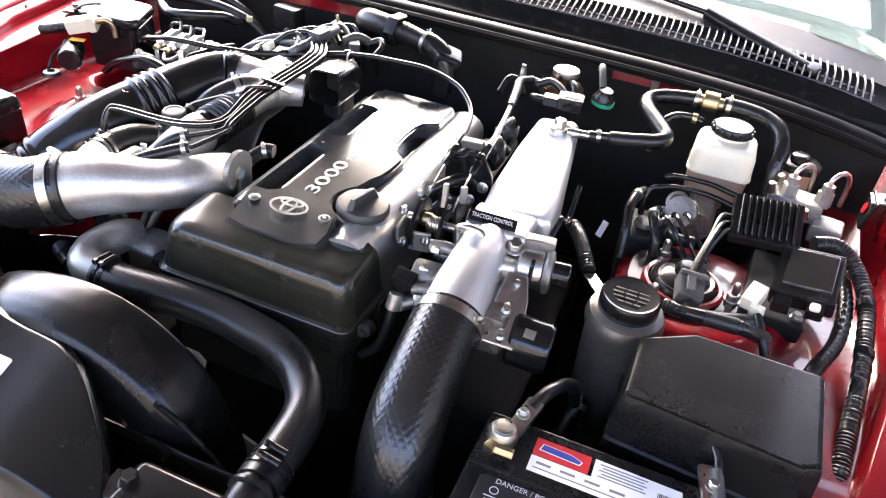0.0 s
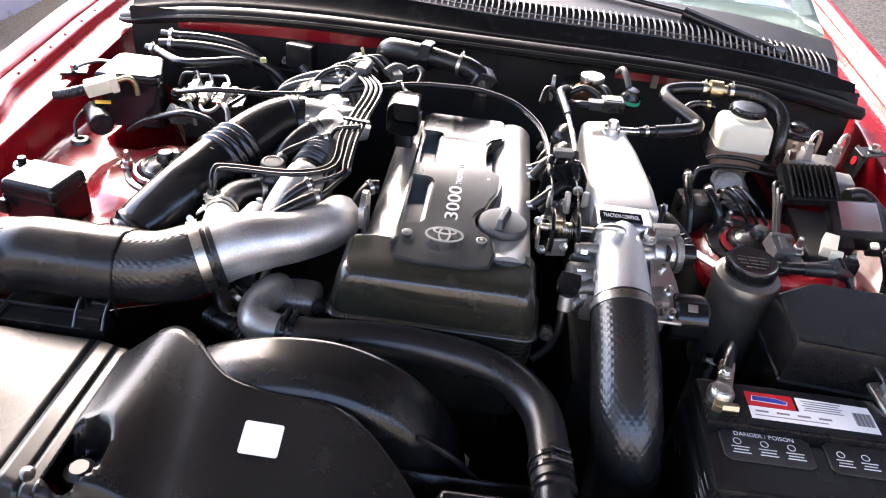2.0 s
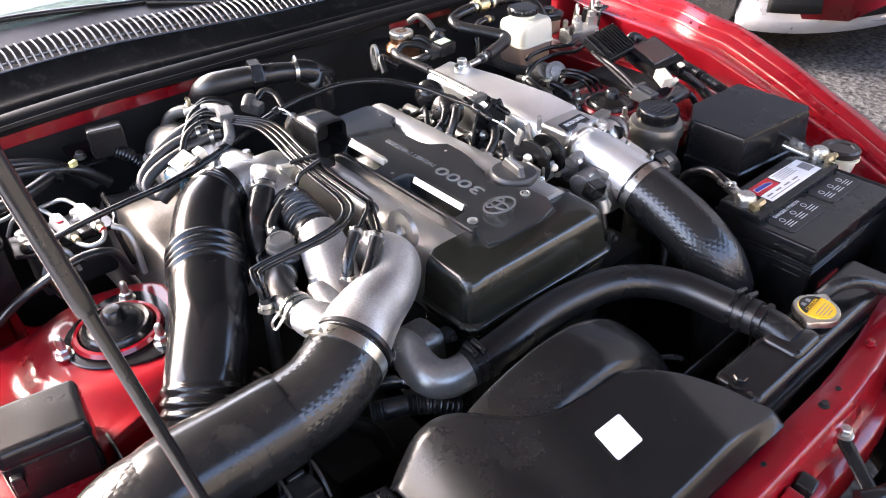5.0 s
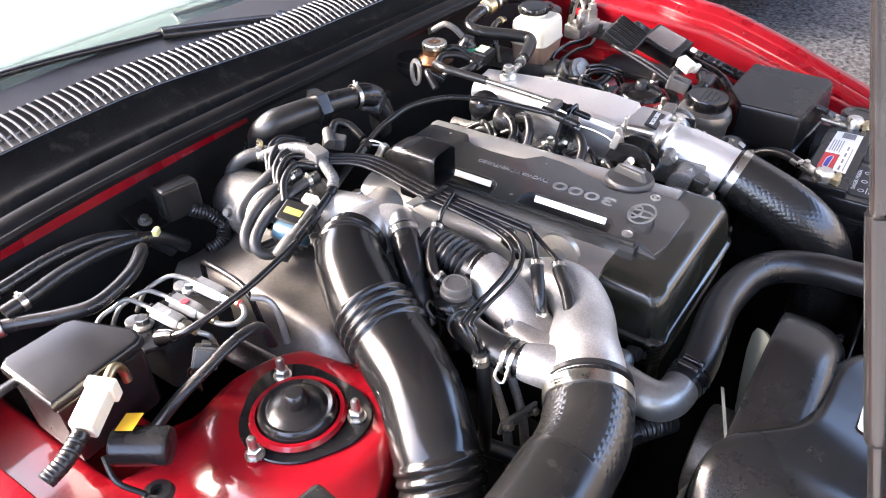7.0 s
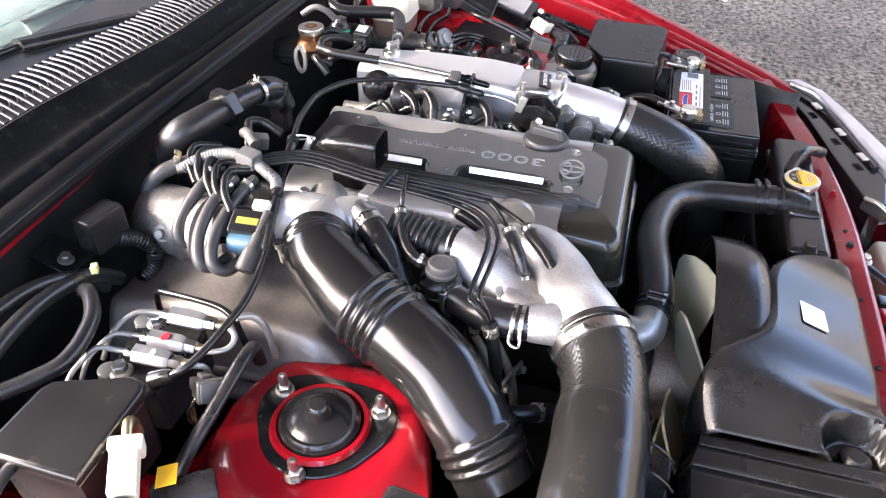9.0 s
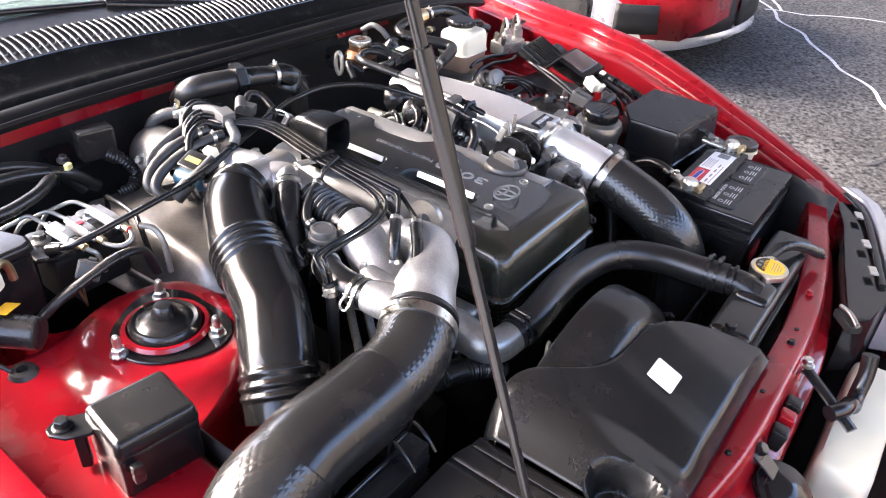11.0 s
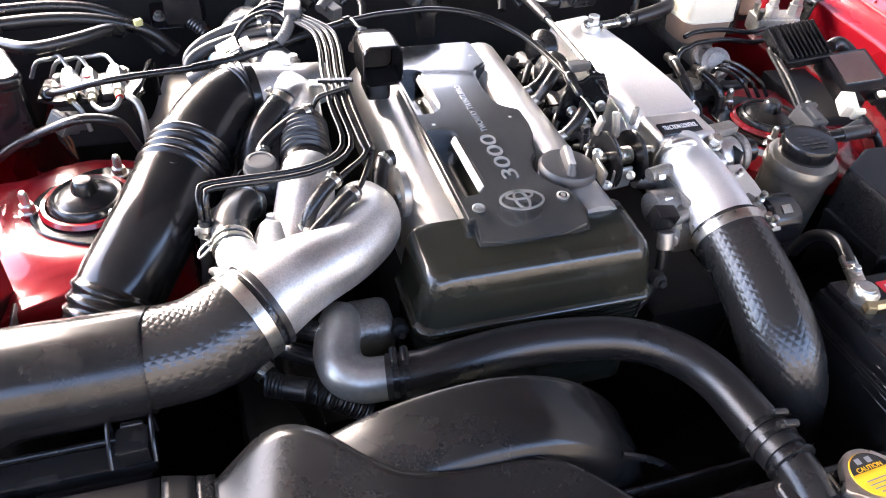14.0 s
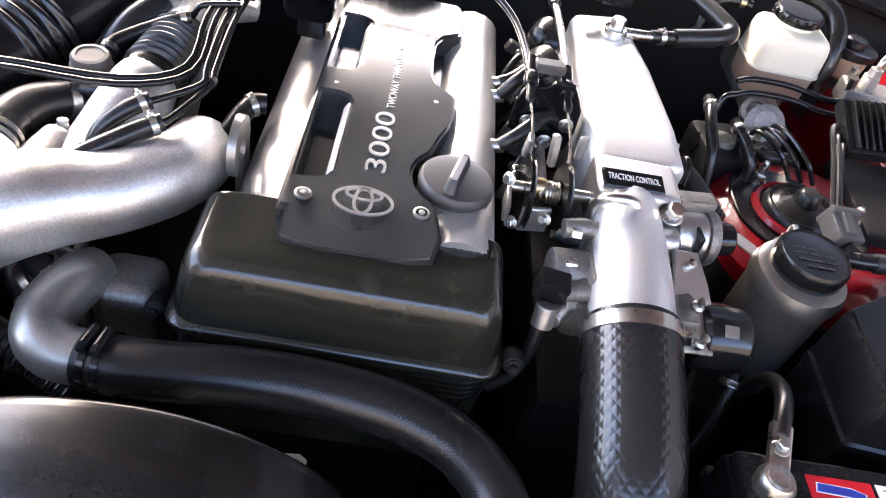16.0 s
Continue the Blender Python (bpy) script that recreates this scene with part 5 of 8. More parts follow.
part("pipe", tube([(-0.445, -0.312, 0.786, 0.0515), (-0.452, -0.312, 0.786, 0.053), (-0.50, -0.313, 0.786, 0.053), (-0.56, -0.312, 0.785, 0.0535), (-0.580, -0.313, 0.783, 0.0535), (-0.592, -0.315, 0.779, 0.0535)], 0.05, 40, 7), BLACK, bh, "smooth black pipe")
part("woven_elbow", tube([(-0.576, -0.313, 0.783, 0.051), (-0.612, -0.312, 0.779, 0.052), (-0.648, -0.317, 0.765, 0.052), (-0.677, -0.330, 0.738, 0.052), (-0.692, -0.348, 0.69, 0.051), (-0.698, -0.365, 0.62, 0.05)], 0.05, 40, 8), WEAVE, bh, "woven black elbow")
clamp((-0.350, -0.2905, 0.8025), (-0.86, -0.46, -0.2), 0.0500, bh, 0.014, screw=(-0.3, 0.5, 0.8))

# ---- relay box on the inner wing ----
rb = thing("relay_box", (-0.655, -0.145, 0.74), "black plastic relay box with a hinged lid", "relay box")
part("box_body", box((-0.652, -0.150, 0.762), (0.092, 0.080, 0.06), 0.006, 2, (0, 0, -8)), BLACK, rb)
part("box_lid", box((-0.652, -0.150, 0.802), (0.096, 0.084, 0.026), 0.008, 3, (0, 0, -8), taper=0.93), BLACK, rb)
tb = bmesh.new()
prism([(x - 0.712, y - 0.108) for x, y in ((-0.018, 0.006), (-0.016, 0.016), (-0.006, 0.021), (0.006, 0.018), (0.030, 0.004), (0.036, -0.020), (0.010, -0.024), (-0.010, -0.010))], 0.794, 0.799, 0.0012, 1, None, tb)
bolt((-0.714, -0.102, 0.799), (0, 0, 1), 0.0075, tb)
box((-0.704, -0.112, 0.767), (0.012, 0.014, 0.054), 0.003, 2, (0, 0, -35), tb)
part("mount_tab", tb, BLACK, rb)
part("latch", box((-0.692, -0.196, 0.778), (0.012, 0.010, 0.024), 0.002, 2, (0, 0, -8)), BLACK, rb)

# ---- turbo side: hoses, valves and pipes ----
under = sheet(lambda x, y: (x, y, 0.26), -0.62, 0.62, -0.64, 0.46, 6, 6)
part("undertray", under, DARK, car, "black tray under the engine bay")
# near-black castings: deep-bay shade is in the colour
part("exhaust_casting", box((-0.30, -0.02, 0.42), (0.16, 0.5, 0.3), 0.02, 2), DARK, engine, "manifold casting deep in the bay, shade put into its colour")
part("intake_casting", box((0.26, -0.02, 0.45), (0.14, 0.44, 0.34), 0.02, 2), DARK, engine, "manifold casting deep in the bay, shade put into its colour")

bel = thing("inlet_bellows", (-0.247, -0.03, 0.80), "black ribbed rubber bellows on the turbo inlet", "bellows")
part("bellows", tube([(-0.248, 0.000, 0.842, 0.027), (-0.250, -0.022, 0.839, 0.027), (-0.253, -0.055, 0.836, 0.0275), (-0.2555, -0.080, 0.833, 0.029), (-0.256, -0.090, 0.832, 0.030)], 0.028, 34, 24, rib=ribs(0.006, 0.0088, 8, 0.17)), RUBBER, bel)
part("band", lathe([(0.0305, -0.005), (0.0325, -0.005), (0.0325, 0.005), (0.0305, 0.005)], (-0.256, -0.090, 0.832), (-0.05, -1, -0.1), 34), BLACK, bel)
part("inlet_stub", tube([(-0.247, 0.012, 0.844, 0.027), (-0.248, -0.004, 0.842, 0.026)], 0.03, 24, 3), ALU, bel)

bov = thing("bypass_valve", (-0.317, -0.088, 0.79), "black round bypass valve with a capped top", "valve")
part("valve_body", lathe([(0.019, -0.075), (0.019, -0.034), (0.025, -0.032), (0.0265, -0.029), (0.0265, -0.020), (0.0245, -0.018), (0.0245, -0.011), (0.028, -0.009), (0.028, -0.003), (0.0235, 0.001), (0.0215, 0.008), (0.0, 0.009)], (-0.3110, -0.0870, 0.8290), (0.03, -0.06, 1), 34), BLACK, bov)
part("valve_cap", lathe([(0.0205, 0), (0.0205, 0.004), (0.0185, 0.006), (0.0185, 0.013), (0.0165, 0.016), (0.013, 0.0165), (0.0125, 0.0155), (0.0, 0.0155)], (-0.3107, -0.0876, 0.8370), (0.03, -0.06, 1), 30), GREYP, bov, "dull grey cap")
part("wire_clip", tube([(-0.330, -0.072, 0.800), (-0.336, -0.068, 0.806), (-0.336, -0.060, 0.818), (-0.326, -0.058, 0.820), (-0.322, -0.066, 0.806)], 0.0018, 8, 3), STEEL, bov)
h = thing("bypass_outlet_hose", (-0.345, -0.14, 0.80), "black rubber elbow hose with spring clamps", "hose")
part("hose", tube([(-0.312, -0.096, 0.800, 0.018), (-0.330, -0.112, 0.810, 0.0195), (-0.348, -0.140, 0.818, 0.0205), (-0.355, -0.172, 0.819, 0.021), (-0.353, -0.210, 0.818, 0.021)], 0.021, 26, 7), RUBBER, h)
clamp((-0.329, -0.111, 0.8095), (-0.6, -0.7, 0.3), 0.0200, h, 0.009, "spring_clamp", (-0.5, 0.3, 0.8))
clamp((-0.3545, -0.192, 0.8185), (0, -1, 0), 0.0214, h, 0.005, "spring_clamp", (-1, 0, 0.2))
clamp((-0.354, -0.202, 0.8182), (0, -1, 0), 0.0214, h, 0.005, "spring_clamp", (-1, 0, 0.2))
part("clamp_tail", tube([(-0.374, -0.191, 0.826), (-0.388, -0.192, 0.815), (-0.390, -0.204, 0.813), (-0.376, -0.203, 0.825)], 0.0018, 8, 3), STEEL, h)
h = thing("bypass_inlet_hose", (-0.28, 0.0, 0.83), "black rubber bypass hose on an alloy stub", "hose")
part("stub", tube([(-0.235, 0.062, 0.850, 0.020), (-0.252, 0.042, 0.859, 0.021), (-0.266, 0.026, 0.860, 0.021)], 0.02, 24, 5), ALU, h)
part("hose", tube([(-0.262, 0.031, 0.860, 0.0195), (-0.276, 0.016, 0.856, 0.020), (-0.300, -0.010, 0.840, 0.020), (-0.318, -0.034, 0.812, 0.0195), (-0.322, -0.055, 0.78, 0.0195)], 0.022, 24, 7), RUBBER, h)
clamp((-0.270, 0.0225, 0.8585), (-0.55, -0.65, -0.2), 0.0205, h, 0.009, "spring_clamp", (-0.4, 0.4, 0.8))
h = thing("valve_vacuum_hose", (-0.275, -0.04, 0.85), "thin black vacuum hose to the bypass valve", "hose")
part("hose", tube([(-0.236, -0.010, 0.868), (-0.255, -0.016, 0.862), (-0.283, -0.030, 0.852), (-0.302, -0.048, 0.846), (-0.305, -0.060, 0.843), (-0.302, -0.072, 0.838)], 0.0078, 14, 6), RUBBER, h)
for c, d in (((-0.243, -0.012, 0.866), (-1, -0.35, -0.3)), ((-0.3045, -0.058, 0.8435), (-0.1, -0.9, -0.3))):
    clamp(c, d, 0.0078, h, 0.006, "spring_clip", (0, 0.3, 1))

vp = thing("vacuum_pipes", (-0.2, 0.0, 0.87), "bundle of thin black steel vacuum pipes", "vacuum pipes")
R0 = 0.0034
for dx, tail in ((-0.0135, ((-0.215, -0.100, 0.867), (-0.264, -0.137, 0.866), (-0.366, -0.139, 0.863), (-0.3815, -0.147, 0.860), (-0.3825, -0.160, 0.845), (-0.3815, -0.166, 0.827))),
                 (-0.0045, ((-0.206, -0.108, 0.868), (-0.262, -0.149, 0.867), (-0.362, -0.149, 0.863), (-0.374, -0.155, 0.858), (-0.3755, -0.162, 0.845), (-0.376, -0.168, 0.827))),
                 (0.0045, ((-0.222, -0.150, 0.862), (-0.233, -0.158, 0.860))),
                 (0.0135, ((-0.206, -0.168, 0.858), (-0.216, -0.180, 0.855)))):
    pts = [(-0.238 + dx * 0.4, 0.235, 0.893), (-0.222 + dx, 0.200, 0.897), (-0.196 + dx, 0.155, 0.897), (-0.192 + dx, 0.110, 0.893), (-0.199 + dx, 0.040, 0.886), (-0.202 + dx, -0.03, 0.882), (-0.198 + dx, -0.10 - dx, 0.874), (-0.197 + dx, -0.128 + dx * 0.5, 0.868)]
    pts = pts[:-2] if dx < 0 else pts
    part("pipe", tube(pts + list(tail), R0, 10, 4), GLOSS, vp)
part("pipe", tube([(-0.188, -0.002, 0.889), (-0.215, -0.008, 0.886), (-0.228, -0.010, 0.882), (-0.236, -0.010, 0.868)], R0, 10, 4), GLOSS, vp)
part("pipe_clip", box((-0.200, 0.020, 0.8885), (0.046, 0.008, 0.004), 0.001, 1, (0, 0, -8)), BLACK, vp)
part("pipe_bracket", box((-0.205, 0.045, 0.870), (0.05, 0.016, 0.004), 0.001, 1, (0, 10, 0)), ALU, vp)
for nm, pts, ends in (("pipe_end_hose", [(-0.230, -0.155, 0.861), (-0.246, -0.166, 0.856), (-0.262, -0.178, 0.844), (-0.271, -0.185, 0.829), (-0.275, -0.188, 0.812)], ((-0.236, -0.159, 0.860), (-0.273, -0.1865, 0.822))),
                      ("pipe_end_hose", [(-0.213, -0.177, 0.856), (-0.229, -0.189, 0.853), (-0.250, -0.209, 0.848), (-0.270, -0.225, 0.840), (-0.286, -0.238, 0.828)], ((-0.219, -0.182, 0.855), (-0.278, -0.231, 0.834))),
                      ("pipe_end_hose", [(-0.379, -0.165, 0.832), (-0.380, -0.170, 0.815), (-0.384, -0.176, 0.78), (-0.388, -0.18, 0.74), (-0.39, -0.18, 0.68)], ((-0.3795, -0.167, 0.824), (-0.380, -0.169, 0.818)))):
    h = thing(nm, pts[0], "short black rubber hose with spring clips", "hose", "vacuum pipe end hoses")
    part("hose", tube(pts, 0.0082, 14, 6), RUBBER, h)
    for c in ends:
        i = min(range(len(pts) - 1), key=lambda k: (Vector(pts[k]) - Vector(c)).length)
        clamp(c, Vector(pts[i + 1]) - Vector(pts[i]), 0.0086, h, 0.006, "spring_clip", (-0.3, 0.2, 1))
stubs = bmesh.new()
cyl((-0.273, -0.191, 0.800), (0, 0.1, 1), 0.007, 0.016, 0.001, 14, stubs)
part("hose_stub", stubs, ALU, yp)

ch = thing("coolant_pipe_hose", (-0.18, -0.12, 0.80), "black coolant hose against the cam cover", "hose")
part("hose", tube([(-0.215, -0.150, 0.815), (-0.195, -0.142, 0.806), (-0.176, -0.118, 0.806), (-0.166, -0.092, 0.816), (-0.157, -0.072, 0.820), (-0.145, -0.068, 0.820)], 0.0105, 16, 6), RUBBER, ch)
clamp((-0.158, -0.075, 0.820), (0.7, 0.5, 0.1), 0.011, ch, 0.007, "spring_clip", (0, -0.3, 1))
lb = thing("small_coolant_hoses", (-0.26, -0.28, 0.74), "two short black coolant hoses on the outlet", "hose")
for dz, dy in ((0, 0), (-0.030, -0.012)):
    part("hose", tube([(-0.262, -0.298 + dy, 0.752 + dz), (-0.285, -0.284 + dy, 0.756 + dz), (-0.310, -0.262 + dy, 0.752 + dz), (-0.325, -0.24 + dy, 0.74 + dz)], 0.0115, 16, 5), RUBBER, lb)
    clamp((-0.276, -0.2895 + dy, 0.7545 + dz), (-0.8, 0.55, 0.1), 0.012, lb, 0.008, "spring_clip", (0, -0.3, 1))
part("corrugated_loom", tube([(-0.24, -0.36, 0.70), (-0.27, -0.35, 0.715), (-0.30, -0.335, 0.722), (-0.34, -0.315, 0.72)], 0.012, 16, 22, rib=ribs(0, 0.004, 40, 0.16)), RUBBER, lb, "corrugated wiring loom")

# ---- pipes and brackets below the Y-pipe ----
dp = thing("oil_drain_pipe", (-0.33, -0.17, 0.60), "dark steel oil pipes with a bracket under the turbo pipe", "oil pipe")
for dx, dy in ((0, 0), (0.022, -0.012)):
    part("pipe", tube([(-0.300 + dx, -0.125 + dy, 0.735), (-0.318 + dx, -0.150 + dy, 0.715), (-0.330 + dx, -0.175 + dy, 0.67), (-0.334 + dx, -0.185 + dy, 0.60), (-0.32 + dx, -0.18 + dy, 0.50)], 0.0065, 12, 5), DULL, dp)
part("bracket", box((-0.318, -0.186, 0.672), (0.062, 0.006, 0.030), 0.002, 1, (12, 0, -20)), DULL, dp)
for dx in (-0.020, 0.020):
    part("bracket_bolt", bolt((-0.318 + dx, -0.190 - 0.36 * dx, 0.676), (-0.3, -0.9, 0.2), 0.006), STEEL, dp)
part("union", hexa((-0.300, -0.125, 0.728), (-0.3, -0.4, 0.8), 0.010, 0.016), STEEL, dp)
hs = thing("heater_return_hose", (-0.37, -0.2, 0.62), "black rubber hose with plated clamps below the turbo pipe", "hose")
part("hose", tube([(-0.395, -0.120, 0.68), (-0.385, -0.160, 0.675), (-0.365, -0.205, 0.66), (-0.335, -0.240, 0.64), (-0.30, -0.255, 0.60), (-0.28, -0.26, 0.52)], 0.012, 16, 6), RUBBER, hs)
clamp((-0.383, -0.165, 0.6745), (0.4, -0.9, -0.2), 0.0125, hs, 0.008, "spring_clip", (-0.3, 0, 1))
clamp((-0.342, -0.232, 0.646), (0.6, -0.7, -0.4), 0.0125, hs, 0.008, "spring_clip", (-0.3, 0, 1))

# ---- rear of the bay on the turbo side ----
shd = thing("turbo_heat_shield", (-0.36, 0.16, 0.66), "stained pressed steel turbo heat shield", "heat shield")


def shield(u, v):
    x, y = -0.470 + 0.235 * u, -0.02 + 0.36 * v
    z = 0.775 + 0.022 * math.sin(math.pi * min(1, max(0, v))) - 0.10 * (1 - smooth(0.0, 0.25, u)) - 0.05 * (1 - smooth(0.0, 0.2, v)) + 0.015 * smooth(0.4, 1, u)
    return x, y, z + 0.006 * math.cos(9 * v) * smooth(0.2, 0.4, u)


solid(part("shield_panel", sheet(shield, 0, 1, 0, 1, 30, 36), SHIELD, shd, "", 60), 0.002)
part("shield_rib", tube([(-0.445, 0.02, 0.71), (-0.448, 0.12, 0.722), (-0.446, 0.24, 0.715), (-0.44, 0.31, 0.70)], 0.008, 10, 5), SHIELD, shd)
tc = thing("turbo_housing", (-0.31, 0.25, 0.80), "dull cast alloy turbo compressor housing", "turbo")
part("housing", lathe([(0.0, -0.012), (0.022, -0.011), (0.038, -0.004), (0.047, 0.008), (0.0495, 0.024), (0.0495, 0.072), (0.0535, 0.075), (0.0535, 0.083), (0.049, 0.086), (0.0485, 0.100), (0.052, 0.103), (0.052, 0.110), (0.047, 0.113), (0.044, 0.150), (0.040, 0.156)], (-0.278, 0.352, 0.814), (-0.16, -1, 0.06), 40), DULL, tc)
part("outlet", tube([(-0.300, 0.225, 0.822, 0.040), (-0.285, 0.200, 0.832, 0.038), (-0.262, 0.180, 0.842, 0.036)], 0.04, 28, 7), DULL, tc)
part("corrugated_neck", tube([(-0.330, 0.205, 0.822, 0.030), (-0.305, 0.190, 0.830, 0.031), (-0.270, 0.172, 0.838, 0.031)], 0.03, 28, 20, rib=ribs(0.008, 0.008, 6, 0.12)), DULL, tc)
boss = cyl((-0.326, 0.300, 0.828), (-0.9, -0.1, 0.4), 0.013, 0.010, 0.002, 20)
part("oil_boss", bolt((-0.334, 0.299, 0.833), (-0.9, -0.1, 0.4), 0.007, boss), DULL, tc)
LOOPS = (((-0.240, 0.248, 0.890), (-0.256, 0.255, 0.887), (-0.288, 0.264, 0.876), (-0.318, 0.271, 0.859), (-0.337, 0.271, 0.843), (-0.341, 0.264, 0.830), (-0.328, 0.252, 0.824), (-0.305, 0.240, 0.826)),
         ((-0.256, 0.220, 0.886), (-0.272, 0.225, 0.884), (-0.312, 0.229, 0.876), (-0.350, 0.226, 0.863), (-0.374, 0.219, 0.849), (-0.382, 0.211, 0.836), (-0.373, 0.202, 0.828), (-0.350, 0.192, 0.828)),
         ((-0.246, 0.197, 0.882), (-0.262, 0.201, 0.881), (-0.302, 0.206, 0.873), (-0.346, 0.206, 0.861), (-0.373, 0.200, 0.849), (-0.382, 0.192, 0.837), (-0.375, 0.180, 0.828), (-0.352, 0.172, 0.828)))
for pts in LOOPS:
    h = thing("wastegate_hose", (-0.3, 0.24, 0.86), "looped greyish rubber control hose with a wire clip", "hose", "looped control hoses")
    part("hose", tube(pts, 0.0082, 16, 7), GREYHOSE, h)
    clamp(Vector(pts[1]), Vector(pts[1]) - Vector(pts[0]), 0.0087, h, 0.006, "spring_clip", (-0.2, 0, 1))
    part("clip_ear", tube([tuple(Vector(pts[1]) + Vector(d)) for d in ((-0.004, -0.006, 0.006), (-0.006, -0.010, 0.013), (0.002, -0.012, 0.015), (0.006, -0.006, 0.008))], 0.0011, 6, 3), STEEL, h)
h = thing("wastegate_hose", (-0.3, 0.31, 0.85), "black rubber control hose with a brass-tipped clip", "hose", "looped control hoses")
part("hose", tube([(-0.218, 0.285, 0.880), (-0.232, 0.302, 0.884), (-0.248, 0.318, 0.884), (-0.264, 0.335, 0.878), (-0.276, 0.349, 0.860), (-0.283, 0.356, 0.825), (-0.285, 0.357, 0.74)], 0.0105, 16, 6), GREYHOSE, h)
clamp((-0.246, 0.316, 0.884), (-0.65, 0.7, 0), 0.011, h, 0.008, "spring_clip", (-0.2, 0, 1))
part("brass_tip", tube([(-0.246, 0.312, 0.894), (-0.244, 0.310, 0.904), (-0.248, 0.314, 0.908)], 0.003, 8, 3), BRASS, h, "brass clip tip")
sol = thing("solenoid_valve", (-0.338, 0.165, 0.82), "dark blue vacuum solenoid with a yellow sticker", "solenoid")
part("solenoid_body", cyl((-0.340, 0.192, 0.846), (0.1, -1, 0.06), 0.0145, 0.052, 0.004, 24), TEAL, sol)
part("nozzle", cyl((-0.341, 0.208, 0.845), (0.1, -1, 0.06), 0.006, 0.018, 0.001, 14), BLACK, sol)
part("block", box((-0.322, 0.166, 0.866), (0.034, 0.054, 0.020), 0.003, 2, (0, -24, 4)), BLACK, sol)
part("sticker", box((-0.3275, 0.168, 0.8760), (0.010, 0.030, 0.0012), 0.0003, 1, (0, -24, 4)), STICK, sol, "yellow sticker")
part("plug", box((-0.300, 0.160, 0.882), (0.014, 0.022, 0.012), 0.002, 2, (0, -20, 4)), WHITEP, sol, "white wiring plug")
part("bracket", box((-0.270, 0.186, 0.876), (0.055, 0.050, 0.004), 0.001, 1, (0, -6, 10)), BLACK, sol)
bt = thing("rubber_boot", (-0.345, 0.15, 0.85), "grey ribbed rubber boot on a hanging lead", "boot")
part("boot", tube([(-0.306, 0.148, 0.880, 0.006), (-0.318, 0.149, 0.872, 0.007), (-0.338, 0.150, 0.860, 0.0085), (-0.352, 0.151, 0.852, 0.0092), (-0.353, 0.151, 0.8515, 0.0115), (-0.378, 0.153, 0.836, 0.0128)], 0.012, 20, 12, rib=ribs(0.012, 0.005, 5, 0.07)), GREYHOSE, bt)
# near-black disc paints the shade in the boot's hollow end
part("boot_mouth", cyl((-0.3775, 0.153, 0.8363), (-0.84, 0.06, -0.54), 0.0105, 0.002, 0.0005, 20), DARK, bt)
lm = thing("wiring_loom", (-0.23, 0.24, 0.89), "taped grey corrugated wiring loom", "wiring loom")
part("loom", tube([(-0.252, 0.306, 0.884), (-0.240, 0.291, 0.892), (-0.226, 0.268, 0.898), (-0.221, 0.246, 0.901), (-0.222, 0.226, 0.901), (-0.227, 0.206, 0.899), (-0.238, 0.182, 0.892), (-0.246, 0.166, 0.887), (-0.256, 0.160, 0.880)], 0.0078, 14, 20, rib=ribs(0, 0.0045, 60, 0.10)), PALELOOM, lm)
part("loom_clip", box((-0.226, 0.213, 0.902), (0.024, 0.030, 0.022), 0.003, 2, (6, 0, -12)), PALELOOM, lm)
for k in range(5):
    a = (-0.18 - 0.012 * k, 0.285 - 0.020 * k, 0.884 + 0.003 * (k % 2))
    h = thing("vacuum_hose", a, "thin black vacuum hose among the fittings", "hose", "thin vacuum hoses")
    part("hose", tube([a, (a[0] - 0.03, a[1] + 0.022, a[2] + 0.012), (a[0] - 0.065, a[1] + 0.012, a[2] + 0.006), (a[0] - 0.085, a[1] - 0.006, a[2] - 0.010)], 0.0055, 12, 5), RUBBER, h)
con = thing("vacuum_connector", (-0.165, 0.235, 0.89), "grey plastic vacuum connector with wires", "connector")
part("housing", box((-0.168, 0.232, 0.893), (0.020, 0.034, 0.020), 0.003, 2, (10, 0, 30)), GREYP, con)
part("tee", tube([(-0.150, 0.262, 0.892), (-0.168, 0.245, 0.904), (-0.185, 0.225, 0.898)], 0.008, 12, 4), GREYP, con)
part("wires", tube([(-0.150, 0.255, 0.892), (-0.130, 0.262, 0.90), (-0.118, 0.245, 0.895), (-0.122, 0.215, 0.882)], 0.0065, 10, 5), RUBBER, con)

cab = thing("accelerator_cable", (-0.157, 0.18, 0.87), "long black throttle cable arching over the engine", "cable")
PTS = [(-0.566, 0.164, 0.831), (-0.561, 0.142, 0.842), (-0.550, 0.127, 0.850), (-0.528, 0.115, 0.859), (-0.502, 0.106, 0.868), (-0.470, 0.099, 0.876), (-0.428, 0.104, 0.877), (-0.375, 0.118, 0.873), (-0.317, 0.140, 0.871), (-0.265, 0.156, 0.877), (-0.221, 0.169, 0.883), (-0.153, 0.182, 0.894), (-0.110, 0.194, 0.896), (-0.074, 0.201, 0.895), (-0.011, 0.203, 0.895), (0.050, 0.180, 0.891), (0.085, 0.148, 0.884), (0.106, 0.110, 0.879), (0.117, 0.060, 0.875), (0.121, 0.010, 0.874)]
part("outer_cable", tube(PTS, 0.0045, 14, 7), GLOSS, cab)
part("thick_sleeve", tube(PTS[7:12], 0.0060, 14, 7), BLACK, cab)
part("boot", tube([tuple(Vector(PTS[0])) + (0.011,), tuple(Vector(PTS[0]).lerp(Vector(PTS[1]), 0.6)) + (0.009,), tuple(PTS[1]) + (0.006,)], 0.009, 14, 4), BLACK, cab)
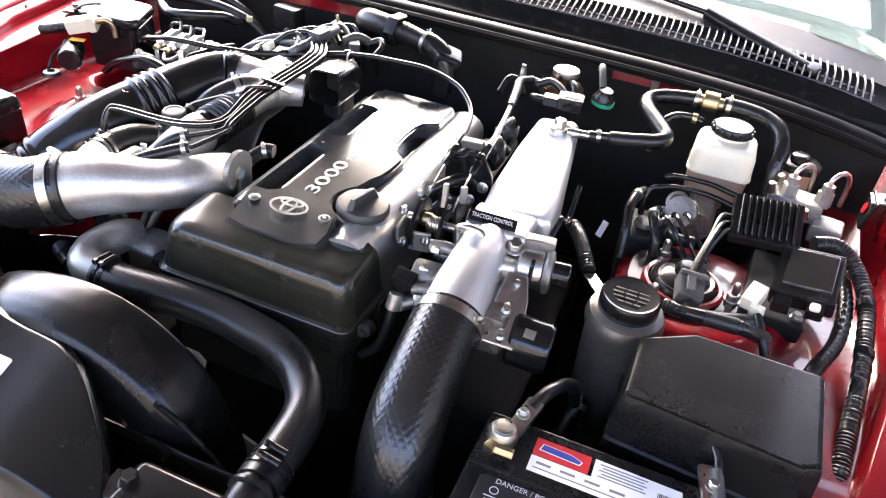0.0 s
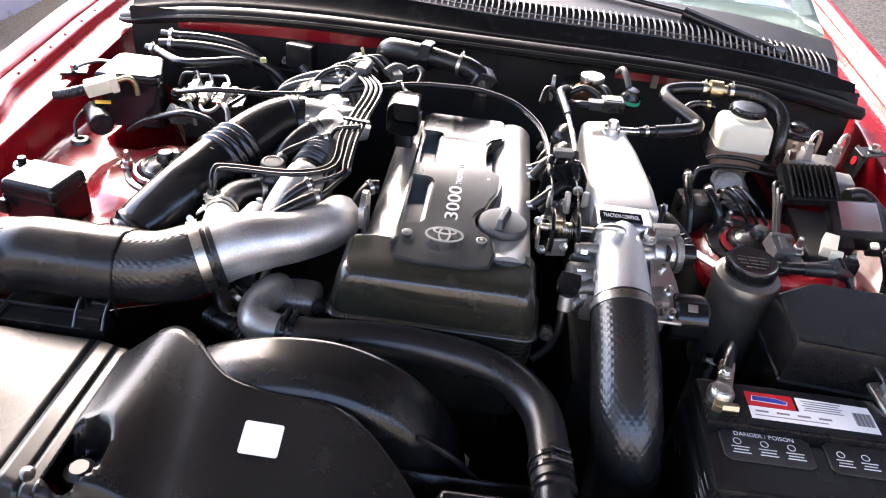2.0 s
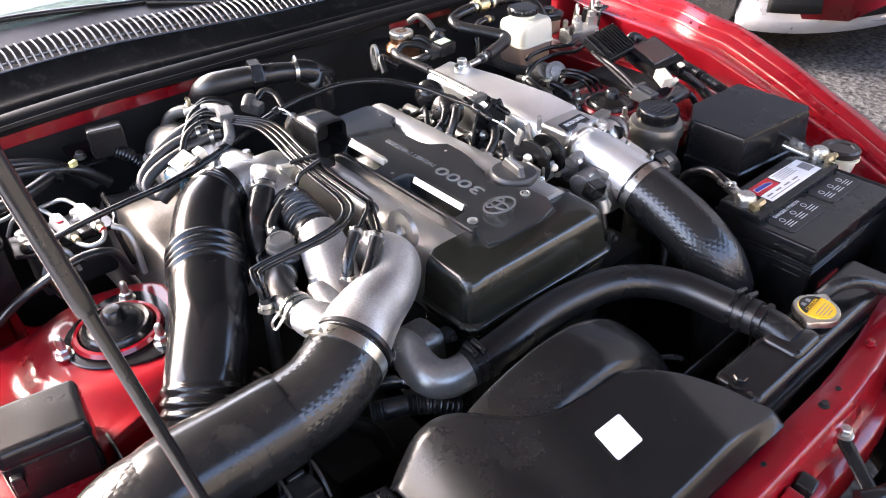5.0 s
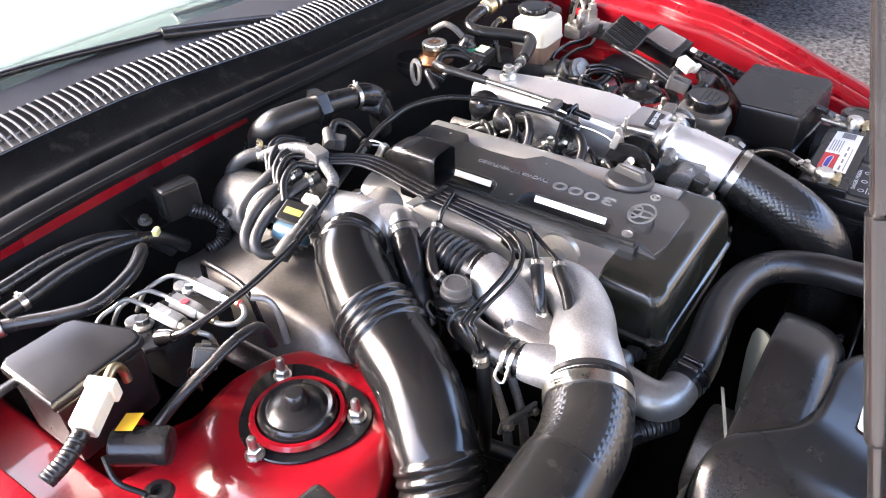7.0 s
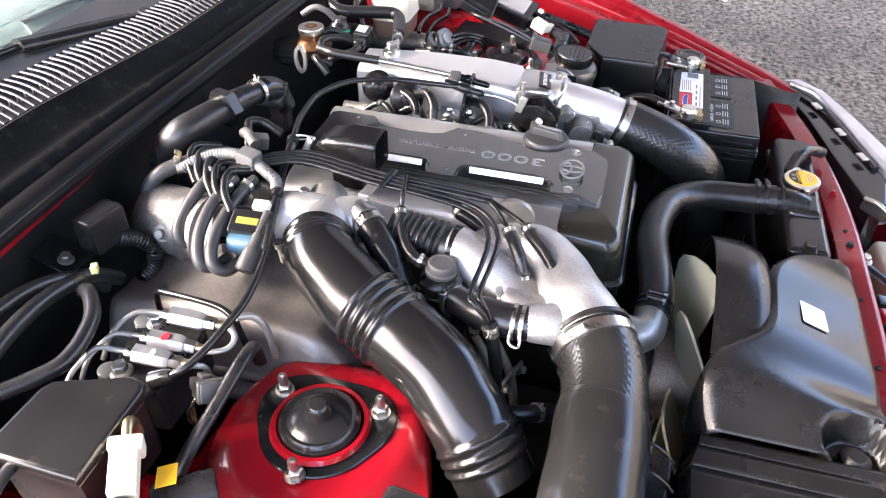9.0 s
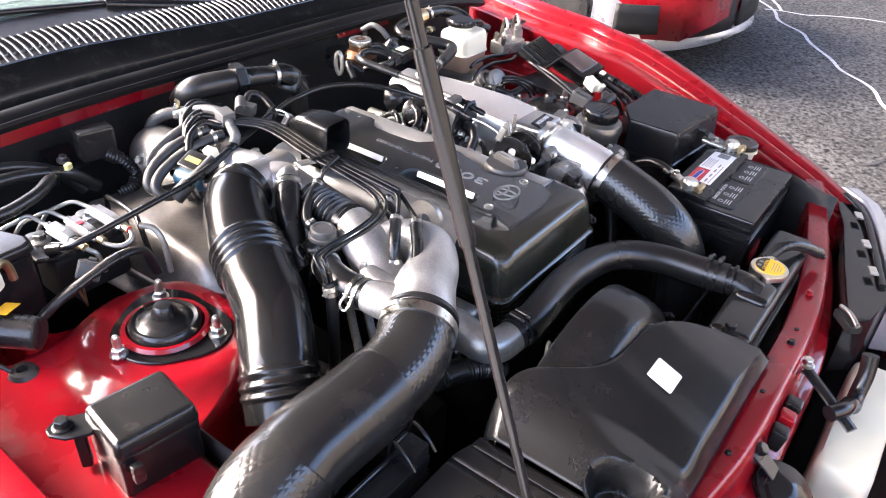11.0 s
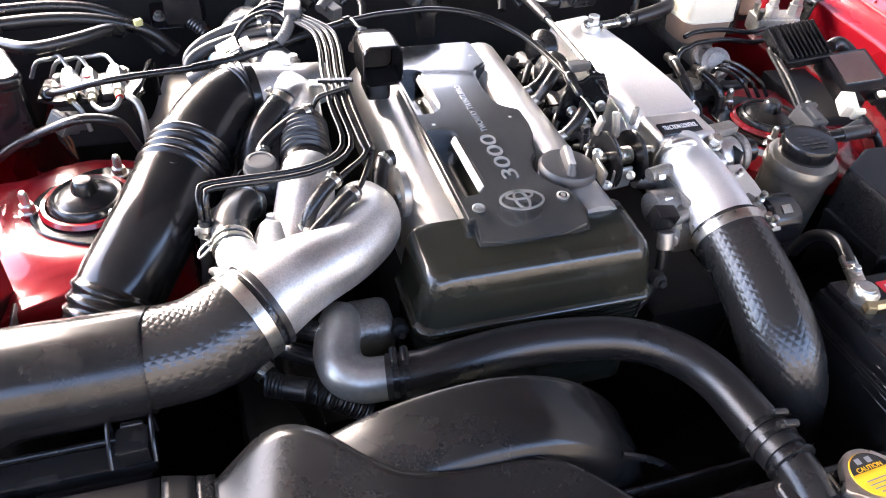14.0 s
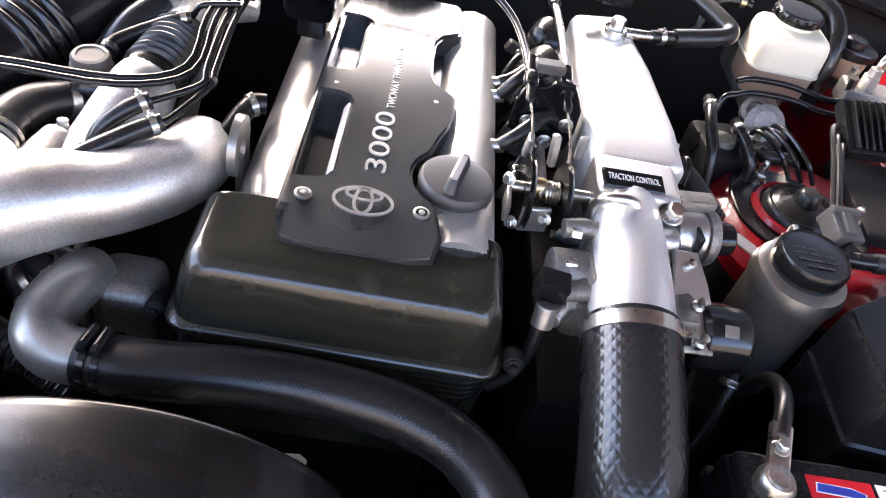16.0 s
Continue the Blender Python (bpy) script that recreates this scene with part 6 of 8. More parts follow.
for c, d in ((PTS[9], (0.9, 0.25, 0.1)), (PTS[11], (0.9, 0.25, 0.1))):
    part("cable_clip", lathe([(0.006, -0.006), (0.0085, -0.0055), (0.0085, 0.0055), (0.006, 0.006)], c, d, 16), BLACK, cab)
part("clip_wire", tube([(-0.150, 0.190, 0.897), (-0.146, 0.170, 0.901), (-0.139, 0.154, 0.895), (-0.132, 0.160, 0.889), (-0.139, 0.176, 0.889), (-0.148, 0.188, 0.892)], 0.0016, 8, 4), STEEL, cab)
part("clip_bracket", box((-0.140, 0.168, 0.872), (0.014, 0.012, 0.045), 0.002, 1, (20, 20, 0)), STEEL, cab)

sc = thing("coil_cooling_scoop", (-0.127, 0.10, 0.83), "small black plastic cooling scoop with an open mouth", "scoop")
prof = rounded(-0.028, -0.027, 0.028, 0.030, 0.012, 4)
part("scoop_body", loft([[(-0.128 + px * s, yy, 0.881 + pz * s + dz) for px, pz in prof] for yy, s, dz in ((0.120, 0.80, -0.002), (0.064, 0.86, 0), (0.056, 0.91, 0), (0.054, 0.95, 0), (0.056, 0.99, 0), (0.060, 1.0, 0), (0.10, 1.0, 0), (0.130, 0.92, -0.004), (0.150, 0.7, -0.012), (0.160, 0.4, -0.02))]), GLOSS, sc, "", 50)
# plate across the scoop paints the shade inside its mouth
part("mouth", loft([[(-0.128 + px * s, yy, 0.881 + pz * s) for px, pz in prof] for yy, s in ((0.104, 0.80), (0.106, 0.80))]), DARK, sc, "near-black plate for the shade inside the open mouth")
part("stem", box((-0.128, 0.105, 0.838), (0.035, 0.05, 0.04), 0.006, 2), BLACK, sc)

fw = thing("breather_hose", (-0.11, 0.32, 0.87), "fat black moulded breather hose on the firewall", "hose")
part("hose", tube([(-0.206, 0.382, 0.78, 0.020), (-0.206, 0.374, 0.84, 0.021), (-0.204, 0.358, 0.880, 0.022), (-0.194, 0.336, 0.904, 0.0225), (-0.165, 0.320, 0.911, 0.021), (-0.120, 0.307, 0.911, 0.020), (-0.085, 0.298, 0.910, 0.018), (-0.050, 0.288, 0.907, 0.0165)], 0.02, 26, 7), RUBBER, fw)
part("collar", lathe([(0.019, -0.011), (0.030, -0.010), (0.030, 0.006), (0.027, 0.010), (0.019, 0.011)], (-0.117, 0.3065, 0.911), (0.94, -0.26, 0.0), 6), BLACK, fw, "hexagonal collar")
part("end_elbow", tube([(-0.054, 0.289, 0.908, 0.0195), (-0.034, 0.283, 0.905, 0.020), (-0.014, 0.277, 0.893, 0.020), (-0.002, 0.272, 0.86, 0.020)], 0.02, 22, 5), BLACK, fw)
part("valve_box", box((-0.008, 0.284, 0.884), (0.050, 0.046, 0.044), 0.008, 2, (14, 20, 24)), BLACK, fw, "angular black valve body")
part("valve_foot", box((-0.006, 0.276, 0.850), (0.030, 0.030, 0.060), 0.006, 2), BLACK, fw)
clamp((-0.050, 0.288, 0.907), (0.94, -0.26, -0.1), 0.0195, fw, 0.007, "spring_clip", (0, 0, 1))
tr = thing("firewall_relay", (-0.376, 0.35, 0.82), "black relay in a rubber cover on the firewall", "relay")
part("relay_body", box((-0.378, 0.352, 0.864), (0.058, 0.036, 0.052), 0.006, 2, (0, 0, -12)), BLACK, tr)
part("loom", tube([(-0.372, 0.338, 0.846), (-0.352, 0.325, 0.830), (-0.338, 0.318, 0.805), (-0.350, 0.314, 0.785), (-0.375, 0.318, 0.78)], 0.0105, 14, 18, rib=ribs(0, 0.005, 40, 0.14)), RUBBER, tr)
part("bracket", box((-0.41, 0.40, 0.83), (0.05, 0.06, 0.005), 0.001, 1, (20, 0, 0)), BLACK, tr)
part("bracket_bolt", bolt((-0.42, 0.385, 0.834), (0, -0.3, 1), 0.007), DULL, tr)
for nm, r, pts in (("heater_hose", 0.0085, [(-0.672, 0.362, 0.870), (-0.639, 0.355, 0.873), (-0.570, 0.360, 0.873), (-0.508, 0.355, 0.866), (-0.455, 0.345, 0.842), (-0.42, 0.335, 0.80)]),
                   ("heater_hose", 0.0100, [(-0.660, 0.320, 0.864), (-0.626, 0.319, 0.867), (-0.570, 0.330, 0.865), (-0.507, 0.336, 0.857), (-0.442, 0.333, 0.838), (-0.40, 0.33, 0.80)]),
                   ("heater_hose", 0.0092, [(-0.690, 0.325, 0.850), (-0.664, 0.312, 0.853), (-0.620, 0.272, 0.855), (-0.584, 0.250, 0.858), (-0.530, 0.258, 0.863), (-0.490, 0.290, 0.860), (-0.474, 0.315, 0.845)])):
    h = thing(nm, pts[0], "black braided rubber hose with a plated clip", "hose", "hoses by the firewall")
    part("hose", tube(pts, r, 16, 7), RUBBER, h)
    clamp(Vector(pts[0]).lerp(Vector(pts[1]), 0.7), Vector(pts[1]) - Vector(pts[0]), r + 0.0006, h, 0.008, "spring_clip", (-0.2, 0, 1))
yc = box((-0.447, 0.315, 0.858), (0.012, 0.008, 0.010), 0.001, 1, (0, 0, 30))
single("hose_tie", yc, mat("pale_yellow_tie", (0.62, 0.58, 0.25), 0.5), "pale yellow hose tie tag", "tie")

fb = thing("relay_block", (-0.655, 0.18, 0.78), "black relay and fuse block with a tilted lid", "fuse box")
lidp = [(-0.060, -0.047), (0.046, -0.049), (0.057, -0.043), (0.060, -0.026), (0.032, 0.046), (0.020, 0.053), (-0.050, 0.058), (-0.060, 0.048)]
M = Matrix.Translation((-0.650, 0.192, 0.848)) @ pose(0, 0, 0, 1.5, -2, 0)
part("block_lid", prism(lidp, 0.0, 0.018, 0.006, 3, M), BLACK, fb, "satin black lid")
part("block_body", prism([(x * 0.93, y * 0.93) for x, y in lidp], -0.09, 0.001, 0.003, 1, M), BLACK, fb)
part("lid_arm", tube([(-0.705, 0.215, 0.855), (-0.735, 0.212, 0.856), (-0.765, 0.205, 0.848), (-0.785, 0.200, 0.836)], 0.008, 10, 5, flat=0.4), BLACK, fb, "black bracket arm")
part("arm_bolt", bolt((-0.782, 0.201, 0.838), (0, 0, 1), 0.007), STEEL, fb)
part("arm_foot", box((-0.785, 0.205, 0.8315), (0.050, 0.030, 0.005), 0.0015, 1, (0, 0, 20)), BLACK, fb)
wc = thing("wiring_connector", (-0.684, 0.113, 0.84), "off-white wiring connector with coloured leads", "connector")
part("connector_shell", box((-0.688, 0.112, 0.850), (0.044, 0.026, 0.026), 0.003, 2, (8, -12, 28)), WHITEP, wc)
part("connector_collar", box((-0.664, 0.123, 0.857), (0.014, 0.032, 0.030), 0.003, 2, (8, -12, 28)), WHITEP, wc)
part("leads", tube([(-0.658, 0.127, 0.858), (-0.642, 0.135, 0.862), (-0.632, 0.140, 0.850), (-0.63, 0.14, 0.83)], 0.0055, 10, 4), BRASS, wc, "yellow leads")
part("loom", tube([(-0.708, 0.102, 0.845), (-0.735, 0.092, 0.838), (-0.76, 0.09, 0.832)], 0.009, 14, 16, rib=ribs(0, 0.0045, 20, 0.12)), RUBBER, wc)
mo = thing("pump_motor", (-0.664, 0.07, 0.79), "small black motor with a yellow label", "motor")
part("motor_can", cyl((-0.690, 0.092, 0.812), (0.55, -0.75, -0.05), 0.021, 0.062, 0.005, 26), BLACK, mo)
part("label", box((-0.668, 0.084, 0.8335), (0.026, 0.020, 0.001), 0.0002, 1, (-6, 6, 28)), YELLOW, mo, "yellow label")
part("grommet", lathe([(0.010, 0), (0.017, 0.003), (0.014, 0.009), (0.007, 0.010), (0.006, 0.004), (0, 0.004)], (-0.690, 0.030, 0.775), (0, 0, 1), 24), RUBBER, mo)
part("lead", tube([(-0.705, 0.085, 0.815), (-0.712, 0.06, 0.80), (-0.70, 0.035, 0.785)], 0.003, 8, 4), RUBBER, mo)

vb = thing("valve_block", (-0.50, 0.165, 0.79), "grey hydraulic valve block with steel lines", "valve block")
part("base_plate", prism([(-0.585, 0.175), (-0.560, 0.160), (-0.455, 0.160), (-0.445, 0.175), (-0.452, 0.232), (-0.490, 0.240), (-0.540, 0.232), (-0.580, 0.232)], 0.812, 0.819, 0.002, 1), BLACK, vb)
part("base_body", box((-0.513, 0.196, 0.775), (0.11, 0.065, 0.072), 0.01, 2), DARK, vb)
part("bridge", box((-0.492, 0.178, 0.823), (0.022, 0.052, 0.012), 0.003, 2, (0, 0, 8)), BLACK, vb)
for i, (x, y, z) in enumerate(((-0.478, 0.172, 0.840), (-0.513, 0.178, 0.835), (-0.539, 0.181, 0.836))):
    d = Vector((0.10, -1.0, -0.10)).normalized()
    c = Vector((x, y, z))
    part("valve_body", hexa(c - d * 0.021, d, 0.0115, 0.042), VALVEM, vb, "satin alloy hexagon bar")
    part("end_nut", hexa(c - d * 0.031, d, 0.0065, 0.010), STEEL, vb)
    part("union_nut", hexa(c + d * 0.021, d, 0.0085, 0.013), STEEL, vb)
    part("brass_tip", cyl(c + d * 0.034, d, 0.0055, 0.012, 0.001, 14), BRASS, vb)
    e = c - d * 0.031
    part("line", tube([tuple(e), tuple(e + Vector((-0.003, 0.012, 0.002))), tuple(e + Vector((-0.012, 0.026, 0.006 + 0.002 * i))), tuple(e + Vector((-0.026, 0.036, 0.002))), tuple(e + Vector((-0.046, 0.040, -0.004))), tuple(e + Vector((-0.060, 0.048, -0.03)))], 0.0030, 10, 5), GREY, vb)
for k, (x, mt) in enumerate(((-0.513, LREDP), (-0.539, WHITE))):
    part("paint_dot", cyl((x - 0.002, 0.178 + 0.002 * k, 0.8445), (0.0, 0.1, 1), 0.0055, 0.0014, 0.0004, 18), mt, vb, "dab of marking paint")
part("pink_mark", cyl((-0.4745, 0.134, 0.8365), (0.1, -1, -0.1), 0.0050, 0.008, 0.001, 14), LREDP, vb)
part("line", tube([(-0.4745, 0.136, 0.8365), (-0.474, 0.122, 0.834), (-0.482, 0.112, 0.829), (-0.497, 0.114, 0.826), (-0.508, 0.128, 0.828), (-0.511, 0.145, 0.831)], 0.0034, 10, 6), GREY, vb)
part("line", tube([(-0.536, 0.148, 0.832), (-0.532, 0.136, 0.828), (-0.524, 0.128, 0.818), (-0.52, 0.126, 0.79)], 0.0034, 10, 6), GREY, vb)
for x, y in ((-0.476, 0.220), (-0.556, 0.214)):
    part("mount_bolt", bolt((x, y, 0.819), (0, 0, 1), 0.009), STEEL, vb)
    part("mount_boss", cyl((x - 0.002, y + 0.016, 0.812), (0, 0, 1), 0.012, 0.010, 0.002, 18), GREY, vb)
part("pipe_loop", tube([(-0.434, 0.250, 0.77), (-0.434, 0.248, 0.815), (-0.434, 0.244, 0.827), (-0.437, 0.230, 0.831), (-0.442, 0.190, 0.836), (-0.448, 0.150, 0.838), (-0.456, 0.128, 0.834), (-0.456, 0.122, 0.815), (-0.45, 0.12, 0.77)], 0.0040, 10, 6), GLOSS, vb)
part("drain_pipe", tube([(-0.462, 0.118, 0.842), (-0.450, 0.104, 0.836), (-0.446, 0.092, 0.815), (-0.447, 0.085, 0.77)], 0.0045, 10, 6), GREY, vb)
ec = thing("engine_loom_plug", (-0.52, 0.10, 0.80), "grey plug on a taped black wiring loom", "connector")
M = Matrix.Translation((-0.546, 0.114, 0.812)) @ pose(0, 0, 0, -28, 18, -44)
for nm, c, sz in (("plug_shell", (0, 0, 0), (0.026, 0.036, 0.022)), ("plug_collar", (0, -0.010, 0), (0.030, 0.010, 0.026)), ("plug_latch", (0, 0.010, 0.012), (0.012, 0.022, 0.006)), ("plug_tail", (-0.006, 0.026, 0), (0.009, 0.018, 0.014)), ("plug_tail", (0.006, 0.026, 0), (0.009, 0.018, 0.014))):
    b0 = box(c, sz, 0.002, 2)
    b0.transform(M)
    part(nm, b0, GREYP, ec)
for k in range(3):
    part("wire", tube([(-0.557 + 0.004 * k, 0.126, 0.800), (-0.563 + 0.004 * k, 0.132, 0.790), (-0.562 + 0.006 * k, 0.138, 0.770), (-0.55, 0.14, 0.74)], 0.0018, 6, 4), BRASS if k else BLACK, ec)
part("loom", tube([(-0.640, 0.110, 0.770), (-0.605, 0.100, 0.797), (-0.570, 0.092, 0.815), (-0.530, 0.086, 0.830), (-0.508, 0.086, 0.831), (-0.490, 0.088, 0.826), (-0.474, 0.094, 0.812), (-0.46, 0.10, 0.77)], 0.0085, 14, 6, flat=0.7), RUBBER, ec)

# ---- throttle body and linkage ----
tb = thing("throttle_assembly", (0.235, -0.16, 0.76), "cast alloy throttle body with sensor and valves", "throttle body")
part("body_casting", box((0.238, -0.158, 0.795), (0.092, 0.046, 0.07), 0.010, 3), ALU, tb)
part("sensor_barrel", cyl((0.278, -0.148, 0.812), (1, 0.12, 0), 0.026, 0.034, 0.004, 30), ALU, tb)
# near-black box paints the shade of a slot in the barrel
part("sensor_slot", box((0.300, -0.166, 0.822), (0.005, 0.020, 0.026), 0.001, 1, (0, 0, 6)), DARK, tb)
part("sensor_flange", lathe([(0.028, 0), (0.030, 0.004), (0.028, 0.010), (0.020, 0.012)], (0.312, -0.144, 0.812), (1, 0.12, 0), 30), DULL, tb)
part("sensor_end", cyl((0.320, -0.143, 0.812), (1, 0.12, 0), 0.017, 0.026, 0.003, 24), BLACK, tb, "black sensor end")
part("sensor_plug", box((0.298, -0.128, 0.842), (0.040, 0.020, 0.014), 0.003, 2, (0, 0, 8)), DULL, tb)
part("corner_bolt", bolt((0.270, -0.150, 0.838), (0.1, -0.4, 1), 0.009), STEEL, tb)
part("idle_valve", cyl((0.196, -0.205, 0.792), (-1, -0.1, 0), 0.022, 0.040, 0.004, 28), DULL, tb)
part("valve_flange", box((0.196, -0.205, 0.790), (0.012, 0.062, 0.050), 0.004, 2), DULL, tb)
part("port_pipe", tube([(0.208, -0.172, 0.818), (0.186, -0.175, 0.822), (0.165, -0.178, 0.820)], 0.0095, 16, 4), DULL, tb)
part("port_pipe", tube([(0.205, -0.232, 0.796), (0.185, -0.236, 0.796), (0.168, -0.240, 0.795)], 0.009, 16, 4), DULL, tb)
part("lower_casting", box((0.205, -0.222, 0.765), (0.06, 0.05, 0.05), 0.010, 2), DULL, tb)
part("side_casting", box((0.278, -0.222, 0.775), (0.040, 0.075, 0.060), 0.009, 2), DULL, tb)
for x, y, z in ((0.290, -0.192, 0.806), (0.292, -0.240, 0.804), (0.296, -0.268, 0.786)):
    part("nipple", lathe([(0.006, 0), (0.006, 0.006), (0.0035, 0.008), (0.0045, 0.016), (0.002, 0.017), (0, 0.017)], (x, y, z), (0.1, -0.25, 1), 14), STEEL, tb)
part("vacuum_pipe", tube([(0.192, -0.150, 0.815), (0.192, -0.156, 0.838), (0.196, -0.162, 0.851), (0.206, -0.164, 0.856), (0.222, -0.163, 0.855), (0.228, -0.165, 0.850), (0.228, -0.172, 0.838)], 0.0052, 12, 6), STEEL, tb)
for c, d, r, h in (((0.178, -0.214, 0.806), (-1, -0.1, 0.1), 0.007, 0.012), ((0.180, -0.186, 0.822), (-1, -0.1, 0.1), 0.006, 0.010), ((0.186, -0.236, 0.782), (-0.9, -0.4, 0.1), 0.008, 0.016), ((0.200, -0.248, 0.790), (-0.3, -0.9, 0.2), 0.007, 0.012)):
    part("case_bolt", hexa(c, d, r, h), STEEL, tb)
part("valve_cover", box((0.186, -0.214, 0.782), (0.014, 0.050, 0.044), 0.006, 2, (0, 0, 6)), DULL, tb)
part("lug", cyl((0.176, -0.240, 0.776), (-0.6, -0.8, 0.1), 0.009, 0.026, 0.002, 18), ALU, tb)
part("spring_tube", tube([(0.205, -0.150, 0.790), (0.186, -0.152, 0.792), (0.165, -0.150, 0.796)], 0.012, 18, 4), DULL, tb)
part("bracket_plate", prism([(-0.022, -0.050), (0.018, -0.050), (0.024, -0.020), (0.020, 0.020), (0.012, 0.052), (-0.014, 0.052), (-0.020, 0.010)], 0, 0.006, 0.0015, 1, pose(0.292, -0.226, 0.796, 24, 6, 8)), ALU, tb, "cast alloy bracket")
sv = thing("vacuum_actuator", (0.33, -0.238, 0.76), "black canister actuator with a pale label", "actuator")
part("canister", lathe([(0.030, 0), (0.034, 0.004), (0.034, 0.046), (0.030, 0.052), (0.0, 0.053)], (0.302, -0.238, 0.768), (1, 0.10, -0.08), 34), GLOSS, sv)
part("label", sheet(lambda u, v: (0.322 + 0.014 * u, -0.238 + 0.0348 * math.cos(v) * -1, 0.766 + 0.0348 * math.sin(v)), 0, 1, radians(52), radians(72), 2, 8), GREY, sv, "pale label strip")
sp = thing("throttle_plug", (0.15, -0.26, 0.77), "grey wiring plug with a corrugated lead", "connector")
part("plug_shell", box((0.156, -0.238, 0.800), (0.030, 0.022, 0.026), 0.003, 2, (14, 8, 0)), BLACK, sp)
part("metal_cap", cyl((0.154, -0.254, 0.790), (-0.05, -0.4, -0.9), 0.0105, 0.022, 0.002, 20), GREY, sp, "dull metal sleeve")
part("lead", tube([(0.152, -0.258, 0.775), (0.150, -0.268, 0.745), (0.140, -0.275, 0.71), (0.120, -0.28, 0.69)], 0.0065, 12, 5), RUBBER, sp)
lk = thing("throttle_linkage", (0.145, -0.12, 0.80), "steel throttle cable drums and springs", "throttle linkage")
for x, r in ((0.128, 0.038), (0.166, 0.036)):
    part("cable_drum", lathe([(r, -0.003), (r * 1.02, -0.0025), (r * 0.95, 0), (r * 1.02, 0.0025), (r, 0.003), (r * 0.5, 0.003), (r * 0.5, -0.003)], (x, -0.128, 0.816), (1, 0.05, 0), 34), BLACK, lk)
part("brass_bush", cyl((0.132, -0.130, 0.826), (1, 0.05, 0), 0.010, 0.014, 0.002, 20), BRASS, lk, "yellow bush")
part("spindle", cyl((0.110, -0.130, 0.822), (1, 0.05, 0), 0.006, 0.10, 0.001, 14), STEEL, lk)
spring = [(0.140 + 0.022 * k / 48, -0.130 + 0.011 * math.cos(k * 0.9), 0.822 + 0.011 * math.sin(k * 0.9)) for k in range(49)]
part("return_spring", tube(spring, 0.0013, 6, 2), STEEL, lk)
for c, s, rot in (((0.122, -0.105, 0.856), (0.006, 0.012, 0.030), (20, 0, 0)), ((0.150, -0.100, 0.852), (0.008, 0.010, 0.034), (-15, 0, 10)), ((0.176, -0.098, 0.860), (0.010, 0.006, 0.026), (0, 0, 20)), ((0.110, -0.150, 0.815), (0.005, 0.03, 0.024), (10, 0, 0)), ((0.140, -0.155, 0.805), (0.03, 0.006, 0.030), (0, 0, 10))):
    part("lever", box(c, s, 0.0015, 1, rot), GREY, lk)
for c in ((0.108, -0.138, 0.836), (0.150, -0.158, 0.810), (0.118, -0.160, 0.800)):
    part("adjuster_screw", bolt(c, (-0.6, -0.7, 0.3), 0.0048), STEEL, lk)
cb = thing("cable_bracket", (0.148, -0.01, 0.80), "black pressed steel cable bracket with adjusters", "bracket")
pb = prism([(-0.038, -0.048), (0.034, -0.048), (0.038, -0.020), (0.036, 0.012), (0.026, 0.034), (0.020, 0.044), (-0.002, 0.044), (-0.010, 0.036), (-0.032, 0.032), (-0.038, 0.010)], -0.003, 0.003, 0.0012, 1, pose(0.152, -0.004, 0.834, 98, 0, 0))
part("bracket_plate", pb, GLOSS, cb)
for x, z in ((0.132, 0.822), (0.176, 0.826), (0.158, 0.800)):
    part("plate_bolt", bolt((x, -0.009, z), (0, -1, 0.1), 0.006), STEEL, cb)
part("bracket_foot", box((0.152, 0.022, 0.795), (0.06, 0.06, 0.006), 0.002, 1, (6, 0, 0)), GLOSS, cb)
for x in (0.140, 0.160):
    part("foot_bolt", bolt((x, 0.03, 0.799), (0, 0, 1), 0.006), STEEL, cb)
for x, z in ((0.124, 0.872), (0.165, 0.868)):
    part("cable_adjuster", tube([(x, 0.030, z + 0.006, 0.006), (x, 0.004, z, 0.007), (x, 0.0, z, 0.0085), (x, -0.012, z - 0.002, 0.008), (x, -0.016, z - 0.003, 0.0055), (x, -0.034, z - 0.006, 0.0055), (x, -0.040, z - 0.008, 0.003)], 0.006, 14, 4), BLACK, cb)
    part("inner_cable", tube([(x, -0.036, z - 0.007), (x + 0.002, -0.065, z - 0.010), (x + 0.003, -0.092, z - 0.018), (x + 0.002, -0.112, z - 0.030)], 0.0016, 8, 5), STEEL, cb)
part("clip_block", box((0.144, 0.018, 0.878), (0.034, 0.018, 0.012), 0.002, 1, (0, 0, 5)), GREYP, cb)
cc = thing("cruise_cable", (0.155, 0.15, 0.86), "grey cruise control cable along the plenum", "cable")
part("cable", tube([(0.165, 0.030, 0.872), (0.164, 0.070, 0.876), (0.158, 0.140, 0.884), (0.148, 0.215, 0.892), (0.144, 0.245, 0.896), (0.160, 0.275, 0.893), (0.19, 0.29, 0.88)], 0.0045, 12, 6), STEEL, cc)
part("end_sleeve", tube([(0.156, 0.16, 0.886), (0.148, 0.215, 0.892), (0.144, 0.245, 0.896), (0.158, 0.272, 0.893)], 0.0075, 14, 6), RUBBER, cc)

# ---- between the cam cover and the plenum ----
fr = thing("fuel_rail", (0.135, 0.05, 0.77), "alloy fuel rail with injectors beneath the plenum", "fuel rail")
part("rail", tube([(0.150, -0.10, 0.788), (0.150, 0.05, 0.788), (0.150, 0.23, 0.788)], 0.012, 16, 4), DULL, fr)
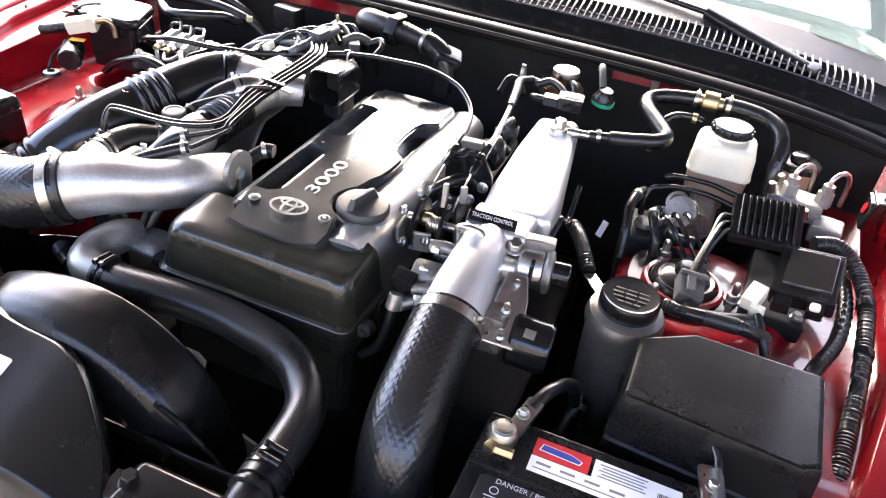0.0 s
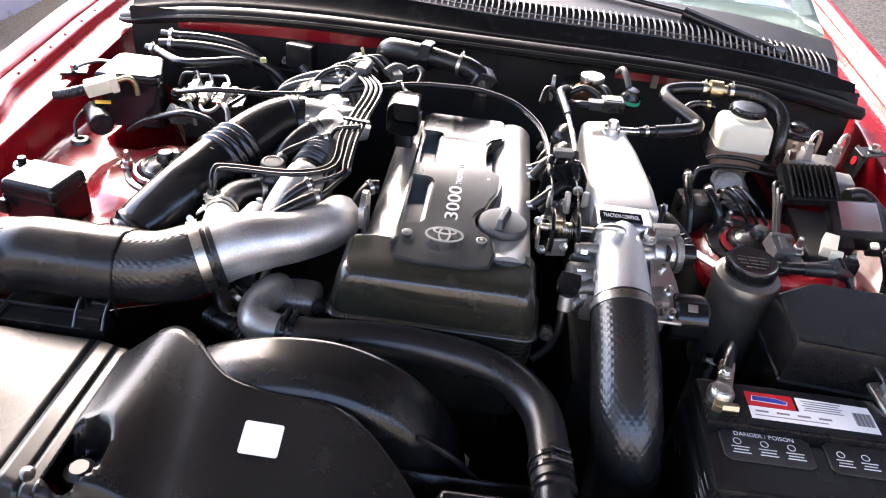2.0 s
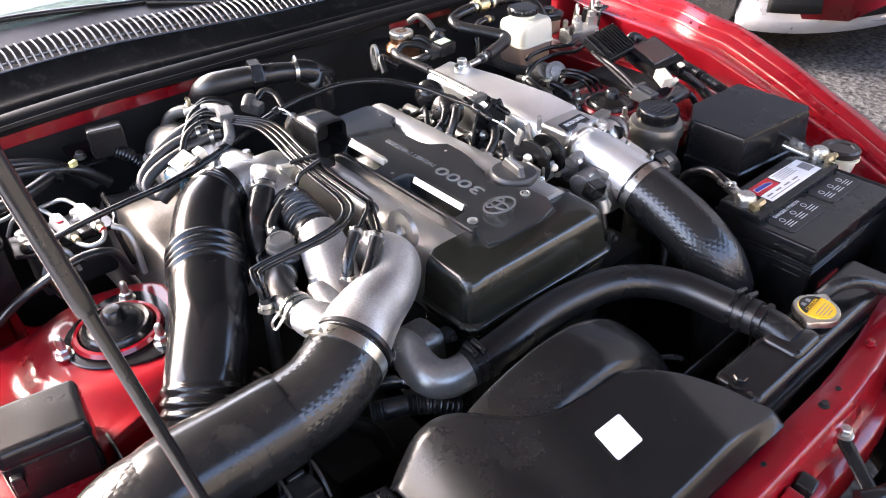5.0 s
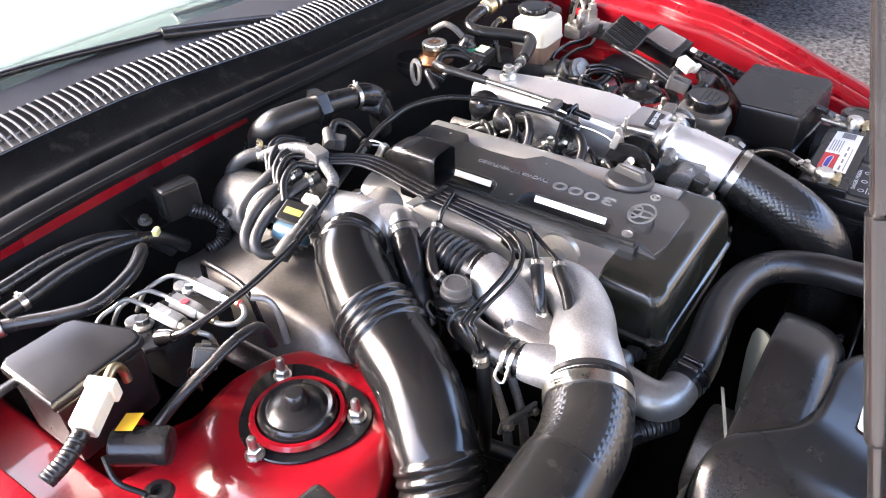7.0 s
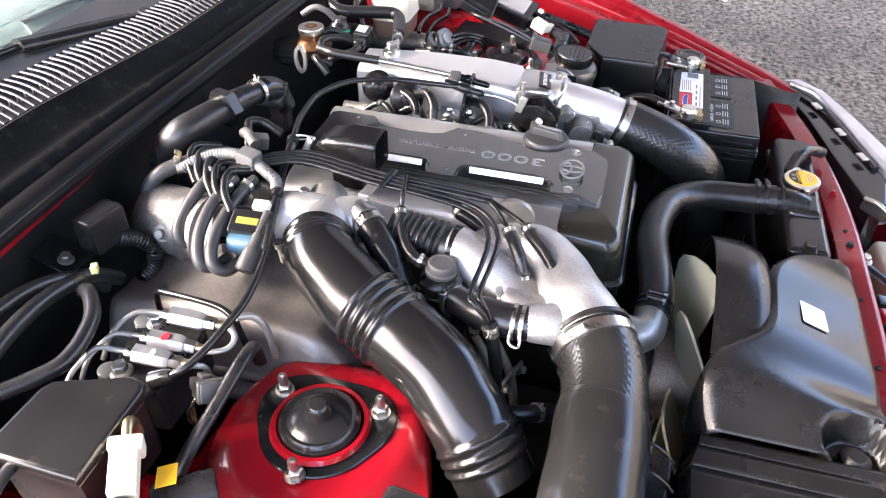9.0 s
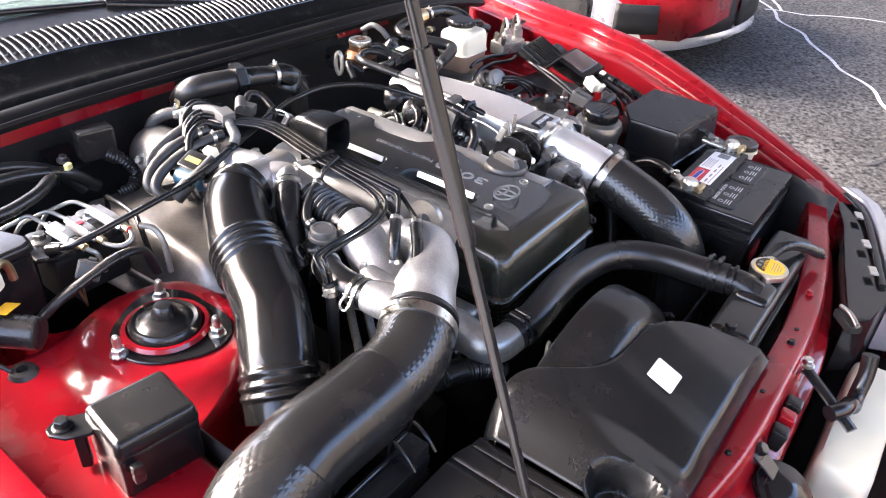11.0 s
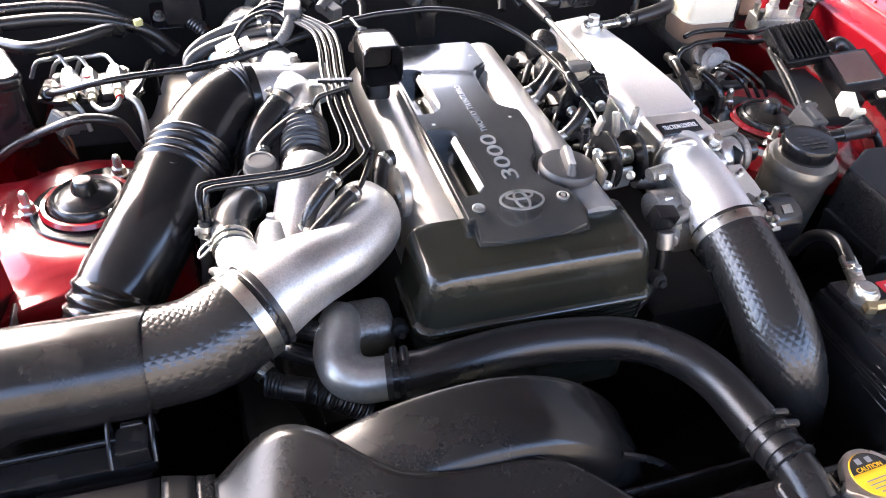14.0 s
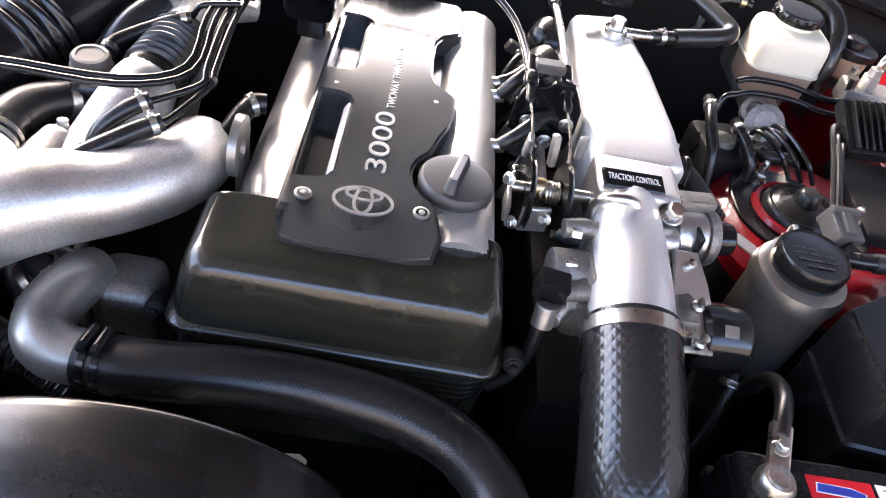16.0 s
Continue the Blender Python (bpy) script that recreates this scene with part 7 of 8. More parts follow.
for k in range(6):
    y = -0.09 + 0.058 * k
    part("injector", cyl((0.146, y, 0.785), (-0.6, 0, -1), 0.009, 0.045, 0.002, 16), BLACK, fr)
    part("injector_plug", box((0.128, y + 0.012, 0.792), (0.022, 0.014, 0.016), 0.002, 1, (0, 25, 12)), GREYP if k % 2 else BLACK, fr)
for y, l in ((0.075, 0.0), (0.045, 0.014), (-0.055, 0.006)):
    h = thing("breather_tube", (0.11, y, 0.81), "black rubber tube off the cam cover", "hose", "cam cover tubes")
    part("hose", tube([(0.103, y, 0.815), (0.118, y + 0.004, 0.822 + l), (0.136, y + 0.020, 0.832 + l), (0.152, y + 0.045, 0.834), (0.172, y + 0.055, 0.82)], 0.008, 14, 5), RUBBER, h)
    part("stub", cyl((0.092, y, 0.812), (1, 0, 0.2), 0.0075, 0.016, 0.001, 14), ALU, h)
for i, (x, y, z, r) in enumerate(((0.162, 0.115, 0.824, 0.027), (0.165, 0.170, 0.838, 0.025))):
    a = thing("vacuum_can", (x, y, z), "round black vacuum diaphragm with a boss", "actuator", "vacuum diaphragms")
    part("can", lathe([(r * 0.4, 0), (r, 0.004), (r * 1.15, 0.010), (r * 1.15, 0.014), (r, 0.018), (r * 0.55, 0.024), (r * 0.5, 0.030), (r * 0.2, 0.032), (0, 0.032)], (x, y, z - 0.006), (-0.75, -0.5, 0.35), 28), BLACK, a)
for k, (x, y, z) in enumerate(((0.128, 0.09, 0.80), (0.12, 0.02, 0.79), (0.132, -0.05, 0.80), (0.125, 0.15, 0.80), (0.118, -0.09, 0.795))):
    h = thing("injector_wire", (x, y, z), "black wiring sleeve between the covers", "wiring", "injector wiring")
    part("sleeve", tube([(x - 0.012, y - 0.03, z), (x, y - 0.012, z + 0.016), (x + 0.010, y + 0.010, z + 0.012), (x + 0.005, y + 0.035, z - 0.004)], 0.0055, 10, 5), RUBBER, h)
    part("clip", box((x + 0.004, y, z + 0.018), (0.012, 0.010, 0.010), 0.002, 1, (20, 0, 30)), GREYP if k % 2 else STEEL, h)
pl = thing("plenum_stay", (0.305, -0.02, 0.74), "black steel stay beside the plenum", "bracket")
part("stay", tube([(0.302, -0.075, 0.822), (0.306, -0.060, 0.836), (0.306, -0.045, 0.836), (0.307, -0.020, 0.812), (0.307, 0.015, 0.800), (0.306, 0.05, 0.812), (0.304, 0.08, 0.822)], 0.0045, 10, 6), GLOSS, pl)
ld = thing("engine_earth_lead", (0.34, -0.06, 0.76), "black sleeved lead with a plated strap", "cable")
part("lead", tube([(0.315, 0.02, 0.79), (0.330, -0.010, 0.796), (0.348, -0.045, 0.790), (0.362, -0.072, 0.782)], 0.010, 14, 16, rib=ribs(0, 0.005, 30, 0.10)), RUBBER, ld)
part("strap", box((0.380, -0.098, 0.782), (0.018, 0.060, 0.003), 0.001, 1, (-6, 0, 32)), STEEL, ld)
single("data_plate", box((0.352, 0.09, 0.755), (0.010, 0.030, 0.002), 0.0004, 1, (30, 20, 0)), LETTER, "small pale data tag deep beside the plenum", "tag")

# ---- rear right: emission cans, hoses, brake parts ----
rg = thing("vacuum_modulator", (0.207, 0.309, 0.86), "round plated vacuum modulator on a brass base", "vacuum valve")
part("can", lathe([(0.034, -0.045), (0.036, -0.030), (0.030, -0.022), (0.022, -0.018), (0.023, -0.004), (0.0235, 0.0), (0.020, 0.004), (0.004, 0.005), (0, 0.003)], (0.207, 0.309, 0.908), (0, 0, 1), 32), COPPER, rg)
part("top", cyl((0.207, 0.309, 0.900), (0, 0, 1), 0.0238, 0.0125, 0.003, 32), STEEL, rg, "plated top")
part("rubber_boot", lathe([(0.030, 0), (0.036, 0.008), (0.030, 0.014), (0.036, 0.020), (0.030, 0.026), (0.034, 0.032)], (0.190, 0.345, 0.85), (0, 0, 1), 28), DARK, rg)
gc = thing("vacuum_canister", (0.284, 0.284, 0.86), "black vacuum canister with a green ring", "vacuum valve")
part("can", lathe([(0.014, -0.026), (0.0195, -0.020), (0.0195, -0.012), (0.017, -0.006), (0.013, -0.002), (0.012, 0.006), (0, 0.007)], (0.284, 0.284, 0.896), (0.15, -0.1, 1), 30), BLACK, gc)
part("green_ring", lathe([(0.0200, -0.019), (0.0200, -0.013), (0.018, -0.012), (0.018, -0.020)], (0.285, 0.2835, 0.896), (0.15, -0.1, 1), 30), GREEN, gc, "green ring")
part("hose", tube([(0.277, 0.292, 0.902), (0.270, 0.305, 0.918), (0.264, 0.325, 0.925), (0.26, 0.35, 0.91)], 0.006, 12, 5), GREYP, gc)
cn = thing("map_sensor", (0.24, 0.218, 0.88), "black pressure sensor with a pale green label", "sensor")
part("sensor_body", box((0.240, 0.220, 0.892), (0.042, 0.030, 0.022), 0.003, 2, (6, 0, 6)), BLACK, cn)
part("label", box((0.241, 0.222, 0.9040), (0.028, 0.018, 0.001), 0.0002, 1, (6, 0, 6)), mat("pale_green_label", (0.50, 0.60, 0.42), 0.5), cn, "pale label")
part("plug", box((0.208, 0.214, 0.890), (0.026, 0.020, 0.016), 0.002, 1, (6, 0, 6)), BLACK, cn)
part("leads", tube([(0.197, 0.212, 0.890), (0.180, 0.215, 0.888), (0.172, 0.235, 0.88), (0.168, 0.26, 0.87)], 0.006, 10, 5), RUBBER, cn)
for k, pts in enumerate(([(0.232, 0.240, 0.880), (0.215, 0.262, 0.892), (0.190, 0.280, 0.895), (0.165, 0.275, 0.885)], [(0.245, 0.250, 0.880), (0.232, 0.275, 0.898), (0.222, 0.29, 0.895), (0.215, 0.30, 0.88)], [(0.15, 0.25, 0.87), (0.135, 0.27, 0.885), (0.120, 0.262, 0.89), (0.112, 0.24, 0.87)])):
    h = thing("emission_hose", pts[0], "black vacuum hose behind the plenum", "hose", "hoses behind the plenum")
    part("hose", tube(pts, 0.0065, 12, 5), RUBBER, h)
ey = thing("rear_lifting_eye", (0.135, 0.30, 0.86), "grey steel lifting eye at the rear", "lifting eye")
eye = bmesh.new()
loft([[(0.133 + dx, 0.30 + (0.012 + dr) * math.cos(2 * math.pi * i / 24), 0.880 + (0.026 + dr) * math.sin(2 * math.pi * i / 24)) for i in range(24)] for dr, dx in ((0, -0.003), (0, 0.003), (-0.006, 0.003), (-0.006, -0.003), (0, -0.003))], eye, close=False)
part("eye", eye, GREY, ey)

vh = thing("heater_pipe_hose", (0.36, 0.25, 0.86), "black S-bent brake vacuum hose", "vacuum hose")
part("hose", tube([(0.288, 0.171, 0.866, 0.0085), (0.318, 0.178, 0.867, 0.0085), (0.322, 0.179, 0.867, 0.0115), (0.360, 0.190, 0.869, 0.012), (0.392, 0.203, 0.871, 0.0125), (0.402, 0.220, 0.874, 0.0125), (0.385, 0.250, 0.879, 0.0125), (0.362, 0.285, 0.884, 0.0125), (0.352, 0.312, 0.888, 0.0125), (0.362, 0.333, 0.892, 0.0125), (0.392, 0.341, 0.897, 0.0125), (0.428, 0.342, 0.901, 0.0125)], 0.0115, 18, 7), RUBBER, vh)
clamp((0.302, 0.1745, 0.8665), (1, 0.25, 0.03), 0.0092, vh, 0.007, "spring_clip", (0, -0.3, 1))
part("check_valve", lathe([(0.010, -0.026), (0.010, -0.014), (0.017, -0.012), (0.017, 0.012), (0.010, 0.014), (0.010, 0.026)], (0.453, 0.342, 0.902), (1, 0, 0), 24), BRASS, vh, "brass check valve")
clamp((0.430, 0.342, 0.9015), (1, 0, 0), 0.013, vh, 0.007, "spring_clip", (0, -0.3, 1))
part("hose", tube([(0.474, 0.343, 0.902), (0.505, 0.343, 0.902), (0.545, 0.335, 0.899), (0.572, 0.312, 0.890), (0.580, 0.285, 0.870), (0.578, 0.265, 0.835), (0.575, 0.255, 0.79)], 0.0135, 18, 7), RUBBER, vh)
clamp((0.483, 0.343, 0.902), (1, 0, 0), 0.014, vh, 0.008, "spring_clip", (0, -0.3, 1))
fh = thing("reservoir_feed_hose", (0.40, 0.29, 0.86), "thin black hose to the fluid reservoir", "hose")
part("hose", tube([(0.450, 0.300, 0.882), (0.430, 0.302, 0.884), (0.402, 0.298, 0.880), (0.384, 0.282, 0.862), (0.378, 0.27, 0.82)], 0.0065, 12, 5), RUBBER, fh)
part("brass_clip", lathe([(0.0068, -0.004), (0.0082, -0.004), (0.0082, 0.004), (0.0068, 0.004)], (0.436, 0.302, 0.8835), (1, 0, 0), 16), BRASS, fh)

br = thing("brake_fluid_reservoir", (0.493, 0.245, 0.80), "ivory brake fluid reservoir half full with a black cap", "reservoir")
def brs(z, k, dx=0.0):
    return [(0.4955 + dx + x * k, 0.245 + y * k, z) for x, y in rounded(-0.049, -0.042, 0.049, 0.042, 0.016, 4)]
part("tank_top", loft([brs(0.838, 0.985), brs(0.842, 1.0), brs(0.870, 0.97), brs(0.880, 0.93), brs(0.885, 0.86), brs(0.887, 0.7)]), WHITEP, br, "ivory upper shell", 50)
part("tank_bottom", loft([brs(0.796, 0.84), brs(0.800, 0.90), brs(0.838, 0.975)]), FLUID, br, "lower shell stained by fluid", 50)
part("seam", loft([brs(0.8365, 1.0), brs(0.8365, 1.03), brs(0.8395, 1.03), brs(0.8395, 1.0)]), WHITEP, br)
part("neck", cyl((0.497, 0.256, 0.884), (0, 0, 1), 0.027, 0.012, 0.002, 30), WHITEP, br)
bcap = lathe([(0.031, 0), (0.032, 0.002), (0.032, 0.010), (0.029, 0.014), (0.022, 0.0145), (0.0, 0.0145)], (0.497, 0.256, 0.893), (0, 0, 1), 36)
bc = part("cap", bcap, BLACK, br, "black screw cap")
for i in range(16):
    a = 2 * math.pi * i / 16
    part("grip_rib", box((0.497 + 0.032 * math.cos(a), 0.256 + 0.032 * math.sin(a), 0.899), (0.004, 0.006, 0.010), 0.001, 1, (0, 0, math.degrees(a))), BLACK, bc)
mc = thing("brake_master_cylinder", (0.485, 0.2, 0.74), "cast alloy brake cylinder with black steel lines", "brake cylinder")
part("cylinder", tube([(0.492, 0.36, 0.778), (0.490, 0.25, 0.778), (0.486, 0.14, 0.776)], 0.024, 26, 4), DULL, mc)
part("mount", box((0.492, 0.245, 0.788), (0.05, 0.07, 0.02), 0.004, 2), DULL, mc)
part("valve_face", lathe([(0.022, 0), (0.024, 0.004), (0.024, 0.016), (0.015, 0.018), (0.015, 0.022), (0, 0.023)], (0.462, 0.130, 0.800), (-0.3, -0.8, 0.5), 28), DULL, mc)
part("valve_nut", lathe([(0.016, 0), (0.018, 0.003), (0.018, 0.014), (0.012, 0.016), (0.012, 0.010), (0, 0.010)], (0.452, 0.150, 0.800), (-0.2, -0.7, 0.7), 28), DULL, mc)
for dz, dy in ((0, 0), (0.010, 0.018)):
    part("brake_line", tube([(0.420, 0.150 + dy, 0.822 + dz), (0.440, 0.152 + dy, 0.828 + dz), (0.490, 0.150 + dy, 0.830 + dz), (0.540, 0.140 + dy, 0.826 + dz), (0.575, 0.145 + dy, 0.828 + dz)], 0.0042, 10, 6), GLOSS, mc)
part("flex_pipe", tube([(0.420, 0.15, 0.822), (0.405, 0.148, 0.815), (0.400, 0.14, 0.79), (0.402, 0.13, 0.74)], 0.005, 10, 5), GLOSS, mc)
sn = thing("pressure_sensor", (0.407, 0.12, 0.74), "plated pressure sensor with a black plug", "sensor")
part("sensor_can", box((0.408, 0.118, 0.760), (0.020, 0.018, 0.040), 0.003, 2, (20, 10, 0)), STEEL, sn)
part("plug", box((0.392, 0.118, 0.758), (0.024, 0.022, 0.024), 0.003, 2, (20, 10, 0)), BLACK, sn)
part("fitting", cyl((0.412, 0.102, 0.745), (0.6, -0.6, 0.2), 0.010, 0.018, 0.002, 16), DULL, sn)
for k, pts in enumerate(([(0.432, 0.14, 0.79), (0.440, 0.115, 0.785), (0.436, 0.09, 0.77), (0.425, 0.08, 0.74)], [(0.455, 0.115, 0.775), (0.452, 0.095, 0.78), (0.462, 0.075, 0.785), (0.49, 0.07, 0.79)])):
    h = thing("brake_hose", pts[0], "black flexible hose with crimped collar", "hose", "hoses by the strut")
    part("hose", tube(pts, 0.0085, 14, 6), RUBBER, h)
    part("collar", tube([pts[1], tuple(Vector(pts[1]).lerp(Vector(pts[2]), 0.5))], 0.0100, 14, 2), DULL, h)
cr = thing("clutch_fluid_reservoir", (0.612, 0.286, 0.82), "small round clutch reservoir with a black cap", "reservoir")
part("pot", lathe([(0.022, -0.045), (0.027, -0.040), (0.029, -0.010), (0.027, -0.006)], (0.612, 0.286, 0.862), (0, 0, 1), 28), FLUID, cr)
part("cap", lathe([(0.030, -0.012), (0.035, -0.010), (0.035, -0.002), (0.031, 0.001), (0.016, 0.002), (0.015, 0.010), (0.012, 0.012), (0, 0.012)], (0.612, 0.286, 0.862), (0, 0, 1), 36), BLACK, cr, "black ribbed cap")
va = thing("abs_valve_block", (0.62, 0.20, 0.80), "cast alloy valve block with two steel loops", "valve block")
part("block", box((0.615, 0.195, 0.832), (0.080, 0.045, 0.032), 0.005, 2, (0, 0, -8)), DULL, va)
part("side_block", box((0.665, 0.165, 0.815), (0.045, 0.045, 0.030), 0.005, 2, (0, 0, -8)), DULL, va)
for x, y in ((0.600, 0.190), (0.650, 0.190)):
    part("tower", lathe([(0.013, 0), (0.012, 0.022), (0.009, 0.024), (0.009, 0.034), (0, 0.034)], (x, y, 0.843), (0, 0, 1), 6), GREY, va)
    part("loop_line", tube([(x, y, 0.874), (x + 0.001, y + 0.001, 0.886), (x + 0.010, y + 0.010, 0.894), (x + 0.022, y + 0.022, 0.890), (x + 0.03, y + 0.032, 0.870), (x + 0.032, y + 0.04, 0.83)], 0.0036, 10, 5), STEEL, va)
    part("yellow_mark", cyl((x, y, 0.872), (0, 0, 1), 0.0045, 0.006, 0.001, 12), BRASS, va)
for x, y, z in ((0.578, 0.185, 0.85), (0.590, 0.215, 0.852), (0.632, 0.16, 0.832)):
    part("bleed_screw", hexa((x, y, z - 0.006), (-0.3, -0.3, 1), 0.006, 0.022), STEEL, va)

rs = thing("finned_igniter", (0.572, 0.077, 0.82), "black finned ignition module", "ignition module")
M = Matrix.Translation((0.572, 0.076, 0.848)) @ pose(0, 0, 0, 28, -3, 3)
b0 = box((0, 0, 0), (0.094, 0.074, 0.020), 0.003, 2)
b0.transform(M)
part("module_body", b0, BLACK, rs)
for k in range(9):
    b0 = box((-0.036 + 0.009 * k, 0, 0.0125), (0.0035, 0.066, 0.010), 0.001, 1)
    b0.transform(M)
    part("fin", b0, BLACK, rs)
for k, pts in enumerate(([(0.534, 0.062, 0.832), (0.522, 0.045, 0.836), (0.510, 0.010, 0.832), (0.500, -0.030, 0.822), (0.496, -0.058, 0.812)], [(0.530, 0.072, 0.836), (0.516, 0.055, 0.842), (0.506, 0.012, 0.838), (0.498, -0.03, 0.826), (0.494, -0.058, 0.814)], [(0.528, 0.084, 0.842), (0.512, 0.066, 0.846), (0.504, 0.02, 0.834), (0.494, -0.03, 0.82), (0.490, -0.058, 0.810)])):
    part("lead", tube(pts, 0.0036, 8, 6), RUBBER, rs)
gp = thing("igniter_plug", (0.494, -0.075, 0.79), "grey six-way wiring plug over the strut top", "connector")
part("plug_shell", box((0.494, -0.078, 0.806), (0.034, 0.042, 0.024), 0.003, 2, (14, 6, 8)), GREYP, gp)
part("plug_collar", box((0.494, -0.062, 0.811), (0.038, 0.010, 0.029), 0.003, 2, (14, 6, 8)), GREYP, gp)
part("plug_rib", box((0.494, -0.082, 0.819), (0.012, 0.026, 0.006), 0.001, 1, (14, 6, 8)), GREYP, gp)
part("loom", tube([(0.496, -0.100, 0.800), (0.510, -0.112, 0.796), (0.540, -0.112, 0.800), (0.570, -0.100, 0.800), (0.59, -0.09, 0.79)], 0.009, 12, 6), RUBBER, gp)
er = thing("engine_relay_unit", (0.64, 0.01, 0.79), "black relay unit with a bright metal face", "relay")
M = Matrix.Translation((0.638, 0.008, 0.819)) @ pose(0, 0, 0, 16, -8, -8) @ Matrix.Scale(1.12, 4)
for nm, c, s, mt, lab in (("relay_case", (0, 0, 0), (0.072, 0.080, 0.026), BLACK, ""), ("metal_face", (0.002, 0.004, 0.0140), (0.054, 0.058, 0.003), FOIL, "finely ribbed bright metal face"), ("plug_tab", (-0.02, -0.046, 0.0), (0.022, 0.020, 0.018), BLACK, ""), ("plug_tab", (0.016, -0.046, 0.0), (0.020, 0.018, 0.016), BLACK, ""), ("small_white_plug", (0.016, -0.050, 0.011), (0.012, 0.012, 0.006), WHITEP, "white plug")):
    b0 = box(c, s, 0.003 if s[2] > 0.005 else 0.0008, 2)
    b0.transform(M)
    part(nm, b0, mt, er, lab)
wp = thing("white_plug", (0.573, -0.064, 0.80), "ivory wiring plug with a clip", "connector")
part("plug_shell", box((0.574, -0.062, 0.814), (0.022, 0.034, 0.022), 0.002, 2, (18, 0, -20)), WHITEP, wp)
part("plug_mouth", box((0.580, -0.082, 0.808), (0.018, 0.010, 0.018), 0.002, 2, (18, 0, -20)), WHITEP, wp)
part("leads", tube([(0.582, -0.088, 0.806), (0.588, -0.105, 0.798), (0.600, -0.12, 0.78), (0.61, -0.13, 0.75)], 0.006, 10, 5), RUBBER, wp)
rl = thing("wing_loom", (0.71, 0.03, 0.76), "corrugated black loom along the inner wing", "wiring loom")
part("loom", tube([(0.640, 0.075, 0.838), (0.675, 0.090, 0.835), (0.706, 0.078, 0.814), (0.724, 0.030, 0.794), (0.723, -0.051, 0.776), (0.718, -0.117, 0.760), (0.708, -0.198, 0.740), (0.703, -0.252, 0.720), (0.695, -0.30, 0.69)], 0.0105, 14, 30, rib=ribs(0, 0.005, 100, 0.12)), RUBBER, rl)
for p in ((0.7230, 0.034, 0.7955), (0.7230, -0.050, 0.776)):
    part("tape_band", cyl(p, (0.02, -0.95, -0.25), 0.0128, 0.014, 0.002, 18), GLOSS, rl)
rk = thing("wing_bracket", (0.727, 0.215, 0.82), "black pressed bracket bolted to the inner wing", "bracket")
part("bracket_plate", box((0.727, 0.256, 0.824), (0.006, 0.055, 0.050), 0.003, 2, (0, 12, 0)), BLACK, rk)
part("bracket_hole", cyl((0.7228, 0.256, 0.826), (-1, 0, 0.2), 0.009, 0.0012, 0.0003, 18), LREDP, rk, "round hole with red paint behind")
part("bracket_top", box((0.746, 0.256, 0.847), (0.045, 0.040, 0.005), 0.002, 2, (0, -10, 0)), BLACK, rk)
part("bracket_bolt", bolt((0.752, 0.256, 0.852), (0, 0, 1), 0.0075), STEEL, rk)
wf = thing("washer_filler", (0.672, -0.392, 0.66), "cream washer filler neck with a dark ribbed cap", "washer filler")
part("neck", lathe([(0.024, -0.12), (0.026, -0.05), (0.031, -0.012), (0.032, 0.0), (0.030, 0.004)], (0.670, -0.393, 0.732), (0.05, 0.0, 1), 30), CREAM, wf)
part("collar", lathe([(0.030, -0.002), (0.036, 0.0), (0.036, 0.005), (0.030, 0.006)], (0.670, -0.393, 0.728), (0.05, 0, 1), 30), CREAM, wf)
part("cap", lathe([(0.034, 0), (0.0345, 0.010), (0.031, 0.014), (0.022, 0.0135), (0.020, 0.011), (0.0, 0.011)], (0.670, -0.393, 0.735), (0.05, 0, 1), 32), CAPBROWN, wf, "dark brown snap cap")
part("bracket", box((0.640, -0.385, 0.722), (0.045, 0.034, 0.024), 0.005, 2, (0, 10, 10)), CREAM, wf)

# ---- ahead of the radiator ----
for x, y in ((-0.140, -0.738), (-0.50, -0.735)):
    hn = thing("horn", (x, y, 0.62), "round black horn on a bolted strap", "horn", "horns")
    part("disc", lathe([(0.020, -0.02), (0.040, -0.012), (0.046, 0.0), (0.045, 0.005), (0.038, 0.009), (0.037, 0.014), (0.026, 0.017), (0.012, 0.022), (0, 0.022)], (x, y, 0.635), (-0.05, -0.45, 0.85), 36), GLOSS, hn)
    part("strap", prism([(-0.013, -0.030), (0.013, -0.030), (0.014, 0.012), (0.008, 0.022), (-0.008, 0.022), (-0.014, 0.012)], 0, 0.004, 0.001, 1, pose(x - 0.002, y + 0.042, 0.679, 38, 0, 0)), BLACK, hn)
    part("strap_bolt", bolt((x - 0.002, y + 0.048, 0.686), (0, -0.6, 0.8), 0.009), BLACK, hn)
wb = thing("washer_bottle", (0.10, -0.80, 0.50), "cream plastic washer bottle with a black hose", "bottle")
def wbs(z, k):
    return [(0.10 + x * k, -0.80 + y * k, z) for x, y in rounded(-0.13, -0.035, 0.17, 0.045, 0.02, 4)]
part("bottle", loft([wbs(0.40, 0.9), wbs(0.42, 1.0), wbs(0.58, 1.0), wbs(0.605, 0.95), wbs(0.615, 0.85), wbs(0.617, 0.5)]), CREAM, wb, "", 50)
part("pipe", tube([(0.030, -0.75, 0.655), (0.055, -0.765, 0.655), (0.085, -0.77, 0.645), (0.10, -0.775, 0.632), (0.13, -0.775, 0.632), (0.15, -0.775, 0.66), (0.16, -0.77, 0.69)], 0.012, 14, 6), BLACK, wb)
stt = thing("support_brace", (0.06, -0.72, 0.64), "black steel brace ahead of the support panel", "brace")
part("brace", tube([(0.090, -0.700, 0.668), (0.060, -0.745, 0.655), (0.035, -0.785, 0.64)], 0.010, 12, 4, flat=0.45), BLACK, stt)
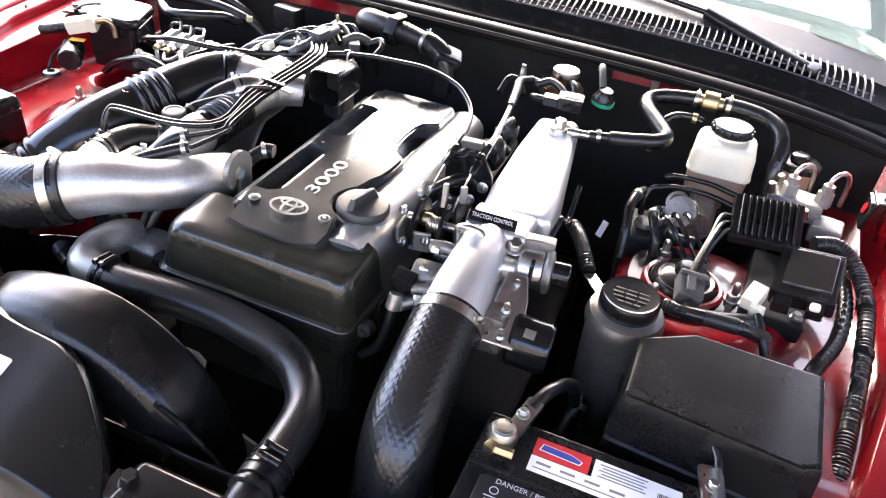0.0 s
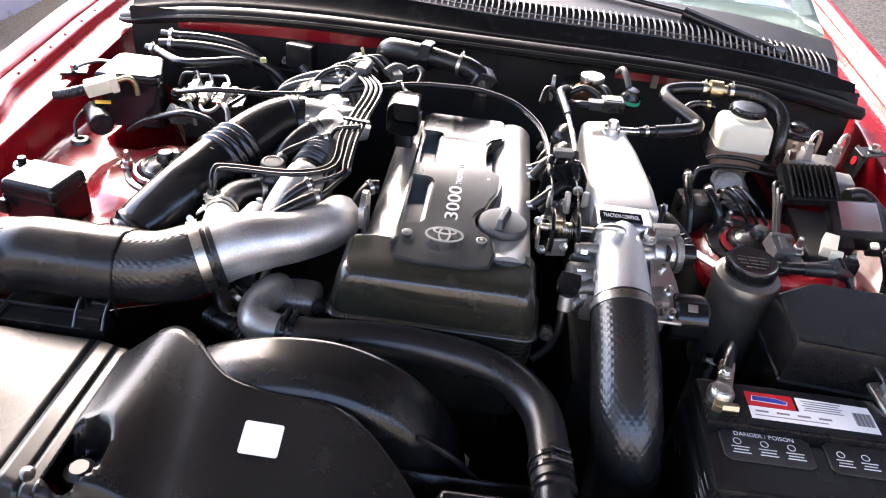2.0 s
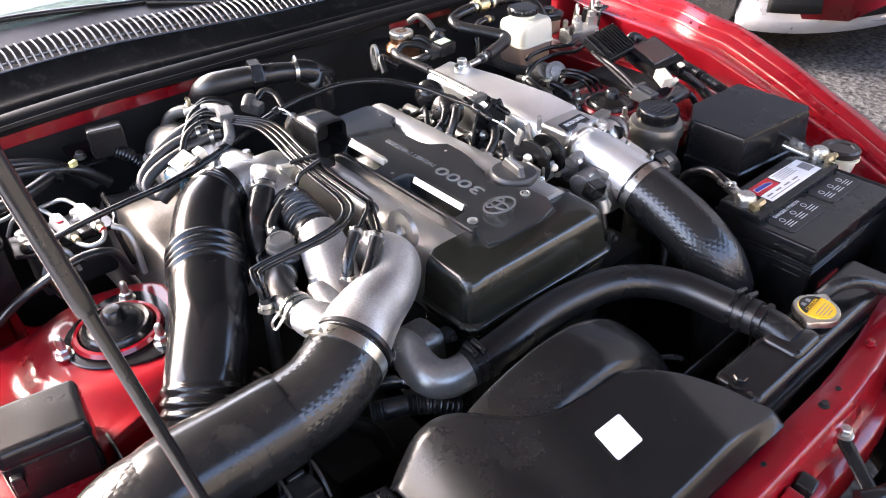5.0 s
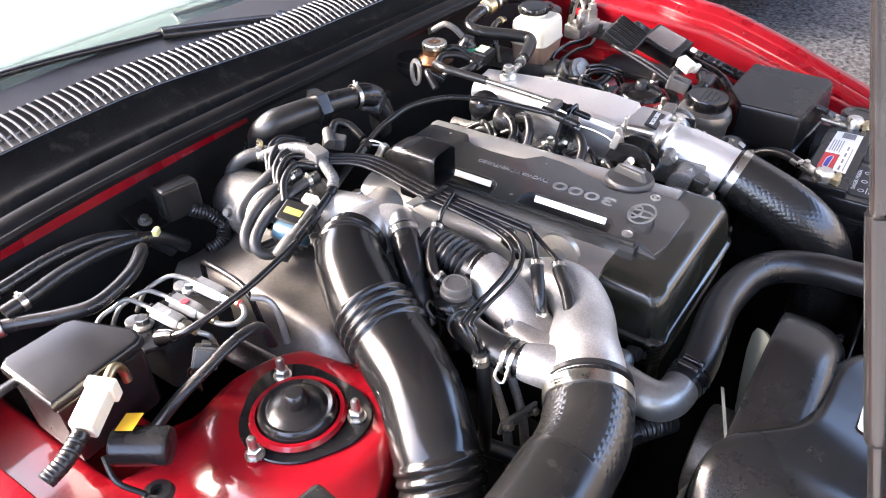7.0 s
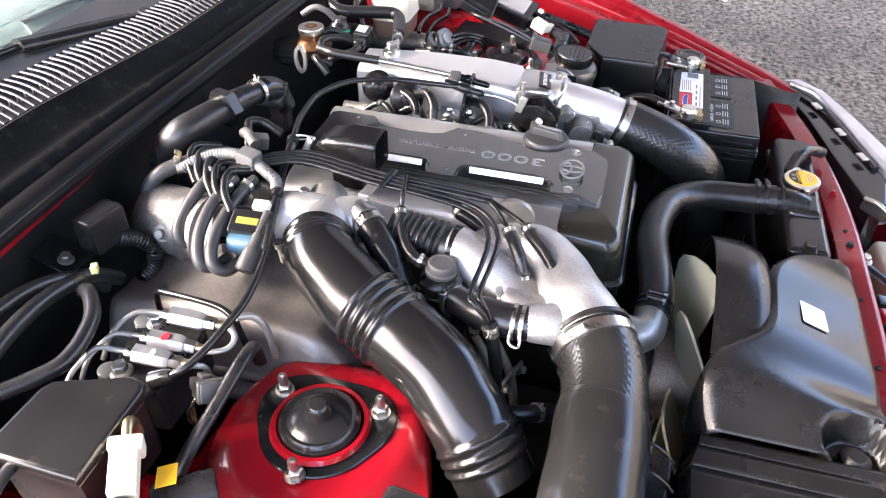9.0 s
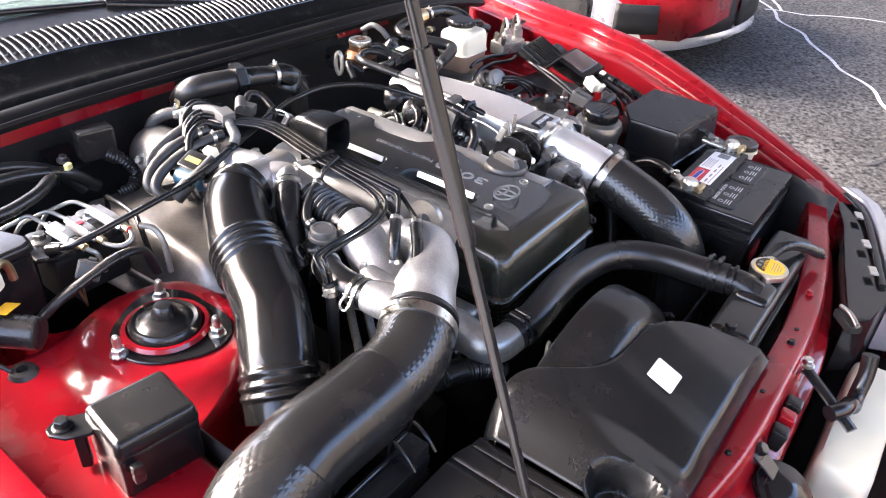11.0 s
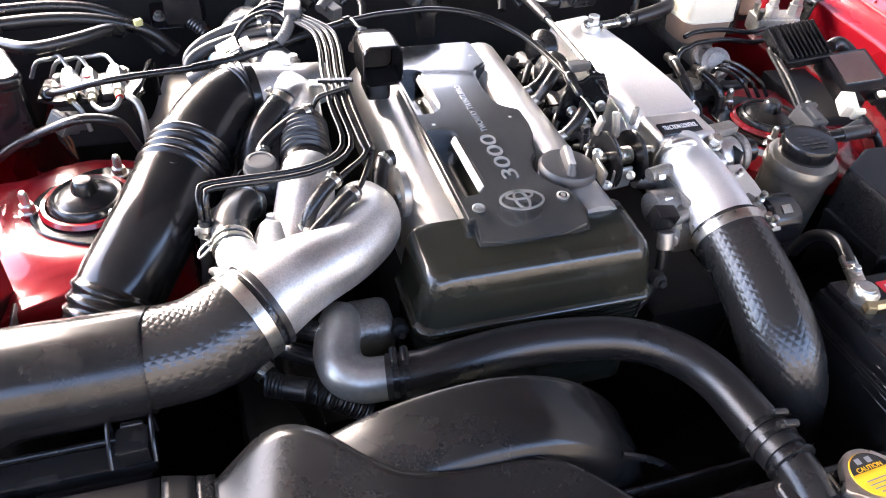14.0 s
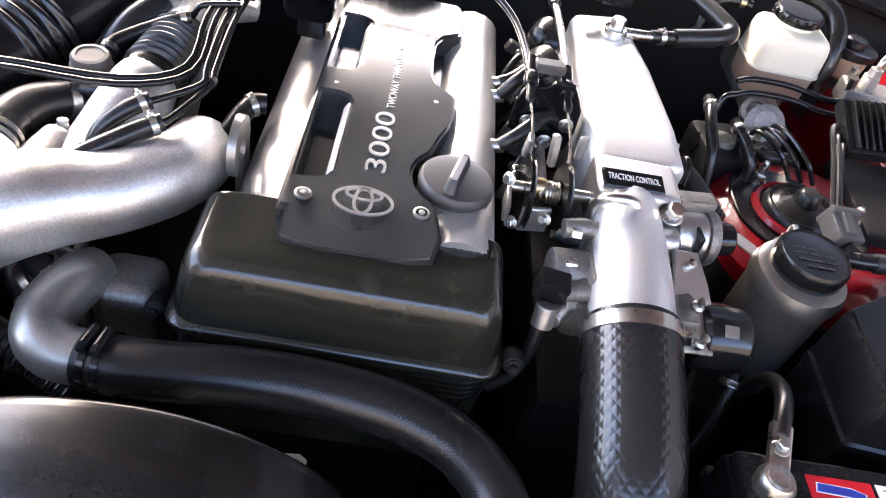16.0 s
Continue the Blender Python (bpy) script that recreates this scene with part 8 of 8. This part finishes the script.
part("brace_bolt", bolt((0.092, -0.697, 0.675), (0, 0, 1), 0.008), STEEL, stt)
# added box that fills the shaded space behind the bumper skin
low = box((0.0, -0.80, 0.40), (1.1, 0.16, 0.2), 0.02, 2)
part("bumper_core", low, DARK, car, "added near-black box for the shaded space behind the bumper")
bump = sheet(lambda x, k: (x, -0.93 + 0.30 * (x / 0.75) ** 2 + 0.03 * k, 0.62 - 0.40 * k), -0.8, 0.8, 0, 1, 30, 8)
solid(part("bumper", bump, RED, car, "red front bumper skin", 60), 0.004)
for s in (-1, 1):
    lp = thing("headlamp", (s * 0.56, -0.74, 0.66), "clear headlamp with a grey bezel", "headlamp", "headlamps")
    pts = [(s * x, y) for x, y in ((0.700, -0.605), (0.714, -0.640), (0.662, -0.692), (0.560, -0.737), (0.450, -0.777), (0.350, -0.802), (0.335, -0.768), (0.420, -0.743), (0.540, -0.707), (0.655, -0.662), (0.688, -0.618))]
    part("lens", prism(pts if s > 0 else pts[::-1], 0.58, 0.706, 0.010, 3), LAMPM, lp, "clear lens over a bright reflector")
    pts = [(s * x, y) for x, y in ((0.658, -0.608), (0.686, -0.616), (0.653, -0.660), (0.538, -0.705), (0.418, -0.741), (0.333, -0.766), (0.250, -0.752), (0.225, -0.722), (0.410, -0.676), (0.550, -0.645))]
    part("bezel", prism(pts if s > 0 else pts[::-1], 0.58, 0.694, 0.006, 2), GLOSS, lp, "black lamp housing")
    part("seal_strip", tube([(s * 0.672, -0.622, 0.700), (s * 0.600, -0.672, 0.702), (s * 0.480, -0.712, 0.700), (s * 0.36, -0.748, 0.698)], 0.007, 12, 6, flat=0.6), BLACK, lp, "black seal strip")
    for t in (0.25, 0.6, 0.9):
        part("retainer", box((s * (0.655 - 0.30 * t), -0.640 - 0.095 * t, 0.706), (0.026, 0.014, 0.004), 0.001, 1, (0, 0, s * 22)), STEEL, lp)
for x, y, z, m in ((-0.19, -0.664, 0.7025, BLACK), (0.09, -0.666, 0.7035, BLACK), (0.235, -0.655, 0.709, RED), (0.36, -0.645, 0.7125, BLACK)):
    part("panel_fastener", bolt((x, y, z - 0.002), (0, 0, 1), 0.0045), m, car)
# holes are near-black discs, their inner shade painted
for x, y in ((-0.045, -0.664), (0.13, -0.664)):
    part("panel_hole", cyl((x, y, 0.7000), (0, 0, 1), 0.0035, 0.0032, 0.0003, 14), DARK, car, "small near-black disc for a shaded hole in the panel")
for x, mt, nm in ((-0.050, RED, "panel_tab"), (-0.018, BLACK, "rubber_block"), (-0.085, BLACK, "rubber_block")):
    part(nm, box((x, -0.703, 0.672), (0.024, 0.022, 0.034), 0.004, 2, (10, 0, 6)), mt, car)
lt = thing("bonnet_latch", (0.205, -0.72, 0.70), "dark steel latch in the support panel", "latch")
part("latch_body", box((0.205, -0.722, 0.703), (0.05, 0.022, 0.016), 0.004, 2, (0, 0, 40)), DARK, lt)
part("latch_bar", tube([(0.185, -0.738, 0.712), (0.205, -0.722, 0.717), (0.226, -0.705, 0.712)], 0.004, 10, 4), STEEL, lt)
ah = thing("bonnet_catch_cable", (0.31, -0.63, 0.72), "black hose at the tank end", "hose")
part("hose", tube([(0.245, -0.575, 0.735), (0.262, -0.585, 0.752), (0.285, -0.60, 0.755), (0.31, -0.62, 0.745), (0.335, -0.64, 0.73)], 0.010, 14, 6), RUBBER, ah)
sb = thing("scoop_clamp_bracket", (-0.42, -0.63, 0.70), "black bracket and strap beside the scoop", "bracket")
part("strap", tube([(-0.392, -0.655, 0.706), (-0.405, -0.640, 0.735), (-0.418, -0.622, 0.742), (-0.428, -0.612, 0.730), (-0.45, -0.62, 0.70)], 0.009, 12, 5, flat=0.5), BLACK, sb)
part("strap_bolt", bolt((-0.40, -0.668, 0.706), (0, 0, 1), 0.008), STEEL, sb)

# ---- dark clutter round the right tower ----
# added unit: a near-black filler for the dark area by the tower
ab = thing("dark_filler_unit", (0.42, 0.11, 0.70), "added black unit with pipe unions that fills the dark below the brake cylinder", "actuator")
part("unit_body", box((0.420, 0.115, 0.715), (0.075, 0.09, 0.12), 0.010, 2, (0, 0, 8)), DARK, ab)
part("unit_cap", cyl((0.412, 0.105, 0.768), (0, 0, 1), 0.016, 0.016, 0.004, 26), DULL, ab, "dull alloy cap")
for k in range(3):
    x = 0.432 + 0.016 * k
    part("pipe_union", hexa((x, 0.088 + 0.012 * k, 0.793), (0, 0, 1), 0.006, 0.012), STEEL, ab)
    part("pipe", tube([(x, 0.088 + 0.012 * k, 0.804), (x + 0.002, 0.082 + 0.01 * k, 0.815), (x + 0.012, 0.060 + 0.008 * k, 0.818), (x + 0.03, 0.045, 0.806), (x + 0.05, 0.04, 0.78)], 0.0032, 8, 5), GLOSS, ab)
for k, pts in enumerate(([(0.395, 0.165, 0.800), (0.388, 0.135, 0.806), (0.384, 0.100, 0.800), (0.388, 0.070, 0.780), (0.392, 0.05, 0.74)], [(0.425, 0.125, 0.795), (0.420, 0.098, 0.802), (0.428, 0.070, 0.795), (0.436, 0.055, 0.775), (0.438, 0.05, 0.74)])):
    h = thing("tower_hose", pts[0], "black rubber hose beside the strut tower", "hose", "hoses beside the tower")
    part("hose", tube(pts, 0.0075, 16, 6), RUBBER, h)
    clamp(pts[1], Vector(pts[2]) - Vector(pts[0]), 0.0080, h, 0.007, "spring_clip", (0, 0, 1))
lm = thing("wing_loom", (0.63, 0.0, 0.78), "black corrugated wiring loom along the inner wing", "wiring loom")
part("loom", tube([(0.665, 0.16, 0.800), (0.690, 0.10, 0.795), (0.700, 0.03, 0.785), (0.690, -0.05, 0.775), (0.665, -0.11, 0.765), (0.655, -0.14, 0.745)], 0.010, 14, 22, rib=ribs(0, 0.005, 90, 0.10)), RUBBER, lm)
part("loom_branch", tube([(0.60, -0.105, 0.785), (0.57, -0.118, 0.800), (0.535, -0.122, 0.803), (0.50, -0.118, 0.798), (0.47, -0.105, 0.790)], 0.009, 14, 16, rib=ribs(0, 0.005, 40, 0.10)), RUBBER, lm)
part("tape", tube([(0.56, -0.120, 0.802), (0.54, -0.122, 0.803), (0.52, -0.121, 0.801)], 0.0108, 14, 4), MATTE, lm)
tp = thing("relay_tray", (0.61, 0.06, 0.76), "black steel tray on the inner wing", "bracket")
part("tray", box((0.615, 0.05, 0.757), (0.085, 0.17, 0.030), 0.005, 2, (0, 0, -4)), DARK, tp)
part("tray_bolt", bolt((0.640, -0.02, 0.773), (0, 0, 1), 0.006), STEEL, tp)

# ---- windscreen wipers ----
for p0, p1, p2 in (((0.60, 0.478, 0.945), (0.40, 0.540, 0.992), (0.00, 0.620, 1.006)), ((0.035, 0.528, 0.966), (-0.18, 0.590, 0.998), (-0.60, 0.655, 1.010))):
    w = thing("windscreen_wiper", p0, "black wiper arm parked on the cowl", "wiper", "wipers")
    part("pivot_cap", lathe([(0.018, -0.012), (0.018, 0.006), (0.012, 0.014), (0, 0.015)], p0, (0, -0.3, 1), 20), BLACK, w)
    part("arm", tube([p0 + (0.013,), tuple(Vector(p0).lerp(Vector(p1), 0.08)) + (0.018,), tuple(Vector(p0).lerp(Vector(p1), 0.5)) + (0.018,), p1 + (0.015,)], 0.018, 16, 6, flat=0.75), BLACK, w)
    part("arm_tip", tube([p1, tuple(Vector(p1).lerp(Vector(p2), 0.5) + Vector((0, 0, 0.006))), p2], 0.0055, 10, 6), BLACK, w)
    part("blade", tube([tuple(Vector(p1) + Vector((0.02, 0.02, -0.006))), tuple(Vector(p1).lerp(Vector(p2), 0.6) + Vector((0, 0.012, -0.002))), tuple(Vector(p2) + Vector((-0.12, 0.01, -0.002)))], 0.005, 8, 6), MATTE, w)

# ---- neighbours on the car park ----
def parked(name, loc, turn, paint, label):
    c = thing(name, (0, 0, 0), label, "car")
    M = Matrix.Translation(loc) @ pose(0, 0, 0, 0, 0, turn)
    sec = lambda y, w, z0, z1: [(x, y, z) for x, z in ((-w, z0), (-w * 1.02, z0 + 0.25), (-w * 0.97, z1 - 0.06), (-w * 0.85, z1), (-w * 0.3, z1 + 0.03), (w * 0.3, z1 + 0.03), (w * 0.85, z1), (w * 0.97, z1 - 0.06), (w * 1.02, z0 + 0.25), (w, z0))]
    bd = loft([sec(y, w, z0, z1) for y, w, z0, z1 in ((-2.2, 0.55, 0.32, 0.52), (-2.1, 0.72, 0.25, 0.60), (-1.7, 0.86, 0.22, 0.68), (-1.0, 0.90, 0.22, 0.80), (-0.6, 0.90, 0.22, 0.86), (1.5, 0.90, 0.22, 0.90), (2.1, 0.80, 0.3, 0.85))])
    bd.transform(M)
    part("body_shell", bd, paint, c, "", 60)
    cb = loft([sec(y, w, 0.8, z1) for y, w, z1 in ((-0.75, 0.70, 0.84), (-0.1, 0.66, 1.24), (0.8, 0.64, 1.28), (1.6, 0.66, 0.92))])
    cb.transform(M)
    part("cabin_glass", cb, GLOSS, c, "dark cabin glass", 60)
    ap = sheet(lambda x, k: (x, -2.24 + 0.35 * (x / 0.8) ** 2 + 0.12 * k, 0.20 + 0.12 * k), -0.82, 0.82, 0, 1, 20, 4)
    ap.transform(M)
    solid(part("bumper_lip", ap, LAMPM, c, "silver-grey bumper lip", 60), 0.01)
    for s in (-1, 1):
        hl = box((s * 0.58, -2.03, 0.56), (0.32, 0.22, 0.10), 0.04, 3, (12, 0, -s * 28))
        hl.transform(M)
        part("headlamp", hl, LAMPM, c, "clear headlamp")
        for y in (-1.35, 1.25):
            ty = lathe([(0.20, -0.1), (0.30, -0.1), (0.32, -0.07), (0.32, 0.07), (0.30, 0.1), (0.20, 0.1)], (s * 0.82, y, 0.32), (s, 0, 0), 32)
            ty.transform(M)
            wt = part("tyre", ty, RUBBER, c, "black tyre")
            rim = lathe([(0.21, 0.02), (0.21, 0.09), (0.17, 0.075), (0.06, 0.05), (0.05, 0.07), (0, 0.07)], (s * 0.82, y, 0.32), (s, 0, 0), 10)
            rim.transform(M)
            part("rim", rim, ALU, wt, "alloy rim")
    return c


red_car = parked("parked_car", (3.62, 2.62, 0), 0, RED, "red car parked nose-out on the asphalt")
parked("parked_car", (-3.1, 2.5, 0), 0, BLUECAR, "dark blue car parked alongside")

# bumper details of the red car
bz = sheet(lambda a, k: (3.62 + 0.92 * math.sin(a) * (1 - 0.04 * k), 0.98 - 0.56 * math.cos(a) ** 1.0 + 0.05 * k, 0.17 + 0.33 * k), radians(-88), radians(88), 0, 1, 40, 6)
solid(part("front_bumper", bz, mat("silver_grey_bumper", (0.45, 0.45, 0.46), 0.3, metal=0.5, spots=0.1), red_car, "silver-grey bumper", 60), 0.01)
# openings are near-black patches over the bumper, shade as colour
for a0, a1, z0, z1 in ((-75, -52, 0.27, 0.42), (-46, -14, 0.24, 0.44), (-10, 30, 0.24, 0.40)):
    op = sheet(lambda a, k: (3.62 + 0.935 * math.sin(a), 0.975 - 0.58 * math.cos(a), z0 + (z1 - z0) * k), radians(a0), radians(a1), 0, 1, 10, 3)
    solid(part("bumper_opening", op, DARK, red_car, "near-black patch for the shade in a bumper opening"), 0.006)
